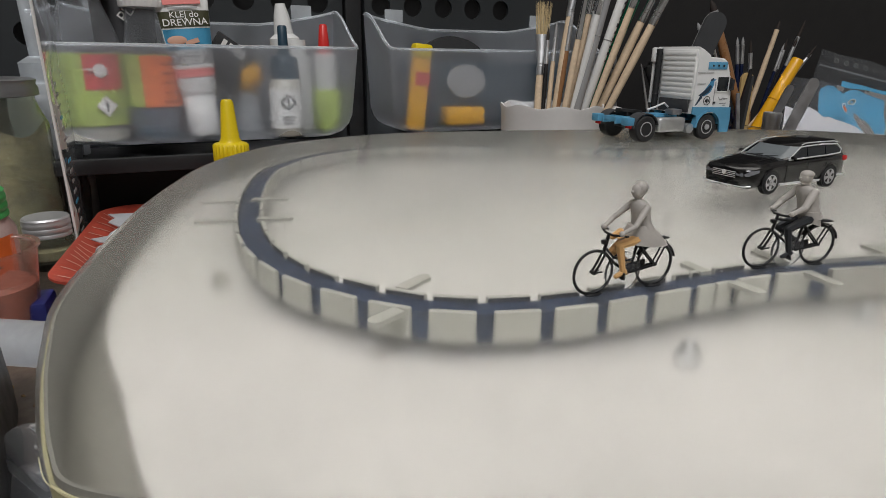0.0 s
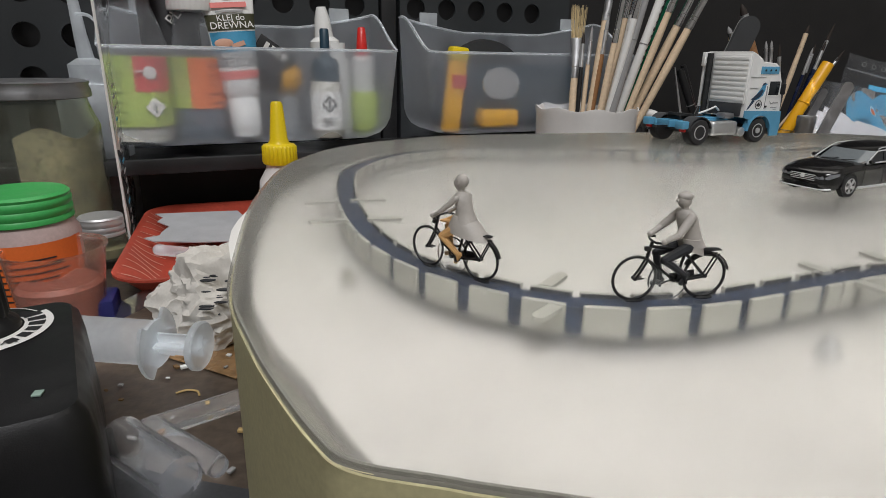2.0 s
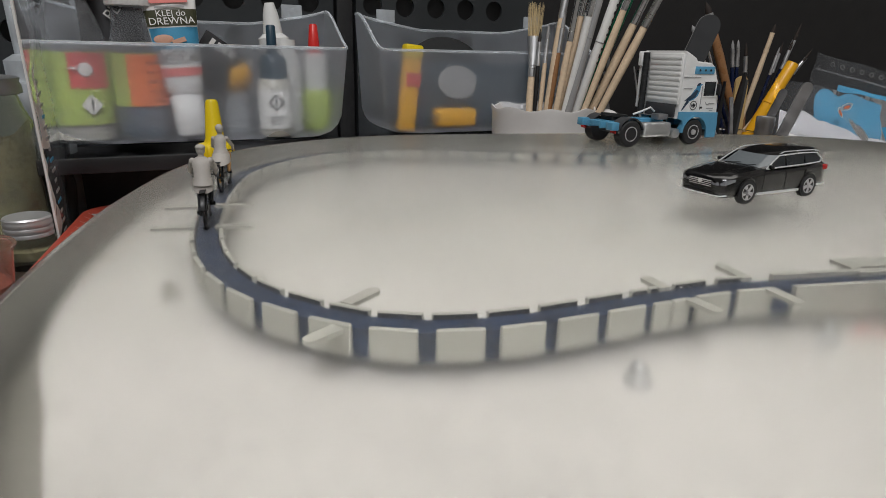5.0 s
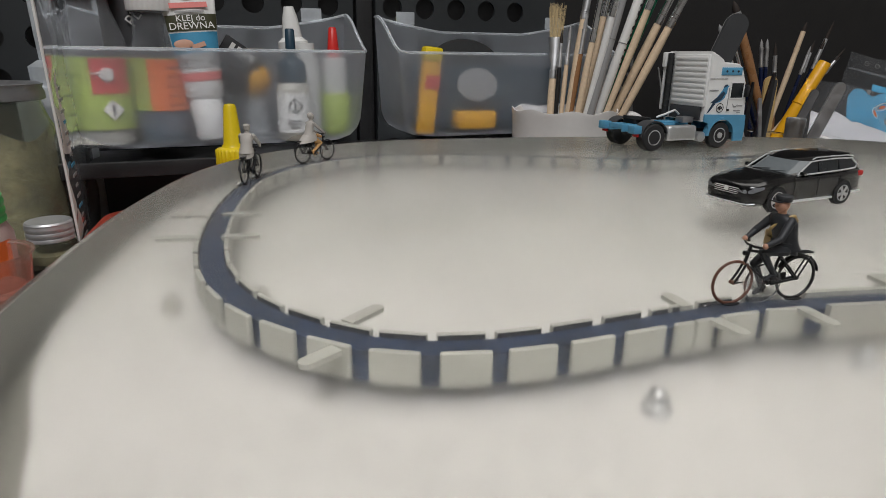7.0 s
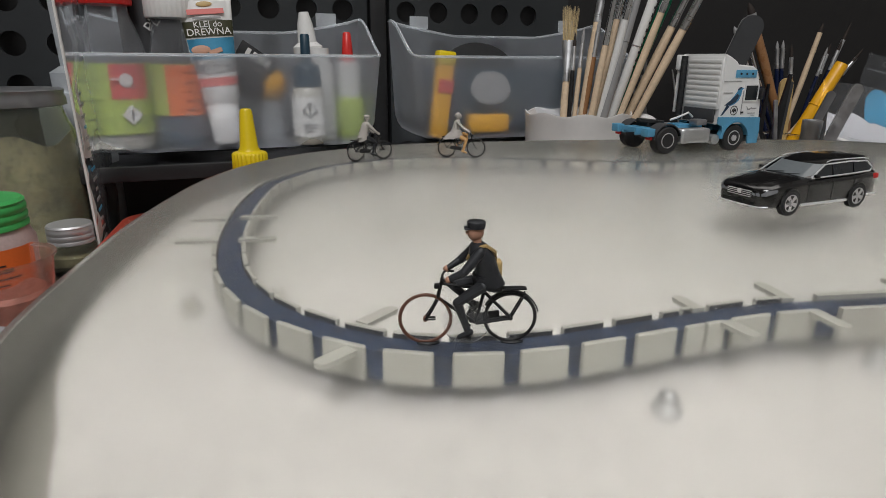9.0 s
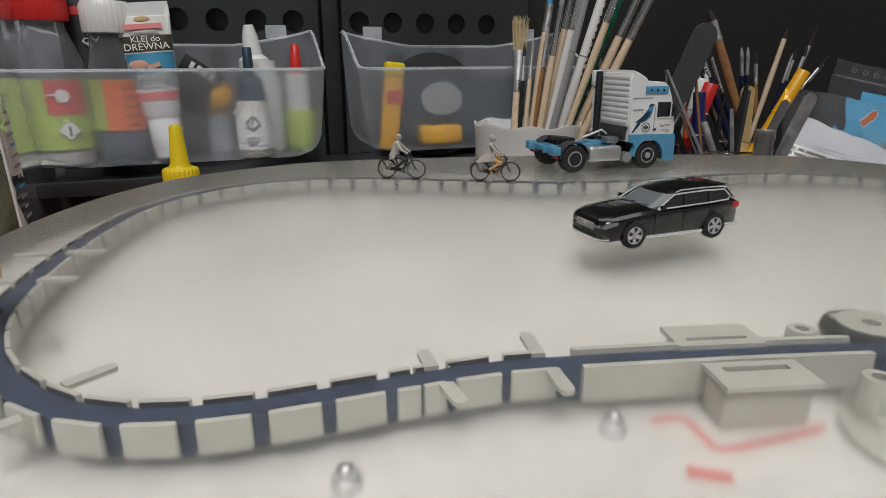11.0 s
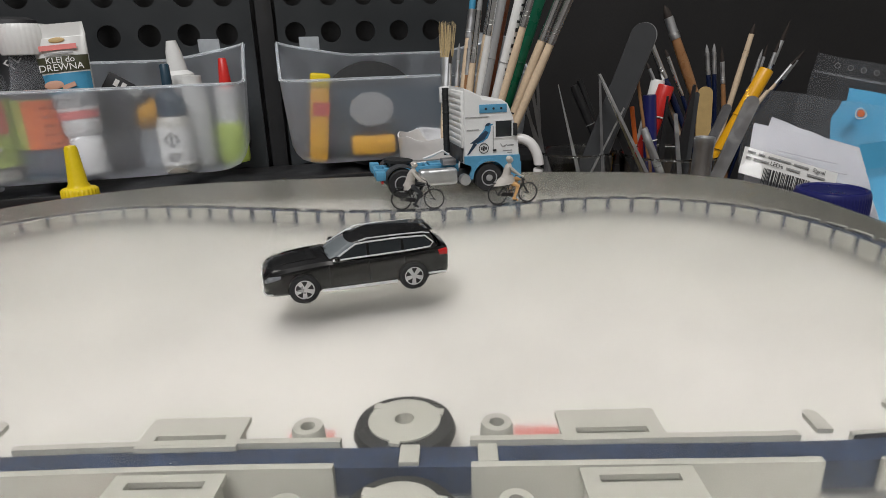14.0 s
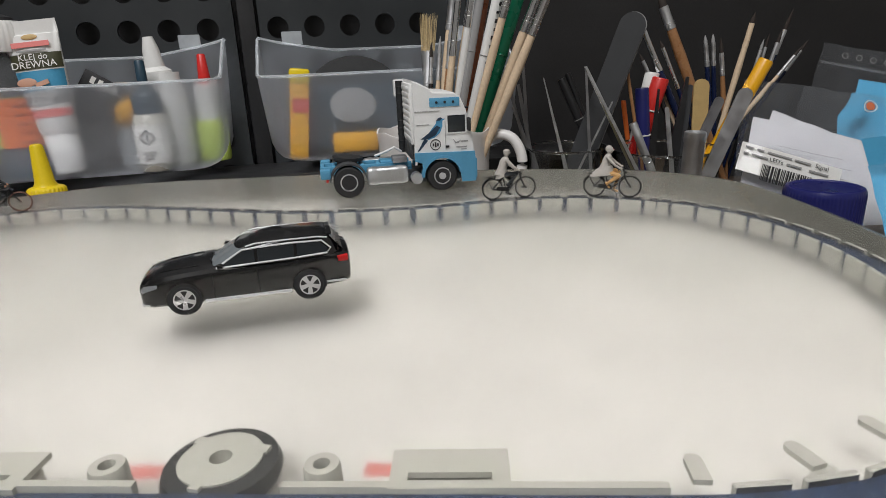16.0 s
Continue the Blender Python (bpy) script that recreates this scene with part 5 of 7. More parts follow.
def glue_tube():
    t = thing("glue_tube", WALL @ pose(-0.1270, -0.060, -0.0165, -2, -4.5, 0), "white wood glue tube standing cap down in the bin", "glue tube")
    b = bmesh.new()
    rings = []
    for z, w, d in ((0.026, 0.0100, 0.0098), (0.029, 0.0122, 0.0115), (0.050, 0.0138, 0.0110), (0.075, 0.0158, 0.0070), (0.092, 0.0174, 0.0025), (0.0925, 0.0176, 0.0010), (0.1010, 0.0176, 0.0008)):
        rings.append([(w * math.cos(2 * math.pi * k / 28), d * math.sin(2 * math.pi * k / 28), z) for k in range(28)])
    ring_faces(b, rings)
    part("tube_body", b, WHITE_C, t, smooth=50)
    b = bmesh.new()
    ribbed(b, [(0.0092, 0.0, 0), (0.0096, 0.002, 1), (0.0104, 0.0255, 1), (0.0096, 0.0275, 0)], 30, 0.0003)
    part("cap", b, WHITE_C, t, "white ribbed cap")

    def band(z0, z1, mat, name, a0=-168, a1=-12):
        b = bmesh.new()
        rows = []
        for z in np.linspace(z0, z1, 5):
            w = float(np.interp(z, [0.030, 0.050, 0.075, 0.092], [0.0122, 0.0138, 0.0158, 0.0174])) + 0.0002
            d = float(np.interp(z, [0.030, 0.050, 0.075, 0.092], [0.0115, 0.0110, 0.0070, 0.0025])) + 0.0003
            rows.append([(w * math.cos(radians(a)), d * math.sin(radians(a)), z) for a in np.linspace(a0, a1, 14)])
        ring_faces(b, rows, False, False)
        return part(name, b, mat, t)
    band(0.0700, 0.0800, OLIVE_LAB, "title_band")
    band(0.0560, 0.0690, SKY_LAB, "picture", -160, -14)
    band(0.0470, 0.0560, GREY_LAB, "name_band")
    band(0.0385, 0.0440, PINK_LAB, "red_band")
    b = bmesh.new()
    ball(b, (-0.003, 0, 0), 0.0050, squash=(1.2, 0.08, 0.6))
    box(b, 0.0055, 0, -0.0030, 0.0085, 0.0006, 0.0030, m=Matrix.Rotation(radians(-15), 4, "Y"))
    part("picture_shape", b, SKIN_P, t, m=pose(-0.004, -0.0098, 0.0620, -14, 0, 0))
    for text, size, z, y, mat in (("KLEJ do", 0.0056, 0.0776, -0.0072, PAPER), ("DREWNA", 0.0064, 0.0728, -0.0084, PAPER), ("WOOD", 0.0056, 0.0536, -0.0114, PAPER), ("GLUE", 0.0056, 0.0490, -0.0119, PAPER)):
        part("word", letters(text, size), mat, t, m=pose(0, y, z, 76 if z > 0.06 else 84, 0, 0))
    b = bmesh.new()
    box(b, 0, 0, 0.0008, 0.023, 0.0003, 0.0034)
    part("brand_bar", b, PINK_LAB, t, m=pose(0, -0.0052, 0.0850, -14))
    b = bmesh.new()
    ball(b, (0, 0, 0), 0.0036, squash=(1.4, 0.1, 0.5))
    part("brand_shape", b, TAN_P, t, m=pose(0, -0.0032, 0.0905, -14))
    b = bmesh.new()
    box(b, 0, 0, 0, 0.0180, 0.0003, 0.0012)
    part("brand_line", b, GREY_LAB, t, m=pose(0, -0.0063, 0.0818, -14))


def small_bottles():
    # dark-capped glue bottle with hazard label
    t = thing("glue_bottle", WALL @ pose(-0.0700, -0.0600, -0.0195), "small clear glue bottle with a dark pointed cap and hazard label", "bottle")
    b = bmesh.new()
    lathe(b, [(0.0110, 0.0), (0.0120, 0.002), (0.0120, 0.034), (0.0095, 0.040), (0.0082, 0.041)], 28)
    part("bottle_body", b, LIQUID, t)
    b = bmesh.new()
    lathe(b, [(0.0096, 0.040), (0.0098, 0.052), (0.0080, 0.055), (0.0036, 0.057), (0.0032, 0.075), (0.0024, 0.076)], 26)
    part("cap", b, TEAL_C, t, "dark pointed cap")
    label_band(t, 0.0122, 0.006, 0.033, -170, -10, PAPER)
    b = bmesh.new()
    for a in (45, 135, 225, 315):
        box(b, 0, 0, 0.0036, 0.0074, 0.0004, 0.0006, m=Matrix.Rotation(radians(a), 4, "Y"))
    box(b, 0, 0, 0.0008, 0.0011, 0.0004, 0.0034)
    box(b, 0, 0, -0.0022, 0.0011, 0.0004, 0.0010)
    part("hazard_diamond", b, INK, t, m=pose(-0.001, -0.0124, 0.0245))
    b = bmesh.new()
    for k in range(3):
        box(b, 0, 0, -0.0022 * k, 0.010 - 0.002 * k, 0.0004, 0.0008)
    part("print_bars", b, GREY_LAB, t, m=pose(-0.0015, -0.0124, 0.0145))
    # white nozzle bottle
    t = thing("nozzle_bottle", WALL @ pose(-0.0600, -0.0380, -0.0195), "white plastic bottle with a cut slanting nozzle cap", "bottle")
    b = bmesh.new()
    lathe(b, [(0.0130, 0.0), (0.0138, 0.002), (0.0138, 0.052), (0.0105, 0.060), (0.0105, 0.067)], 28)
    part("bottle_body", b, WHITE_C, t)
    b = bmesh.new()
    lathe(b, [(0.0108, 0.061), (0.0108, 0.068), (0.0070, 0.071), (0.0055, 0.084), (0.0034, 0.0920)], 22, m=pose(0, 0, 0, 0, -4, 0))
    part("nozzle", b, WHITE_C, t)
    # red-tipped bottle
    t = thing("paint_bottle", WALL @ pose(-0.0335, -0.0300, -0.0195), "small bottle with a red pointed tip and green base", "bottle")
    b = bmesh.new()
    lathe(b, [(0.0110, 0.0), (0.0118, 0.002), (0.0118, 0.028), (0.0095, 0.031)], 26)
    part("base", b, LIME_LAB, t, "green base")
    b = bmesh.new()
    lathe(b, [(0.0092, 0.031), (0.0092, 0.055), (0.0070, 0.057)], 26)
    part("bottle_body", b, WHITE_C, t)
    b = bmesh.new()
    lathe(b, [(0.0050, 0.056), (0.0046, 0.060), (0.0030, 0.0780), (0.0020, 0.0790)], 20)
    part("tip", b, RED_C, t, "red pointed tip")
    # orange sponge ball and a printed foil sachet
    b = bmesh.new()
    ball(b, (0, 0, 0), 0.0115, n=20, squash=(1, 0.8, 1.1))
    mesh_thing("orange_jar", b, ORANGE_Y, "orange plastic jar behind the tube in the bin", "jar", m=WALL @ pose(-0.0930, -0.0300, 0.0210))
    b = bmesh.new()
    lathe(b, [(0.0085, -0.0205), (0.0085, 0.012), (0.0080, 0.0130)], 20)
    mesh_thing("clear_jar", b, MILKY, "milky jar standing at the back of the bin", "jar", m=WALL @ pose(-0.0930, -0.0260, -0.0195 + 0.0205))
    t = thing("printed_sachet", WALL @ pose(-0.1010, -0.0380, 0.0400, 0, 34, 8), "black printed plastic sachet folded in the bin", "sachet")
    b = bmesh.new()
    box(b, 0, 0, -0.012, 0.030, 0.0016, 0.034, 0.0006)
    part("sachet_body", b, INK, t)
    b = bmesh.new()
    for k in range(4):
        box(b, -0.008 + 0.005 * k, -0.0010, 0.000, 0.003, 0.0003, 0.005)
    part("print_bars", b, PAPER, t)
    # black printed can between the two reagent bottles
    t = thing("spray_can", WALL @ pose(-0.1700, -0.0260, -0.0195), "black can with white and red printing behind the bottles", "can")
    b = bmesh.new()
    lathe(b, [(0.0190, 0.0), (0.0195, 0.002), (0.0195, 0.098), (0.0150, 0.108), (0.0100, 0.110)], 30)
    part("can_body", b, INK, t)
    for z, w, mat in ((0.096, 0.6, RED_LAB),):
        label_band(t, 0.0197, z, z + 0.005, -120 + 10 * w, -50, mat, "print_bar")
    part("word", letters("PLUS", 0.0100), PAPER, t, m=pose(0.0060, -0.0200, 0.0850, 90, 0, 14) @ pose(0, 0, 0, 0, 0, 52))


def second_bin():
    t = thing("yellow_cutter", WALL @ pose(0.0305, -0.0585, -0.0195, 0, 6, 0), "yellow and orange plastic cutter standing in the bin", "cutter")
    b = bmesh.new()
    box(b, 0, 0, 0.028, 0.014, 0.010, 0.056, 0.002)
    part("body", b, ORANGE_Y, t)
    b = bmesh.new()
    box(b, 0, 0, 0.0605, 0.015, 0.011, 0.011, 0.002)
    part("end_cap", b, YELLOW, t)
    b = bmesh.new()
    box(b, 0.001, -0.0052, 0.040, 0.012, 0.0006, 0.010)
    part("red_patch", b, RED_LAB, t)
    b = bmesh.new()
    lathe(b, [(0.0430, 0.0), (0.0430, 0.003), (0.0425, 0.0045), (0.0020, 0.0052)], 52)
    mesh_thing("black_disc", b, RUBBER, "round black rubber disc standing on edge in the bin", "disc", m=WALL @ pose(0.0790, -0.0280, 0.0110, 78, 0, 0))
    b = bmesh.new()
    lathe(b, [(0.0170, 0.0), (0.0172, 0.002), (0.0150, 0.0026)], 32)
    mesh_thing("grey_lid", b, GREY_LAB, "round grey plastic lid leaning in the bin", "lid", m=WALL @ pose(0.0740, -0.0620, 0.0180, 84, 0, 0) @ Matrix.Diagonal((1, 0.75, 1, 1)))
    b = bmesh.new()
    box(b, 0, 0, 0.0070, 0.034, 0.016, 0.0140, 0.002)
    mesh_thing("orange_box", b, ORANGE_Y, "small orange cardboard box lying in the bin", "box", m=WALL @ pose(0.0740, -0.0580, -0.0165))
    b = bmesh.new()
    box(b, 0, 0, 0.0260, 0.150, 0.030, 0.0520, 0.003)
    mesh_thing("blue_case", b, TEAL_C, "dark blue plastic case at the back of the bin", "case", m=WALL @ pose(0.1050, -0.0300, -0.0195))


bin_shell(-0.2130, -0.0180, "milky translucent plastic bin full of glue bottles on the wall")
bin_shell(0.0080, 0.2030, "milky translucent plastic bin with a black disc on the wall")
reagent_bottle(-0.1930, -0.0500, 0.0200, RED_C, RED_LAB, "clear plastic bottle with red cap and lime hazard label", False)
reagent_bottle(-0.1560, -0.0500, 0.0172, WHITE_C, ORANGE_LAB, "clear plastic bottle with white cap and orange label", True)
glue_tube()
small_bottles()
second_bin()


# ---- mug with brushes ----
def brush(p0, p1, r, handle, ferrule, hair, label, hair_len=0.016, flat=1.0, spread=1.0):
    """A paint brush from its handle's end p0 to its tip p1; handle, metal ferrule and hair are its parts."""
    p0, p1 = Vector(p0), Vector(p1)
    d = (p1 - p0).normalized()
    ln = (p1 - p0).length
    q = d.to_track_quat("Z", "Y").to_matrix().to_4x4()
    t = thing("paint_brush", Matrix.Translation(p0) @ q, label, "paint brush", "brushes and pens on the bench")
    hl = ln - hair_len
    fl = min(0.034 if ferrule is CHROME else max(0.018, hair_len * 1.2), ln * 0.35)
    b = bmesh.new()
    lathe(b, [(r * 0.45, 0.0), (r * 0.62, 0.004), (r * 0.80, hl * 0.4), (r * 1.0, (hl - fl) * 0.85), (r * 0.85, hl - fl)], 10)
    part("handle", b, handle, t)
    b = bmesh.new()
    rings = []
    for z, k, fx in ((hl - fl, 0.9, 1), (hl - fl * 0.9, 0.95, 1), (hl - fl * 0.75, 0.85, 1), (hl, 0.85, flat)):
        rings.append([(r * k * fx * math.cos(2 * math.pi * i / 12), r * k / fx ** 0.5 * math.sin(2 * math.pi * i / 12), z) for i in range(12)])
    ring_faces(b, rings)
    for z in (hl - fl * 0.8, hl - fl * 0.72):
        torus(b, (0, 0, z), r * 0.9, r * 0.08, "Z", 14, 5)
    part("ferrule", b, ferrule, t)
    if hair:
        b = bmesh.new()
        rnd = random.Random(int(abs(p1.x) * 1e5))
        if flat > 1.4:
            for i in range(60):
                a, k = rnd.uniform(0, 2 * math.pi), math.sqrt(rnd.random())
                x, y = r * 0.8 * flat * k * math.cos(a), r * 0.6 * k * math.sin(a)
                cyl(b, (x, y, hl - 0.001), (x * spread + rnd.gauss(0, r * 0.10), y * 1.2, hl + hair_len * rnd.uniform(0.85, 1.0)), r * 0.07, r * 0.03, 4)
        else:
            lathe(b, [(r * 0.70, hl - 0.001), (r * 0.70, hl + hair_len * 0.35), (r * 0.42, hl + hair_len * 0.7), (r * 0.08, hl + hair_len)], 10)
        part("bristles", b, hair, t)


def rod(name, p0, p1, r, mat, label, category, tip=None):
    p0, p1 = Vector(p0), Vector(p1)
    q = (p1 - p0).normalized().to_track_quat("Z", "Y").to_matrix().to_4x4()
    t = thing(name, Matrix.Translation(p0) @ q, label, category, "brushes and pens on the bench")
    ln = (p1 - p0).length
    b = bmesh.new()
    lathe(b, [(r * 0.9, 0.0), (r, 0.001), (r, ln - 0.001), (r * 0.9, ln)], 14)
    part("barrel", b, mat, t)
    b = bmesh.new()
    torus(b, (0, 0, ln * 0.62), r * 1.0, r * 0.12, "Z", 18, 6)
    part("ring", b, tip or mat, t)
    return t


def mug():
    t = thing("mug", pose(0.0855, 0.4800, DESK_Z), "white ceramic mug holding paint brushes and pens", "mug")
    b = bmesh.new()
    lathe(b, [(0.0300, 0.0), (0.0345, 0.003), (0.0376, 0.030), (0.0386, 0.060), (0.0393, 0.0770), (0.0400, 0.0805), (0.0400, 0.0826), (0.0390, 0.0826), (0.0366, 0.070), (0.0335, 0.030), (0.0300, 0.006), (0.0010, 0.005)], 48, caps=False)
    for v in b.verts:
        if v.co.z > 0.078:
            a = math.atan2(v.co.y, v.co.x)
            v.co.z += 0.0012 * math.cos(8 * a)
    part("mug_body", b, CERAMIC, t)
    b = bmesh.new()
    pts = [(0.036, 0, 0.073), (0.046, 0, 0.0785), (0.057, 0, 0.0745), (0.0625, 0, 0.060), (0.058, 0, 0.042), (0.047, 0, 0.030), (0.0345, 0, 0.028)]
    sweep(b, [tuple(p) for p in spline(pts, False, 6)], 0.0036, 12)
    part("handle", b, CERAMIC, t, m=pose(0, 0, 0, 0, 0, -4))


def mug_brushes():
    foot = lambda x, y=0.480: (0.0855 + (x - 0.0855) * 0.45 - 0.004, y, DESK_Z + 0.008)
    brush(foot(0.0728), (0.0790, 0.5080, 0.0800), 0.0034, WOOD, STEEL, BRISTLE, "flat hog bristle brush with pale wooden handle", 0.026, 1.9, 1.35)
    brush(foot(0.0790), (0.0825, 0.4980, 0.0600), 0.0018, BLACK_PL, STEEL, BRISTLE_D, "thin black paint brush with steel ferrule", 0.010)
    brush(foot(0.0830), (0.0890, 0.4990, 0.0640), 0.0020, WOOD, STEEL, GREY_LAB, "thin pale wooden brush with steel ferrule", 0.012)
    brush(foot(0.0870), (0.1010, 0.4950, 0.1020), 0.0033, WOOD, STEEL, SKY_LAB, "long wooden brush with blue-stained hair", 0.016, 1.2)
    brush(foot(0.0905), (0.0990, 0.4900, 0.0720), 0.0023, WOOD_DARK, STEEL, GREY_LAB, "brown wooden paint brush", 0.012)
    brush(foot(0.0960), (0.1180, 0.4860, 0.1160), 0.0027, WOOD, CHROME, WOOD, "slim wooden brush with a shiny ferrule", 0.014)
    brush(foot(0.1000), (0.1260, 0.4900, 0.1200), 0.0030, WHITE_C, CHROME, GREY_LAB, "white lacquered paint brush with bright ferrule", 0.016)
    t = rod("white_pen", foot(0.1080), (0.1430, 0.4700, 0.1250), 0.0034, WHITE_C, "white plastic stick with black printed marks", "pen", GREY_LAB)
    for k in range(12):
        b = bmesh.new()
        box(b, 0, 0, 0, 0.0022 + 0.0010 * (k % 3), 0.0004, 0.0016 + 0.0008 * (k % 2))
        part("print_mark", b, INK, t, m=pose(0, 0, 0.112 + 0.0052 * k, 0, 0, 0) @ pose(-0.0035 * math.sin(radians(20)), -0.0035 * math.cos(radians(20)), 0, 0, 0, -20))
    rod("clear_pen", foot(0.1030, 0.470), (0.1300, 0.4740, 0.1300), 0.0030, GREY_LAB, "grey plastic pen barrel", "pen")
    rod("green_pen", foot(0.1120, 0.490), (0.1580, 0.4800, 0.1250), 0.0040, GREEN_PEN, "dark green plastic pen", "pen")
    rod("brown_stick", foot(0.1060, 0.486), (0.1300, 0.4860, 0.1200), 0.0026, RED_WOOD, "red-brown lacquered wooden stick standing in the mug", "stick")
    brush(foot(0.0930, 0.470), (0.1080, 0.4780, 0.0980), 0.0026, WOOD, CHROME, GREY_LAB, "pale wooden brush with a long bright ferrule", 0.014)
    brush(foot(0.0990, 0.474), (0.1220, 0.4700, 0.1150), 0.0028, WHITE_C, CHROME, BRISTLE, "white handled brush in the middle of the mug", 0.014)
    brush(foot(0.1100, 0.468), (0.1500, 0.4640, 0.1180), 0.0028, WOOD, CHROME, GREY_LAB, "pale beech brush with a bright ferrule leaning out", 0.014)
    brush(foot(0.1150), (0.1660, 0.4780, 0.1080), 0.0034, WOOD, CHROME, GREY_LAB, "wooden brush with bright double-ringed ferrule", 0.014)
    brush(foot(0.1190, 0.472), (0.1730, 0.4700, 0.1050), 0.0032, WOOD, CHROME, BRISTLE, "pale wooden brush with printed handle leaning out", 0.014)


mug()
mug_brushes()


# ---- glasses and tools on the right-hand side ----
def tumbler(x, y, r, h, label):
    b = bmesh.new()
    lathe(b, [(0.0005, 0.0), (r * 0.86, 0.0), (r * 0.88, 0.002), (r, h - 0.001), (r * 0.99, h), (r * 0.955, h - 0.001), (r * 0.84, 0.006), (0.0005, 0.006)], 40, caps=False)
    torus(b, (0, 0, h - 0.0006), r * 0.985, 0.0009, "Z", 40, 8)
    ob = mesh_thing("drinking_glass", b, GLASS, label, "glass", "glasses with tools", m=pose(x, y, DESK_Z))
    ob.visible_shadow = False


def blade(name, p0, p1, w0, w1, th, mat, label, category, round_tip=True, face=(0, -1, 0)):
    """A flat tool: a tapering blade with a rounded or pointed end."""
    p0, p1 = Vector(p0), Vector(p1)
    z = (p1 - p0).normalized()
    y = Vector(face)
    y = (y - z * y.dot(z)).normalized()
    x = y.cross(z)
    m = Matrix((x, y, z)).transposed().to_4x4()
    m.translation = p0
    ln = (p1 - p0).length
    out = [(-w0 / 2, 0.0), (w0 / 2, 0.0)]
    if round_tip:
        c = ln - w1 / 2
        out += [(w1 / 2 * math.cos(a), c + w1 / 2 * math.sin(a)) for a in np.linspace(0, math.pi, 12)]
    else:
        out += [(w1 / 2, ln), (-w1 / 2, ln)]
    b = bmesh.new()
    ring_faces(b, [[(px, -th / 2, pz) for px, pz in out], [(px, th / 2, pz) for px, pz in out]])
    return mesh_thing(name, b, mat, label, category, "tools in the glasses", m=m, smooth=25)


def tools():
    tumbler(0.1760, 0.5150, 0.0290, 0.0640, "clear drinking glass holding tweezers and a nail file")
    tumbler(0.2478, 0.5300, 0.0390, 0.0600, "wide clear drinking glass holding brushes and pens")
    blade("nail_file", (0.1719, 0.5120, -0.0700), (0.2212, 0.5120, 0.0732), 0.0175, 0.0175, 0.0030, FILE_G, "dark grey abrasive nail file with a pale edge", "nail file", True)
    blade("steel_file", (0.1599, 0.5200, -0.0700), (0.1412, 0.5200, 0.0285), 0.0031, 0.0023, 0.0020, DARK_STEEL, "thin dark steel file standing in the glass", "file", False)
    blade("steel_file", (0.1515, 0.5260, -0.0700), (0.1440, 0.5260, 0.0480), 0.0028, 0.0020, 0.0020, DARK_STEEL, "long thin dark steel file", "file", False)
    blade("steel_file", (0.1600, 0.5240, -0.0700), (0.1350, 0.5240, 0.0244), 0.0028, 0.0020, 0.0020, DARK_STEEL, "thin leaning dark steel file", "file", False)
    blade("steel_file", (0.1696, 0.5150, -0.0700), (0.1379, 0.5150, 0.0129), 0.0023, 0.0019, 0.0018, DARK_STEEL, "short dark needle file", "file", False)
    blade("steel_file", (0.1868, 0.5050, -0.0700), (0.1602, 0.5050, 0.0334), 0.0041, 0.0006, 0.0020, STEEL, "pointed bright steel needle file", "file", False)
    rod("black_pen", (0.2075, 0.5250, -0.0450), (0.1719, 0.5250, 0.0313), 0.0033, BLACK_PL, "black plastic pen leaning in the glass", "pen", GREY_LAB)
    rod("black_pen", (0.2126, 0.5300, -0.0557), (0.1762, 0.5300, 0.0349), 0.0024, BLACK_PL, "black pen with a pale clip", "pen", PAPER)
    blade("steel_tweezers", (0.2465, 0.4950, -0.0700), (0.1886, 0.4950, 0.0402), 0.0029, 0.0015, 0.0010, STEEL, "bright steel tweezers arm leaning over the glass", "tweezers", False)
    blade("steel_tweezers", (0.2421, 0.4990, -0.0700), (0.1879, 0.4990, 0.0401), 0.0022, 0.0011, 0.0010, CHROME, "second arm of the bright steel tweezers", "tweezers", False)
    blade("steel_tweezers", (0.1972, 0.4970, -0.0700), (0.1887, 0.4970, 0.0394), 0.0026, 0.0015, 0.0010, DARK_STEEL, "dull steel tweezers arm standing upright", "tweezers", False)
    blade("steel_tweezers", (0.1691, 0.5020, -0.0700), (0.2073, 0.5020, 0.0163), 0.0019, 0.0011, 0.0010, STEEL, "thin steel rod crossing the tweezers", "tweezers", False)
    blade("knife", (0.2378, 0.5200, -0.0700), (0.2000, 0.5200, 0.0090), 0.0054, 0.0035, 0.0030, BLACK_PL, "black printed knife handle between the glasses", "knife", True)
    rod("brown_stick", (0.2367, 0.5200, -0.0610), (0.2174, 0.5200, 0.0358), 0.0012, WOOD_DARK, "thin red-brown wooden stick", "stick")
    rod("orange_pen", (0.2220, 0.5400, -0.0153), (0.2173, 0.5400, 0.0137), 0.0018, ORANGE_LAB, "orange capped thin pen", "pen")
    rod("blue_marker", (0.2382, 0.5460, -0.0700), (0.2307, 0.5460, 0.0219), 0.0051, BLUE_C, "blue capped marker pen", "marker", PAPER)
    rod("white_marker", (0.2286, 0.5720, -0.0369), (0.2406, 0.5720, 0.0319), 0.0056, WHITE_C, "white capped marker pen", "marker")
    rod("red_marker", (0.2290, 0.5660, -0.0358), (0.2464, 0.5660, 0.0278), 0.0064, RED_C, "red capped marker pen", "marker", WHITE_C)
    rod("steel_pen", (0.2524, 0.5000, -0.0700), (0.2213, 0.5000, 0.0018), 0.0028, STEEL, "silver pen leaning in the wide glass", "pen", CHROME)
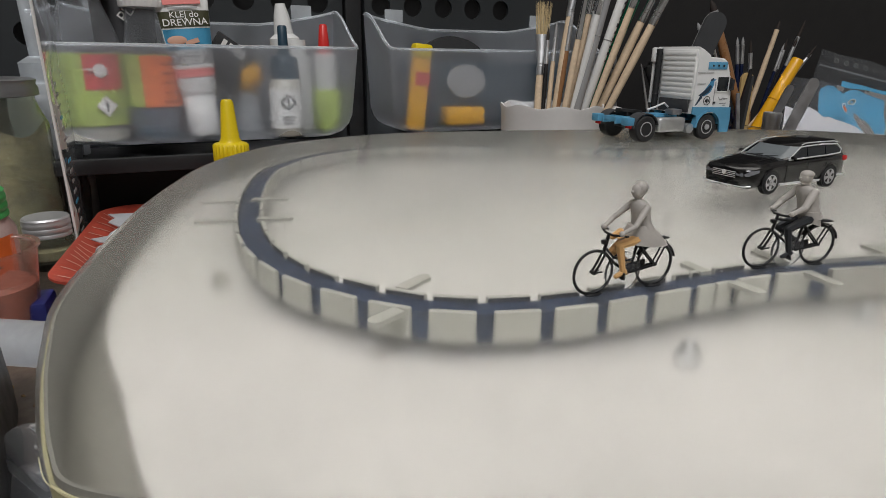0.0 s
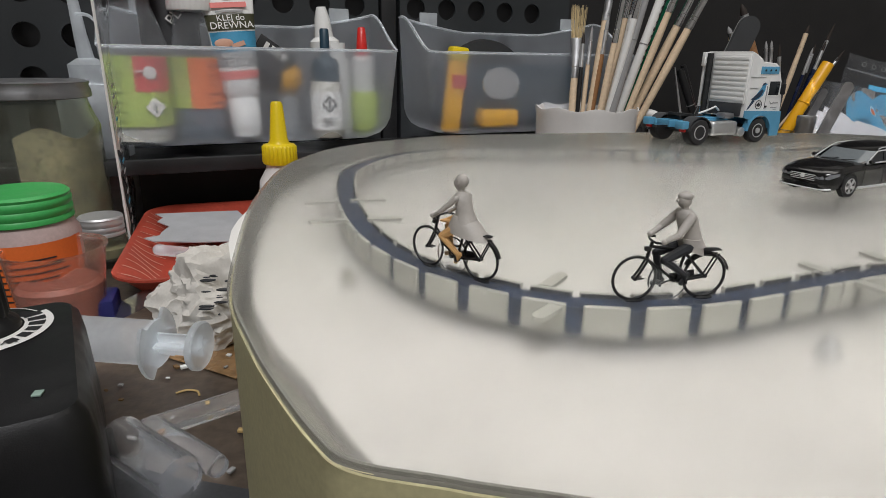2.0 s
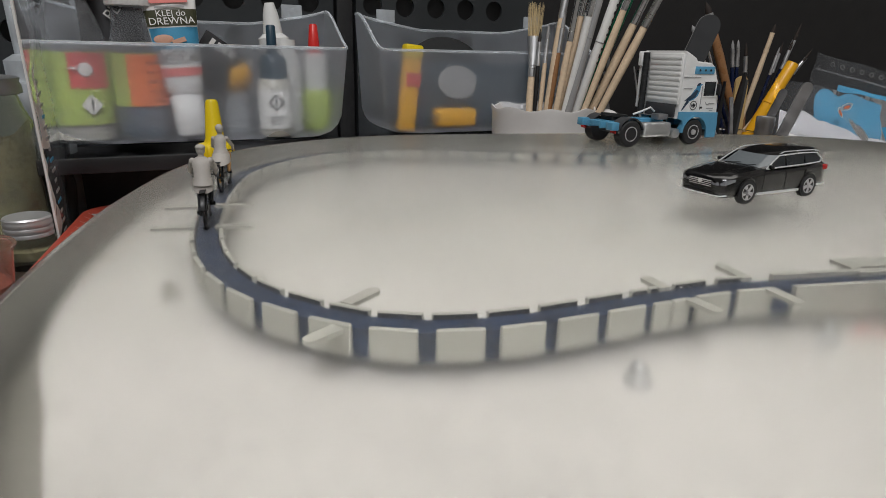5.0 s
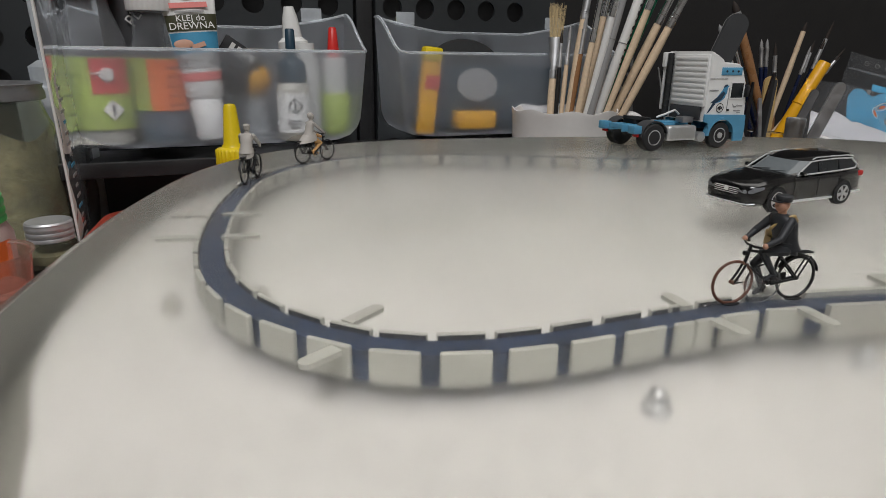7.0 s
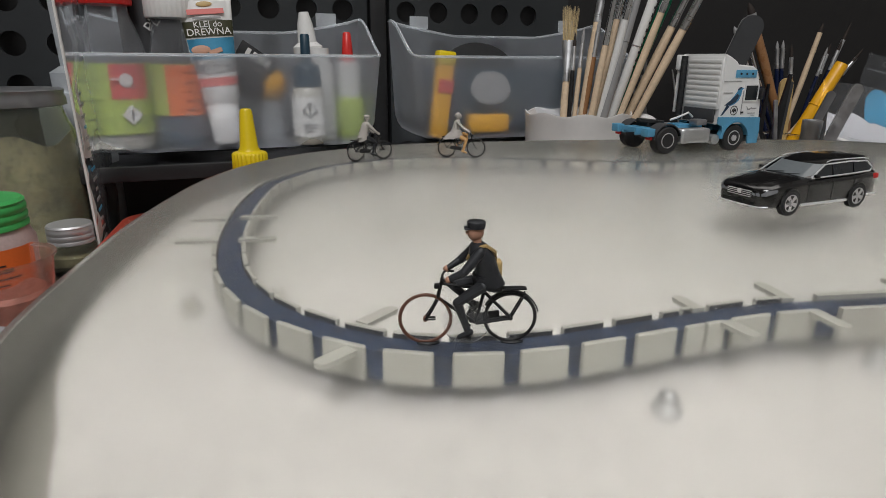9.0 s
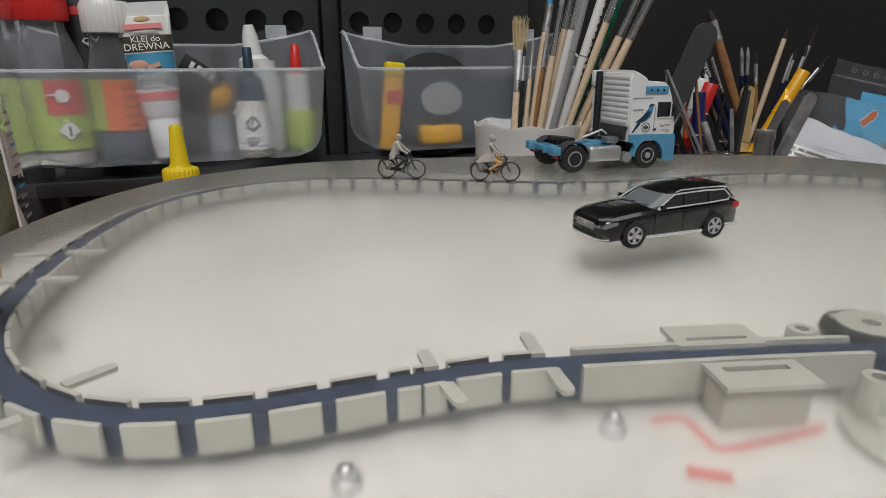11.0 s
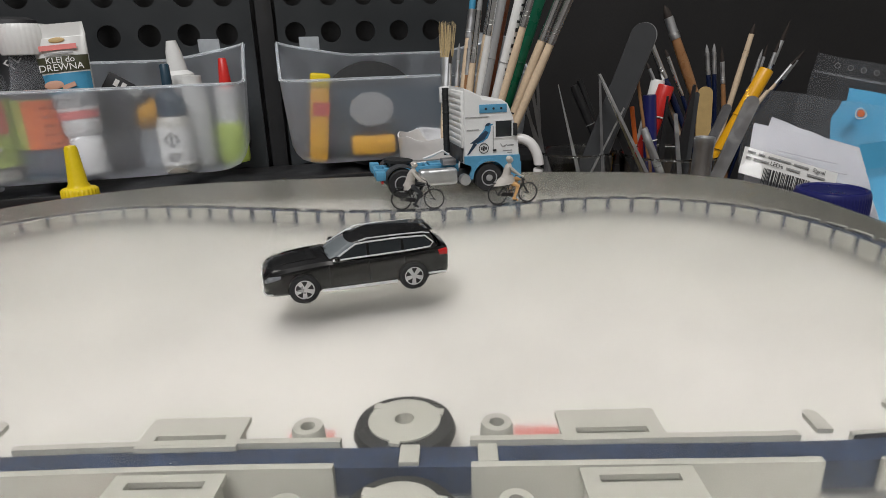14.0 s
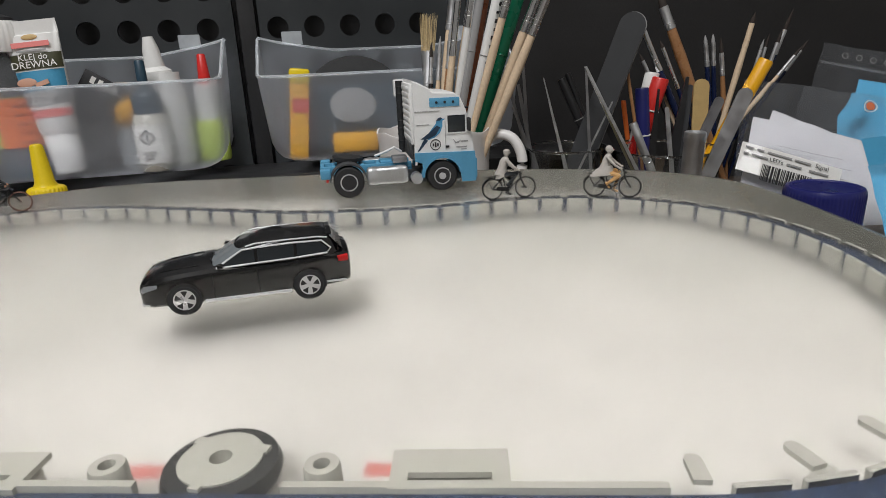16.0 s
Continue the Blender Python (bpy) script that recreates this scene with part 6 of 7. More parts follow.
    blade("knife", (0.2351, 0.5120, -0.0700), (0.2383, 0.5120, 0.0231), 0.0084, 0.0011, 0.0030, BLACK_PL, "black pointed modelling blade", "knife", False)
    blade("knife", (0.2555, 0.5080, -0.0696), (0.2438, 0.5080, 0.0112), 0.0034, 0.0027, 0.0020, STEEL, "narrow steel modelling blade", "knife", True)
    blade("scissors", (0.2479, 0.5200, -0.0700), (0.2577, 0.5200, 0.0303), 0.0132, 0.0019, 0.0030, BLACK_METAL, "dark steel scissor blade", "scissors", False)
    blade("scissors", (0.2566, 0.5230, -0.0458), (0.2605, 0.5230, 0.0248), 0.0055, 0.0035, 0.0024, CHASSIS, "second dark scissor blade", "scissors", True)
    brush((0.3095, 0.5850, -0.0700), (0.2430, 0.5850, 0.0887), 0.0042, WOOD_DARK, STEEL, BRISTLE_D, "thick brown wooden brush with a long steel ferrule", 0.010)
    brush((0.2937, 0.5750, -0.0700), (0.2295, 0.5750, 0.0687), 0.0028, NAVY_PEN, CHROME, GREY_LAB, "navy brush with a bright ferrule", 0.006)
    brush((0.2855, 0.5800, -0.0700), (0.2333, 0.5800, 0.0626), 0.0022, WOOD, CHROME, BRISTLE, "pale brush with a bright ferrule", 0.006)
    brush((0.3001, 0.5800, -0.0700), (0.2455, 0.5800, 0.0550), 0.0020, NAVY_PEN, CHROME, BRISTLE_D, "thin navy brush with a bright tip", 0.006)
    brush((0.2869, 0.5700, -0.0700), (0.2300, 0.5700, 0.0461), 0.0017, BLACK_PL, STEEL, BRISTLE_D, "thin black brush among the markers", 0.006)
    blade("modelling_tool", (0.2777, 0.5600, -0.0549), (0.2746, 0.5600, 0.0264), 0.0114, 0.0110, 0.0030, TAN_P, "beige flat modelling stick", "modelling tool", True)
    brush((0.3029, 0.6100, -0.0700), (0.2837, 0.6100, 0.0579), 0.0021, NAVY_PEN, STEEL, GREY_LAB, "navy flat brush standing upright", 0.007)
    brush((0.3040, 0.6120, -0.0700), (0.2900, 0.6120, 0.0585), 0.0021, NAVY_PEN, STEEL, GREY_LAB, "navy flat brush with a long ferrule", 0.007)
    brush((0.3118, 0.6050, -0.0700), (0.2947, 0.6050, 0.0556), 0.0021, WOOD_DARK, STEEL, BRISTLE_D, "brown handled brush with dark hair", 0.012)
    brush((0.2893, 0.6000, -0.0700), (0.3168, 0.6000, 0.0727), 0.0025, WOOD, WOOD, BRISTLE_D, "pale wooden brush leaning to the side", 0.008)
    brush((0.3016, 0.6020, -0.0700), (0.3257, 0.6020, 0.0526), 0.0016, NAVY_PEN, STEEL, GREY_LAB, "thin navy brush behind the yellow marker", 0.008)
    brush((0.3061, 0.6100, -0.0700), (0.3466, 0.6100, 0.0745), 0.0021, NAVY_PEN, STEEL, BRISTLE_D, "navy brush with long dark hair", 0.016)
    brush((0.3107, 0.6050, -0.0595), (0.3390, 0.6050, 0.0595), 0.0019, NAVY_PEN, STEEL, BRISTLE_D, "navy lacquered paint brush in the glass", 0.010)
    brush((0.3096, 0.6070, -0.0605), (0.3307, 0.6070, 0.0566), 0.0016, BLACK_PL, STEEL, BRISTLE_D, "black brush behind the marker", 0.010)
    brush((0.2850, 0.6000, -0.0526), (0.3538, 0.6000, 0.0472), 0.0016, WOOD, STEEL, BRISTLE_D, "thin wooden brush leaning far out", 0.009)
    brush((0.2870, 0.6060, -0.0673), (0.3592, 0.6060, 0.0511), 0.0016, NAVY_PEN, STEEL, BRISTLE_D, "thin navy brush leaning far out", 0.009)
    rod("yellow_marker", (0.2771, 0.5600, -0.0537), (0.3178, 0.5600, 0.0385), 0.0053, ORANGE_Y, "orange-yellow plastic marker leaning in the glass", "marker")
    blade("steel_spatula", (0.2535, 0.4740, -0.0700), (0.2853, 0.4740, 0.0248), 0.0084, 0.0091, 0.0014, STEEL, "round-ended bright steel spatula blade", "spatula", True)
    blade("steel_spatula", (0.2499, 0.4820, -0.0431), (0.2721, 0.4820, 0.0192), 0.0061, 0.0061, 0.0014, DARK_STEEL, "narrow round-ended steel spatula", "spatula", True)
    blade("nail_file_edge", (0.1727, 0.5155, -0.0700), (0.2222, 0.5155, 0.0735), 0.0181, 0.0181, 0.0016, GREY_LAB, "pale foam core of the nail file", "nail file", True)
    b = bmesh.new()
    lathe(b, [(0.0064, 0.0), (0.0064, 0.072), (0.0068, 0.0725), (0.0068, 0.0785), (0.0060, 0.0790), (0.0056, 0.0760), (0.0004, 0.0755)], 28)
    mesh_thing("metal_tube", b, STEEL, "steel tube standing beside the glass", "tube", "tools in the glasses", m=pose(0.2560, 0.4740, DESK_Z, 0, 1, 0))
    t = thing("plastic_jar", pose(0.3050, 0.3920, -0.0395), "milky plastic jar with a dark blue screw lid", "jar")
    b = bmesh.new()
    ribbed(b, [(0.0180, 0.0, 1), (0.0180, 0.0180, 1), (0.0180, 0.0195, 0), (0.0172, 0.0212, 0), (0.0158, 0.0216, 0), (0.0150, 0.0208, 0), (0.0004, 0.0206, 0)], 60, 0.0003)
    part("lid", b, BLUE_C, t)
    b = bmesh.new()
    lathe(b, [(0.0160, -0.0400), (0.0170, -0.0390), (0.0170, -0.001), (0.0165, 0.0)], 40)
    part("jar", b, MILKY, t)


def wavy_sheet(w, h, nx, ny, amp, seed, th=0.0):
    """A sheet in x and z with gentle creases; grows from its lower left corner."""
    b = bmesh.new()
    rows = []
    for j in range(ny + 1):
        row = []
        for i in range(nx + 1):
            x, z = w * i / nx, h * j / ny
            row.append((x, amp * noise.noise((x * 45 + seed, z * 45, seed * 1.7)), z))
        rows.append(row)
    ring_faces(b, rows, False, False)
    return b


def bags():
    t = thing("plastic_bag", pose(0.2960, 0.5230, -0.0680, -22, 10, 8), "clear zip bag with white papers and a barcode label", "plastic bag")
    b = wavy_sheet(0.130, 0.100, 30, 22, 0.0050, 3)
    ob = part("bag_film", b, BAG, t, "clear crinkled film", m=pose(-0.004, -0.0060, 0), smooth=60)
    ob.visible_shadow = False
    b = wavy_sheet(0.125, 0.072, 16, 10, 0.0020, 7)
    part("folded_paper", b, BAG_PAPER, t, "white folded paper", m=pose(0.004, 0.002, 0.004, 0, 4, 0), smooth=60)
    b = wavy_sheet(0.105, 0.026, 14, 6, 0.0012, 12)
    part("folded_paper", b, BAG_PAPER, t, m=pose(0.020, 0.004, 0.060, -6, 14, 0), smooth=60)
    for k in range(7):
        b = bmesh.new()
        for q in range(9):
            box(b, 0.0055 * q, 0, 0.0, 0.0042, 0.0003, 0.0005)
        part("print_line", b, GREY_LAB, t, m=pose(0.030 + 0.004 * (k % 3), -0.0012, 0.010 + 0.0075 * k, 0, 4, 0))
    b = wavy_sheet(0.074, 0.0210, 10, 4, 0.0006, 5)
    part("barcode_label", b, PAPER, t, "white barcode label", m=pose(-0.004, -0.0075, 0.032, 0, 8, 0), smooth=60)
    rnd = random.Random(4)
    x = 0.0
    while x < 0.036:
        w = rnd.choice((0.0004, 0.0007, 0.0011))
        b = bmesh.new()
        box(b, x, 0, 0, w, 0.0003, 0.0120)
        part("code_bar", b, INK, t, m=pose(0.014, -0.0088, 0.0320, 0, 8, 0))
        x += w + rnd.choice((0.0004, 0.0007))
    for z, text, x, bars in ((0.0492, "Signal", 0.0570, ((0.004, 0.006), (0.012, 0.005), (0.026, 0.018), (0.043, 0.012))), (0.0446, "LED's", 0.0240, ((0.002, 0.004), (0.012, 0.012), (0.037, 0.011), (0.055, 0.014)))):
        part("word", letters(text, 0.0044), INK, t, m=pose(x, -0.0088, z - 0.0080 * x / 0.057, 90, 8, 0))
        for bx, bw in bars:
            b = bmesh.new()
            box(b, 0, 0, 0, bw, 0.0003, 0.0012)
            part("print_bar", b, GREY_LAB, t, m=pose(bx, -0.0088, z - 0.0080 * bx / 0.057, 0, 8, 0))
    # second bag behind with a light blue packet
    t = thing("plastic_bag", pose(0.3570, 0.6000, -0.0580, -14, 12, 4), "clear zip bag with a light blue packet inside", "plastic bag")
    b = wavy_sheet(0.150, 0.112, 30, 22, 0.0040, 9)
    ob = part("bag_film", b, BAG, t, smooth=60)
    ob.visible_shadow = False
    b = bmesh.new()
    box(b, 0.075, -0.0030, 0.0960, 0.150, 0.0016, 0.0020, 0.0006)
    part("zip_strip", b, CLEAR_PLASTIC, t)
    b = bmesh.new()
    for q in range(6):
        torus(b, (0.018 + 0.011 * q, -0.002, 0.104), 0.0022, 0.0003, "Y", 14, 5)
    part("punch_marks", b, GREY_LAB, t)
    b = wavy_sheet(0.076, 0.062, 12, 8, 0.0012, 15)
    part("blue_packet", b, SKY_LAB, t, "light blue printed packet", m=pose(0.0400, 0.010, 0.030), smooth=60)
    b = bmesh.new()
    ball(b, (0, 0, 0), 0.0038, n=16, squash=(1, 0.06, 1))
    part("packet_print", b, ORANGE_LAB, t, m=pose(0.0500, -0.0060, 0.0690))
    b = bmesh.new()
    torus(b, (0.0500, -0.0058, 0.0690), 0.0052, 0.0005, "Y", 20, 5)
    part("packet_ring", b, PAPER, t)
    # cyan packet lying lower beside the lid
    t = thing("blue_packet", pose(0.3720, 0.4500, -0.0780, -30, -6, 10), "light blue packet lying beside the jar lid", "packet")
    b = wavy_sheet(0.070, 0.080, 12, 12, 0.0030, 21)
    part("packet_film", b, SKY_LAB, t, smooth=60)
    b = wavy_sheet(0.074, 0.060, 16, 12, 0.0040, 23)
    ob = part("bag_film", b, BAG, t, m=pose(-0.006, -0.008, 0), smooth=60)
    ob.visible_shadow = False


tools()
bags()


# ---- the left-hand side of the bench ----
def yellow_bottle():
    t = thing("glue_bottle", pose(-0.1275, 0.3620, DESK_Z), "glue bottle with a yellow pointed screw cap on the bench", "bottle")
    b = bmesh.new()
    lathe(b, [(0.0130, 0.0), (0.0138, 0.002), (0.0138, 0.036), (0.0130, 0.044), (0.0085, 0.052), (0.0082, 0.056)], 30)
    part("bottle_body", b, WHITE_C, t, "white bottle body")
    label_band(t, 0.0140, 0.006, 0.038, -180, 0, ORANGE_Y)
    b = bmesh.new()
    ribbed(b, [(0.0098, 0.0545, 0), (0.0100, 0.0560, 1), (0.0098, 0.0650, 1), (0.0094, 0.0660, 0), (0.0066, 0.0668, 0), (0.0054, 0.0690, 0), (0.0036, 0.0900, 0), (0.0028, 0.0915, 0), (0.0010, 0.0918, 0)], 26, 0.0006)
    part("cap", b, YELLOW, t, "yellow pointed cap")


def screw_jar(x, y, r, h, label, glass, lid_mat, fill, fill_h, lid_h=0.010, name="glass_jar", rings=3):
    t = thing(name, pose(x, y, DESK_Z), label, "jar", "jars on the bench")
    b = bmesh.new()
    lathe(b, [(0.0005, 0.0), (r * 0.92, 0.0), (r, 0.004), (r, h * 0.80), (r * 0.90, h * 0.90), (r * 0.84, h - 0.001), (r * 0.80, h - 0.001), (r * 0.86, h * 0.88), (r * 0.95, h * 0.79), (r * 0.95, 0.005), (0.0005, 0.004)], 40, caps=False)
    ob = part("jar_body", b, glass, t)
    ob.visible_shadow = False
    b = bmesh.new()
    prof = [(r * 0.88, h - lid_h * 0.3)]
    for k in range(rings):
        z = h - lid_h * 0.3 + lid_h * k / rings
        prof += [(r * 0.93, z + 0.0005), (r * 0.93, z + lid_h / rings * 0.5), (r * 0.90, z + lid_h / rings * 0.75)]
    prof += [(r * 0.92, h + lid_h * 0.72), (r * 0.86, h + lid_h * 0.82), (0.0006, h + lid_h * 0.78)]
    lathe(b, prof, 44)
    part("lid", b, lid_mat, t)
    if fill:
        b = bmesh.new()
        lathe(b, [(r * 0.93, 0.006), (r * 0.935, fill_h * 0.9), (r * 0.80, fill_h), (0.0008, fill_h * 0.97)], 36)
        part("contents", b, fill, t)
    return t


def left_side():
    yellow_bottle()
    screw_jar(-0.2690, 0.3530, 0.0340, 0.0950, "old glass jar with a metal lid and brown residue", OLD_GLASS, DARK_STEEL, BROWN_LIQ, 0.030, 0.009, rings=1)
    b = bmesh.new()
    rows = []
    for z in np.linspace(0.006, 0.074, 14):
        rows.append([(-0.2690 + 0.0318 * math.cos(q), 0.3530 + 0.0318 * math.sin(q), DESK_Z + z * (1 + 0.05 * math.sin(5 * q))) for q in np.linspace(-1.35, 1.1, 26)])
    ring_faces(b, rows, False, False)
    mesh_thing("jar_residue", b, RESIDUE, "dried olive brown residue streaked inside the old jar", "residue", smooth=60)
    t = screw_jar(-0.2200, 0.2600, 0.0225, 0.0480, "jar with bright green screw lid and orange label", PINK_WHITE, GREEN_LID, None, 0.040, 0.012, "paint_jar")
    label_band(t, 0.0229, 0.004, 0.0375, -190, 10, ORANGE_LAB)
    for k in range(9):
        label_band(t, 0.0231, 0.006 + 0.0030 * k, 0.0068 + 0.0030 * k, -95, -15 - 7 * (k % 3), INK, "print_line")
    screw_jar(-0.2230, 0.3250, 0.0130, 0.0210, "small glass jar with a shiny metal screw lid", OLD_GLASS, ALUMINIUM, BROWN_LIQ, 0.012, 0.010, rings=3)
    t = thing("plastic_cup", pose(-0.1960, 0.2420, DESK_Z), "clear plastic cup stained with reddish brown paint", "cup")
    b = bmesh.new()
    lathe(b, [(0.0005, 0.0), (0.0160, 0.0), (0.0200, 0.036), (0.0212, 0.0365), (0.0212, 0.0375), (0.0194, 0.0370), (0.0154, 0.0012), (0.0005, 0.0012)], 40, caps=False)
    ob = part("cup_wall", b, PINK_CLEAR, t)
    ob.visible_shadow = False
    b = bmesh.new()
    lathe(b, [(0.0152, 0.0016), (0.0170, 0.020), (0.0150, 0.022), (0.0006, 0.018)], 32)
    part("dried_paint", b, surface("dried_red_brown_paint", (0.30, 0.11, 0.08), 0.5, 0, 0.5, 500, 110, 0.4), t, "dried red-brown paint")
    # squeeze bottle and the tall white-edged panel behind the jars
    t = thing("squeeze_bottle", pose(-0.2680, 0.4150, DESK_Z), "clear squeeze bottle with a bent spout", "bottle")
    b = bmesh.new()
    lathe(b, [(0.0200, 0.0), (0.0210, 0.003), (0.0210, 0.085), (0.0150, 0.095), (0.0100, 0.098)], 32)
    part("bottle_body", b, MILKY, t)
    b = bmesh.new()
    lathe(b, [(0.0120, 0.097), (0.0122, 0.110), (0.0060, 0.114)], 26)
    sweep(b, [(0, 0, 0.112), (-0.002, 0, 0.130), (-0.004, 0, 0.160)], [0.0050, 0.0040, 0.0030], 14)
    part("spout", b, MILKY, t)
    b = bmesh.new()
    sweep(b, [tuple(p) for p in spline([(-0.002, -0.002, 0.142), (0.009, -0.004, 0.140), (0.017, -0.004, 0.128), (0.014, -0.004, 0.112), (0.009, -0.003, 0.105)], False, 6)], 0.0011, 8)
    part("strap", b, MILKY, t)
    t = thing("plastic_sleeve", pose(-0.2120, 0.3330, DESK_Z, 0, -3.5, 114), "clear plastic sleeve with a white paper edge standing upright", "plastic sleeve")
    b = wavy_sheet(0.090, 0.160, 8, 14, 0.0025, 31)
    ob = part("sleeve_film", b, BAG, t, smooth=60)
    ob.visible_shadow = False
    b = bmesh.new()
    rows = [[(-0.0012, -0.0006, z), (0.0012, -0.0006, z), (0.0012, 0.0006, z), (-0.0012, 0.0006, z)] for z in np.linspace(0, 0.165, 12)]
    ring_faces(b, rows)
    part("paper_edge", b, PAPER, t, "white paper edge")
    b = wavy_sheet(0.020, 0.110, 5, 12, 0.0015, 33)
    part("printed_strip", b, PAPER, t, m=pose(0.0012, -0.0004, 0), smooth=60)
    for k in range(16):
        b = bmesh.new()
        box(b, 0, 0, 0, 0.010 - 0.004 * (k % 3 == 0), 0.0004, 0.0016)
        part("print_line", b, GREY_LAB if k % 4 else SKY_LAB, t, m=pose(0.010, -0.0022, 0.010 + 0.006 * k))


def tray():
    t = thing("tray", pose(-0.1530, 0.3400, DESK_Z, 0, 0, 18.6), "coral red tray with curved pale lines holding clutter", "tray")
    w, d, r = 0.105, 0.150, 0.018

    def plan(k, z):
        pts = []
        for cx, cy, s in ((w / 2 - r, d / 2 - r, 0), (-w / 2 + r, d / 2 - r, 90), (-w / 2 + r, -d / 2 + r, 180), (w / 2 - r, -d / 2 + r, 270)):
            pts += [(cx + (r + k) * math.cos(radians(s + a)) , cy + (r + k) * math.sin(radians(s + a)), z) for a in range(0, 91, 10)]
        return pts
    b = bmesh.new()
    ring_faces(b, [plan(-0.018, 0.0005), plan(-0.014, 0.0012), plan(0.001, 0.0155), plan(0.003, 0.0160), plan(0.003, 0.0172), plan(0.000, 0.0170), plan(-0.015, 0.0034), plan(-0.019, 0.0024)], True, True)
    part("tray_body", b, CORAL, t, smooth=40)
    for k in range(15):
        b = bmesh.new()
        rows = []
        for q in np.linspace(0, 1, 14):
            y = -d / 2 + 0.012 + k * 0.0088 + 0.006 * math.sin(q * 2.4 + 0.6 * k) + 0.006 * q
            x = -w / 2 + 0.0004 + 0.0142 * q
            z = 0.0170 - 0.0136 * (0.0004 + 0.0142 * q) / 0.015 + 0.0005
            rows.append([(x, y, z), (x, y + 0.0008, z)])
        ring_faces(b, rows, False, False)
        part("pale_line", b, TRAY_LINE, t)
    for k in range(6):
        b = bmesh.new()
        rows = []
        for q in np.linspace(0, 1, 16):
            x = -w / 2 + 0.020 + q * 0.065
            y = d / 2 - 0.022 - 0.006 * k - 0.012 * math.sin(q * 3.0 + 0.5 * k)
            rows.append([(x, y, 0.0030), (x, y + 0.0010, 0.0030)])
        ring_faces(b, rows, False, False)
        part("pale_line", b, TRAY_LINE, t)
    b = bmesh.new()
    rnd = random.Random(8)
    rim = [(-0.024, -0.027), (-0.029, -0.020), (-0.021, -0.014), (-0.024, -0.008), (-0.019, 0.002), (-0.026, 0.012), (-0.022, 0.019), (-0.027, 0.030), (0.024, 0.034), (0.030, 0.005), (0.028, -0.028), (0.000, -0.031)]
    rim = [(x + rnd.uniform(-0.002, 0.002), y + rnd.uniform(-0.002, 0.002)) for x, y in rim]
    prism(b, rim, 0, 0.0006)
    mesh_thing("abrasive_sheet", b, SANDPAPER, "torn grey abrasive sheet lying in the tray", "abrasive sheet", m=pose(-0.1770, 0.3530, DESK_Z + 0.0150, 3, 3, 20))
    b = bmesh.new()
    cyl(b, (-0.040, 0, 0), (0.030, 0, 0), 0.0030, n=20)
    ball(b, (-0.040, 0, 0), 0.0030, n=14)
    torus(b, (0, 0, 0), 0.0030, 0.0004, "Z", 20, 6)
    mesh_thing("plastic_tube", b, MILKY, "milky plastic tube lying in the tray", "tube", m=pose(-0.1390, 0.2890, DESK_Z + 0.0180, 0, 0, -12.6))
    # crumpled tissue
    b = bmesh.new()
    bmesh.ops.create_icosphere(b, subdivisions=5, radius=1.0)
    for v in b.verts:
        p = v.co.copy()
        n1 = noise.noise(p * 1.6 + Vector((3, 1, 7)))
        n2 = abs(noise.noise(Vector((p.x * 2.2, p.y * 2.2, p.z * 1.1)) + Vector((9, 2, 4)))) + 0.5 * abs(noise.noise(p * 4.2))
        n3 = abs(noise.noise(p * 8.0))
        k = 1.0 + 0.30 * n1 - 0.42 * n2 - 0.03 * n3
        v.co = Vector((p.x * 0.031 * k, p.y * 0.022 * k, max(p.z * 0.026 * k + 0.018, 0.0)))
    mesh_thing("crumpled_tissue", b, surface("paint_stained_tissue", (0.66, 0.63, 0.58), 0.85, 0, 0.10, 900, 60, 0.3), "crumpled white tissue smeared with dark paint", "tissue", m=pose(-0.1180, 0.2330, DESK_Z, 0, 0, 10), smooth=30)
    b = bmesh.new()
    rnd = random.Random(2)
    for k in range(44):
        ball(b, (rnd.uniform(-0.012, 0.014), rnd.uniform(-0.004, 0.003), rnd.uniform(-0.008, 0.010)), rnd.uniform(0.0004, 0.0017), n=8, squash=(2.4, 0.25, 0.5))
    mesh_thing("paint_smear", b, DARK_P, "dark green-black paint smears on the tissue", "paint smear", m=pose(-0.1080, 0.2170, DESK_Z + 0.0270, -35, 0, 10))


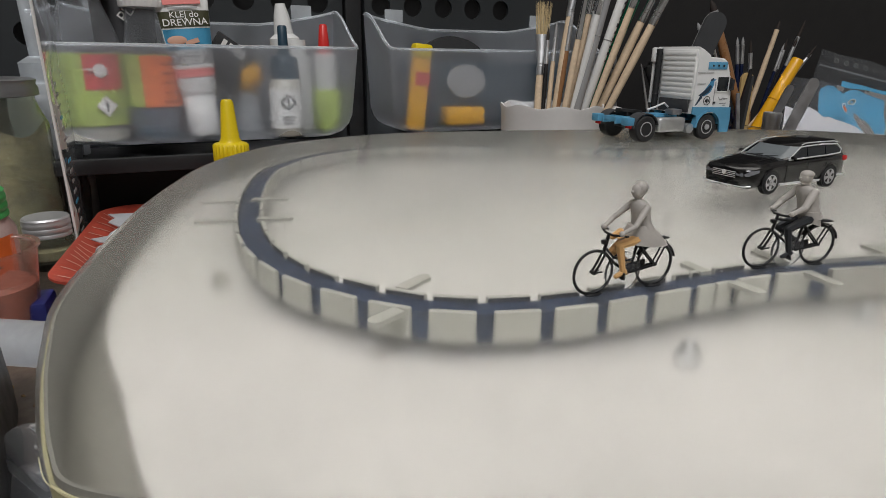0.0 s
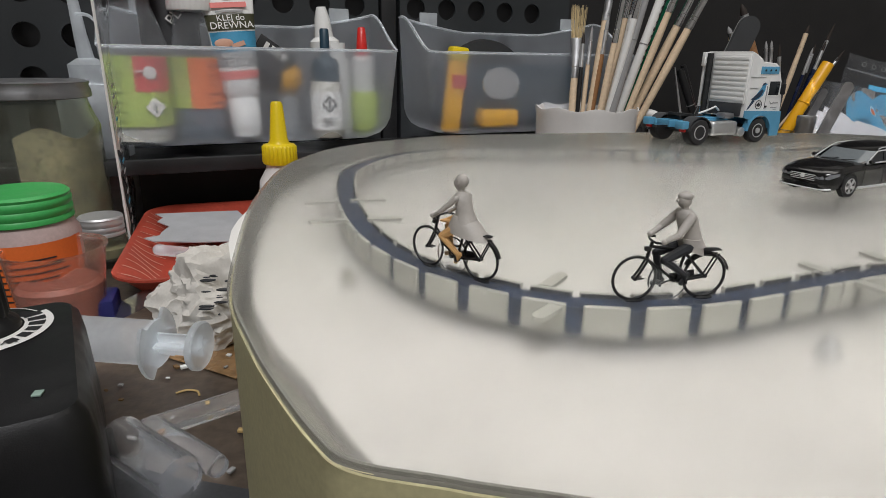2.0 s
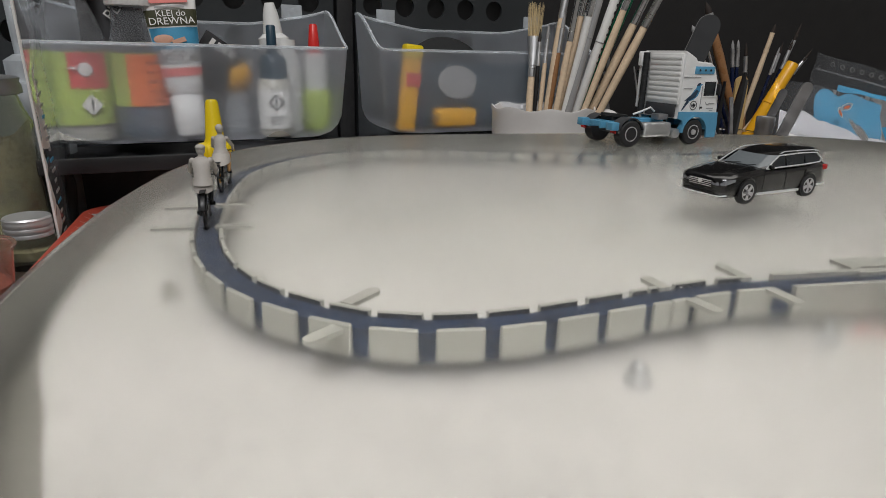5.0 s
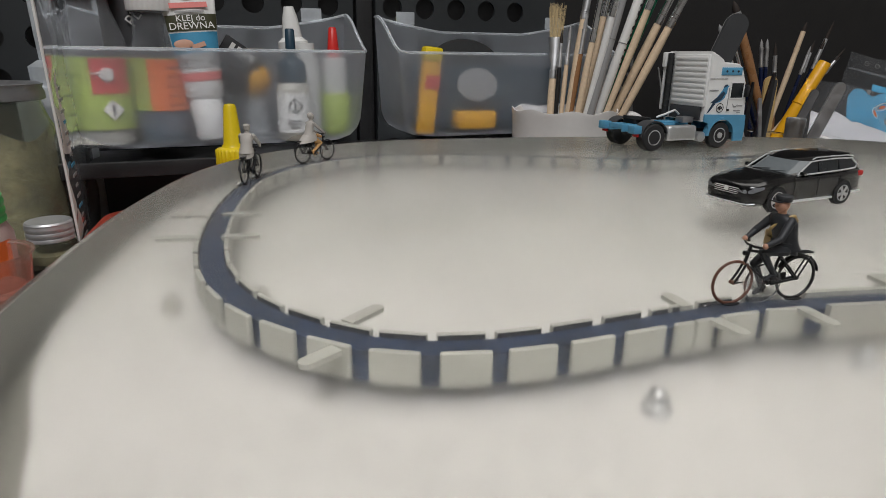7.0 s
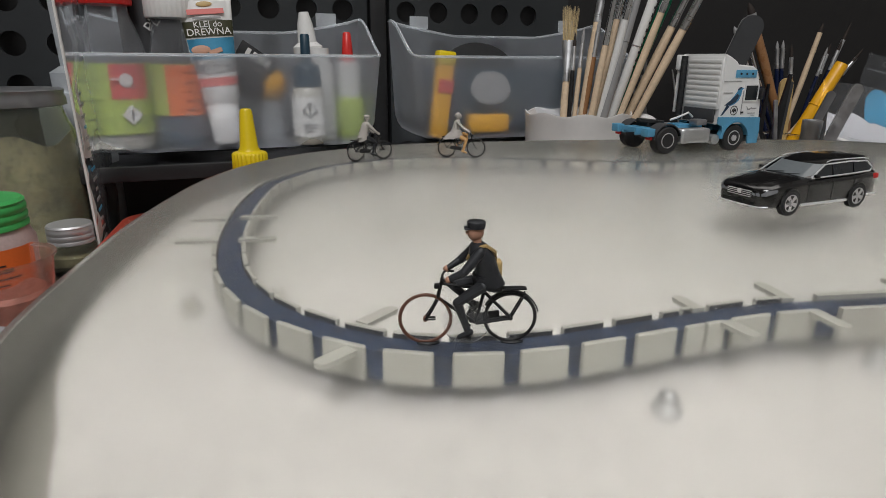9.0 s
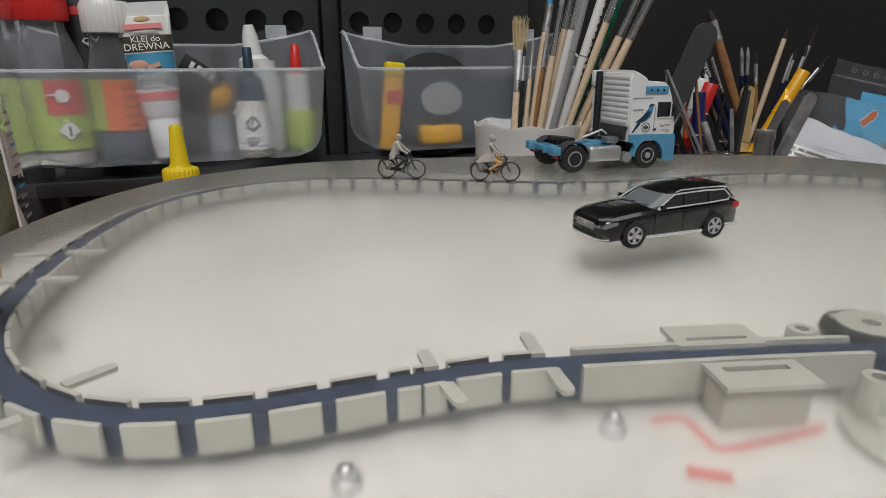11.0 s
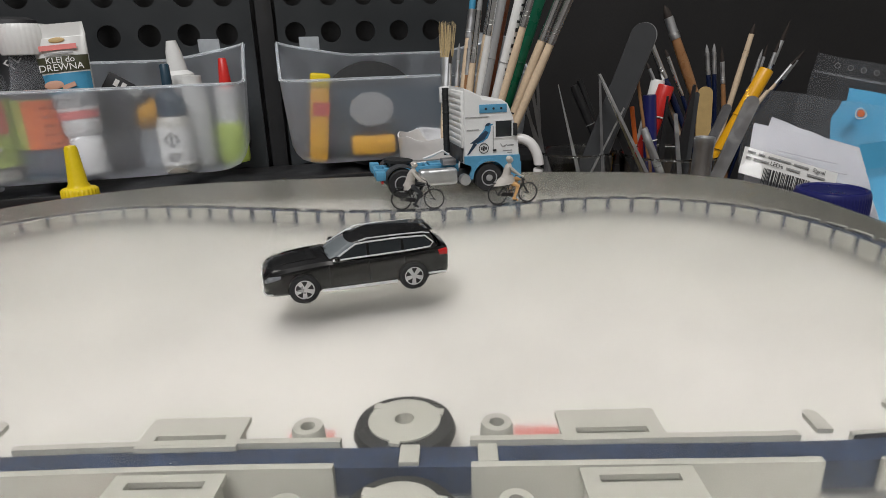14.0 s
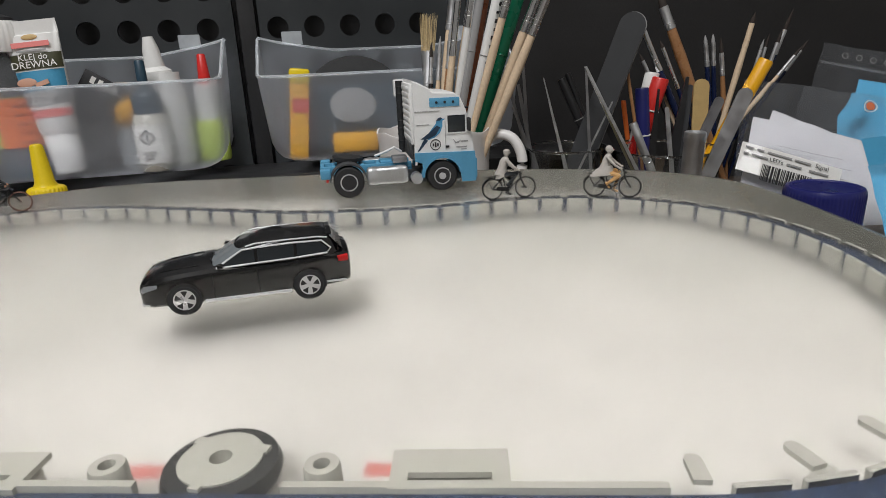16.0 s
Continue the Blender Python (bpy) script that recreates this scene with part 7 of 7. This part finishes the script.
def syringe():
    t = thing("syringe", pose(-0.1570, 0.2040, DESK_Z + 0.0122, 0, 0, -6) @ Matrix.Diagonal((0.74, 0.74, 0.74, 1)), "large empty milky plastic syringe lying on the bench", "syringe")
    b = bmesh.new()
    lathe(b, [(0.0110, 0.0), (0.0118, 0.002), (0.0118, 0.052), (0.0121, 0.054)], 32, m=pose(-0.024, 0, 0, 0, 90, 0))
    part("barrel", b, MILKY, t)
    b = bmesh.new()
    prism(b, [(0.0195 * math.cos(a) * (0.66 if abs(math.sin(a)) < 0.5 else 1), 0.0170 * math.sin(a)) for a in np.linspace(0, 2 * math.pi, 25)[:-1]], 0.0, 0.0020, m=pose(0.029, 0, 0, 0, 90, 0))
    part("finger_flange", b, MILKY, t)
    b = bmesh.new()
    box(b, 0.040, 0, 0, 0.030, 0.012, 0.0018, 0.0004)
    box(b, 0.040, 0, 0, 0.030, 0.0018, 0.012, 0.0004)
    part("plunger_rod", b, MILKY, t)
    b = bmesh.new()
    lathe(b, [(0.0120, 0.0), (0.0128, 0.0008), (0.0128, 0.0032), (0.0120, 0.0040)], 36, m=pose(0.051, 0, 0, 0, 90, 0))
    part("thumb_rest", b, MILKY, t, "ribbed round thumb rest")
    b = bmesh.new()
    box(b, 0, 0, 0, 0.006, 0.0006, 0.0018)
    part("blue_mark", b, BLUE_C, t, m=pose(-0.018, -0.0085, 0.0085, -45))
    for x, y, r, ln, rz, lab in ((-0.1090, 0.1400, 0.0066, 0.034, 146, "milky plastic tube cap lying on the bench"), (-0.1040, 0.1500, 0.0037, 0.036, 146, "thin milky plastic tube lying on the bench")):
        b = bmesh.new()
        lathe(b, [(r * 0.80, 0.0), (r * 0.93, 0.0015), (r, ln * 0.1), (r, ln - 0.003), (r * 1.04, ln - 0.0025), (r * 1.04, ln - 0.0008), (r * 0.9, ln), (r * 0.85, ln - 0.003), (r * 0.82, 0.0030), (0.0004, 0.0026)], 30, m=pose(0, 0, r, 0, 90, 0))
        mesh_thing("plastic_tube", b, CLEAR_PLASTIC, lab, "tube", "milky tubes on the bench", m=pose(x, y, DESK_Z + 0.0005, 0, 0, rz) @ pose(-ln / 2, 0, 0))


def controller():
    t = thing("speed_controller", pose(-0.1580, 0.1280, DESK_Z, 0, 0, 32.3), "black plastic speed controller with a knob and cable", "controller")
    b = bmesh.new()
    m = Matrix()
    rings = []
    for k, z in ((1.0, 0.0), (1.0, 0.010), (0.975, 0.030), (0.95, 0.0370), (0.90, 0.0400)):
        w, d, r = 0.038 * k, 0.0415 * k, 0.006
        pts = []
        for cx, cy, s in ((w - r, d - r, 0), (-w + r, d - r, 90), (-w + r, -d + r, 180), (w - r, -d + r, 270)):
            pts += [m @ Vector((cx + r * math.cos(radians(s + a)), cy + r * math.sin(radians(s + a)), z)) for a in range(0, 91, 15)]
        rings.append(pts)
    ring_faces(b, rings)
    part("case", b, BLACK_PL, t, "black case", smooth=45)
    b = bmesh.new()
    torus(b, (0, 0, 0), 0.0162, 0.0002, "Z", 40, 4)
    rows = []
    for a in np.linspace(-160, 60, 30):
        rows.append([(rr * math.cos(radians(a)), rr * math.sin(radians(a)), 0.0) for rr in (0.0110, 0.0185)])
    ring_faces(b, rows, False, False)
    dial_m = pose(0.0110, 0.0225, 0.0404, 0, 0, -32)
    part("dial_ring", b, PAPER, t, "white printed dial ring", m=dial_m)
    b = bmesh.new()
    for k, a in enumerate(range(-30, 60, 16)):
        rows = []
        for q in np.linspace(a, a + 11, 5):
            rows.append([(rr * math.cos(radians(q)), rr * math.sin(radians(q)), 0.0002) for rr in (0.0135 - 0.0004 * k, 0.0165)])
        ring_faces(b, rows, False, False)
    part("dial_marks", b, INK, t, m=dial_m)
    part("word", letters("MAX", 0.0030), INK, t, m=dial_m @ pose(0.0130, -0.0080, 0.0003, 0, 0, 30))
    part("word", letters("CONTROL", 0.0032), INK, t, m=dial_m @ pose(0.0020, -0.0150, 0.0003, 0, 0, 8))
    b = bmesh.new()
    ribbed(b, [(0.0105, 0.0, 0), (0.0100, 0.002, 0), (0.0078, 0.004, 0), (0.0076, 0.005, 1), (0.0072, 0.016, 1), (0.0064, 0.0172, 0), (0.0004, 0.0172, 0)], 18, 0.0006)
    part("knob", b, BLACK_PL, t, "ribbed black knob", m=dial_m)
    b = bmesh.new()
    box(b, 0, 0, 0, 0.0022, 0.0026, 0.0006, 0.0002)
    part("green_spot", b, surface("pale_green_paint_spot", (0.30, 0.42, 0.36), 0.6, 0, 0.1, 900, 90, 0), t, "pale green paint spot", m=pose(0.0261, -0.0260, 0.0404, 0, 0, -20))
    b = bmesh.new()
    sweep(b, [tuple(p) for p in spline([(-0.004, 0.034, 0.036), (0.004, 0.030, 0.050), (0.004, 0.028, 0.068), (-0.004, 0.030, 0.086), (-0.014, 0.030, 0.100), (-0.030, 0.030, 0.110)], False, 8)], 0.0026, 10)
    part("cable", b, RUBBER, t, "thick black cable")


def bench_litter():
    b = bmesh.new()
    box(b, 0, 0, 0.0008, 0.20, 0.11, 0.0016, 0.0005)
    mesh_thing("cutting_mat", b, MAT_GREY, "dark grey scratched cutting mat on the worktop", "cutting mat", m=pose(-0.110, 0.085, DESK_Z, 0, 0, -12))
    b = bmesh.new()
    box(b, 0, 0, 0.0010, 0.060, 0.012, 0.0020, 0.0004)
    mesh_thing("clear_strip", b, CLEAR_PLASTIC, "clear acrylic strip lying on the worktop", "acrylic strip", m=pose(-0.098, 0.180, DESK_Z + 0.0003, 0, 0, 38)).visible_shadow = False
    b = wavy_sheet(0.062, 0.040, 10, 8, 0.0006, 41)
    mesh_thing("glue_patch", b, GLUE_FILM, "patch of dried amber glue on the worktop", "dried glue", m=pose(-0.160, 0.222, DESK_Z + 0.0008, -90, 0, -25), smooth=60)
    rnd = random.Random(6)
    for k in range(26):
        b = bmesh.new()
        s = rnd.uniform(0.0006, 0.0022)
        box(b, 0, 0, s * 0.3, s * 1.6, s, s * 0.6, s * 0.12)
        mesh_thing("plastic_crumb", b, rnd.choice((PAPER, TAN_P, WHITE_C, GLUE_FILM, GREY_LAB)), "tiny plastic crumb lying on the worktop", "crumb", "crumbs on the worktop",
                   m=pose(rnd.uniform(-0.165, -0.085), rnd.uniform(0.14, 0.215), DESK_Z + 0.0012, 0, 0, rnd.uniform(0, 180)))
    b = bmesh.new()
    rows = [(-0.004, 0, 0.0004), (-0.001, 0.0022, 0.0004), (0.003, 0.0018, 0.0004), (0.005, -0.0010, 0.0004)]
    sweep(b, [tuple(p) for p in spline(rows, False, 6)], 0.0004, 6)
    mesh_thing("plastic_shaving", b, TAN_P, "curled yellowish plastic shaving on the worktop", "shaving", m=pose(-0.1180, 0.1850, DESK_Z + 0.0002))
    b = wavy_sheet(0.022, 0.050, 6, 8, 0.001, 51)
    mesh_thing("plastic_scrap", b, CLEAR_PLASTIC, "clear plastic scrap leaning beside the tray", "plastic scrap", m=pose(-0.1900, 0.2520, DESK_Z, -68, 0, -62), smooth=60).visible_shadow = False
    # A small blue cap, shaped as a plain bevelled block.
    b = bmesh.new()
    box(b, 0, 0, 0.006, 0.012, 0.020, 0.012, 0.002)
    mesh_thing("blue_cap", b, BLUE_C, "small blue plastic cap on the worktop", "clip", m=pose(-0.1830, 0.2500, DESK_Z, 0, 0, 20))


left_side()
tray()
syringe()
controller()
bench_litter()


def run_at(rows, t):
    """Smooth run along the track at time t, through the rows of seconds and metres."""
    ts, ss = [r[0] for r in rows], [r[1] for r in rows]
    return float(np.mean([np.interp(t + d, [ts[0] - 1] + ts + [ts[-1] + 1], [ss[0] - 0.0288] + ss + [ss[-1] + 0.0288]) for d in np.linspace(-0.6, 0.6, 13)]))


def motions():
    times = [i * 0.2 for i in range(81)]
    fine = [i * 0.1 for i in range(161)]
    for who, t, legs, phase in CYCLISTS:
        rows = []
        for q in times:
            at, a = on_track(run_at(RUNS[who], q))
            rows.append((q, pose(at[0], at[1], 0.0, 0, 0, math.degrees(a))))
        walk(t, rows)
        s0 = run_at(RUNS[who], phase)
        for side, thigh, shin, crank in legs:
            near = side > 0
            r1, r2, r3 = [], [], []
            for q in fine:
                # the clear disc rolls on the plate and turns the cranks; at the phase time the near pedal is lowest
                turn = (run_at(RUNS[who], q) - s0) / 0.00367
                ang = -math.pi / 2 - turn + (0 if near else math.pi)
                px, pz = -0.3 + 1.7 * math.cos(ang), 3.3 + 1.7 * math.sin(ang)
                hx, hz, y = -2.0, 9.6, side * 1.25
                ax, az = px - 0.2, pz + 0.7
                dx, dz = ax - hx, az - hz
                d = min(math.hypot(dx, dz), THIGH + SHIN - 0.05)
                base = math.atan2(dz, dx)
                k = math.acos(max(-1, min(1, (THIGH ** 2 + d * d - SHIN ** 2) / (2 * THIGH * d))))
                th = base + k
                kx, kz = hx + THIGH * math.cos(th), hz + THIGH * math.sin(th)
                sh = math.atan2(az - kz, ax - kx)
                r1.append((q, pose(hx * MM, y * MM, hz * MM, 0, math.degrees(-th - math.pi / 2), 0)))
                r2.append((q, pose(kx * MM, y * MM, kz * MM, 0, math.degrees(-sh - math.pi / 2), 0)))
                r3.append((q, pose(-0.3 * MM, side * 0.6 * MM, 3.3 * MM, 0, math.degrees(math.pi / 2 - ang), 0)))
            walk(thigh, r1)
            walk(shin, r2)
            walk(crank, r3)
    for k, ob in enumerate(BLOCKS):
        rows = []
        for q in times:
            at, a = on_track(0.0447 - 0.0118 * k + 0.0294 * (q - 13.0))
            rows.append((q, pose(at[0], at[1], TOP - 0.0007, 0, 0, math.degrees(a))))
        walk(ob, rows)


motions()
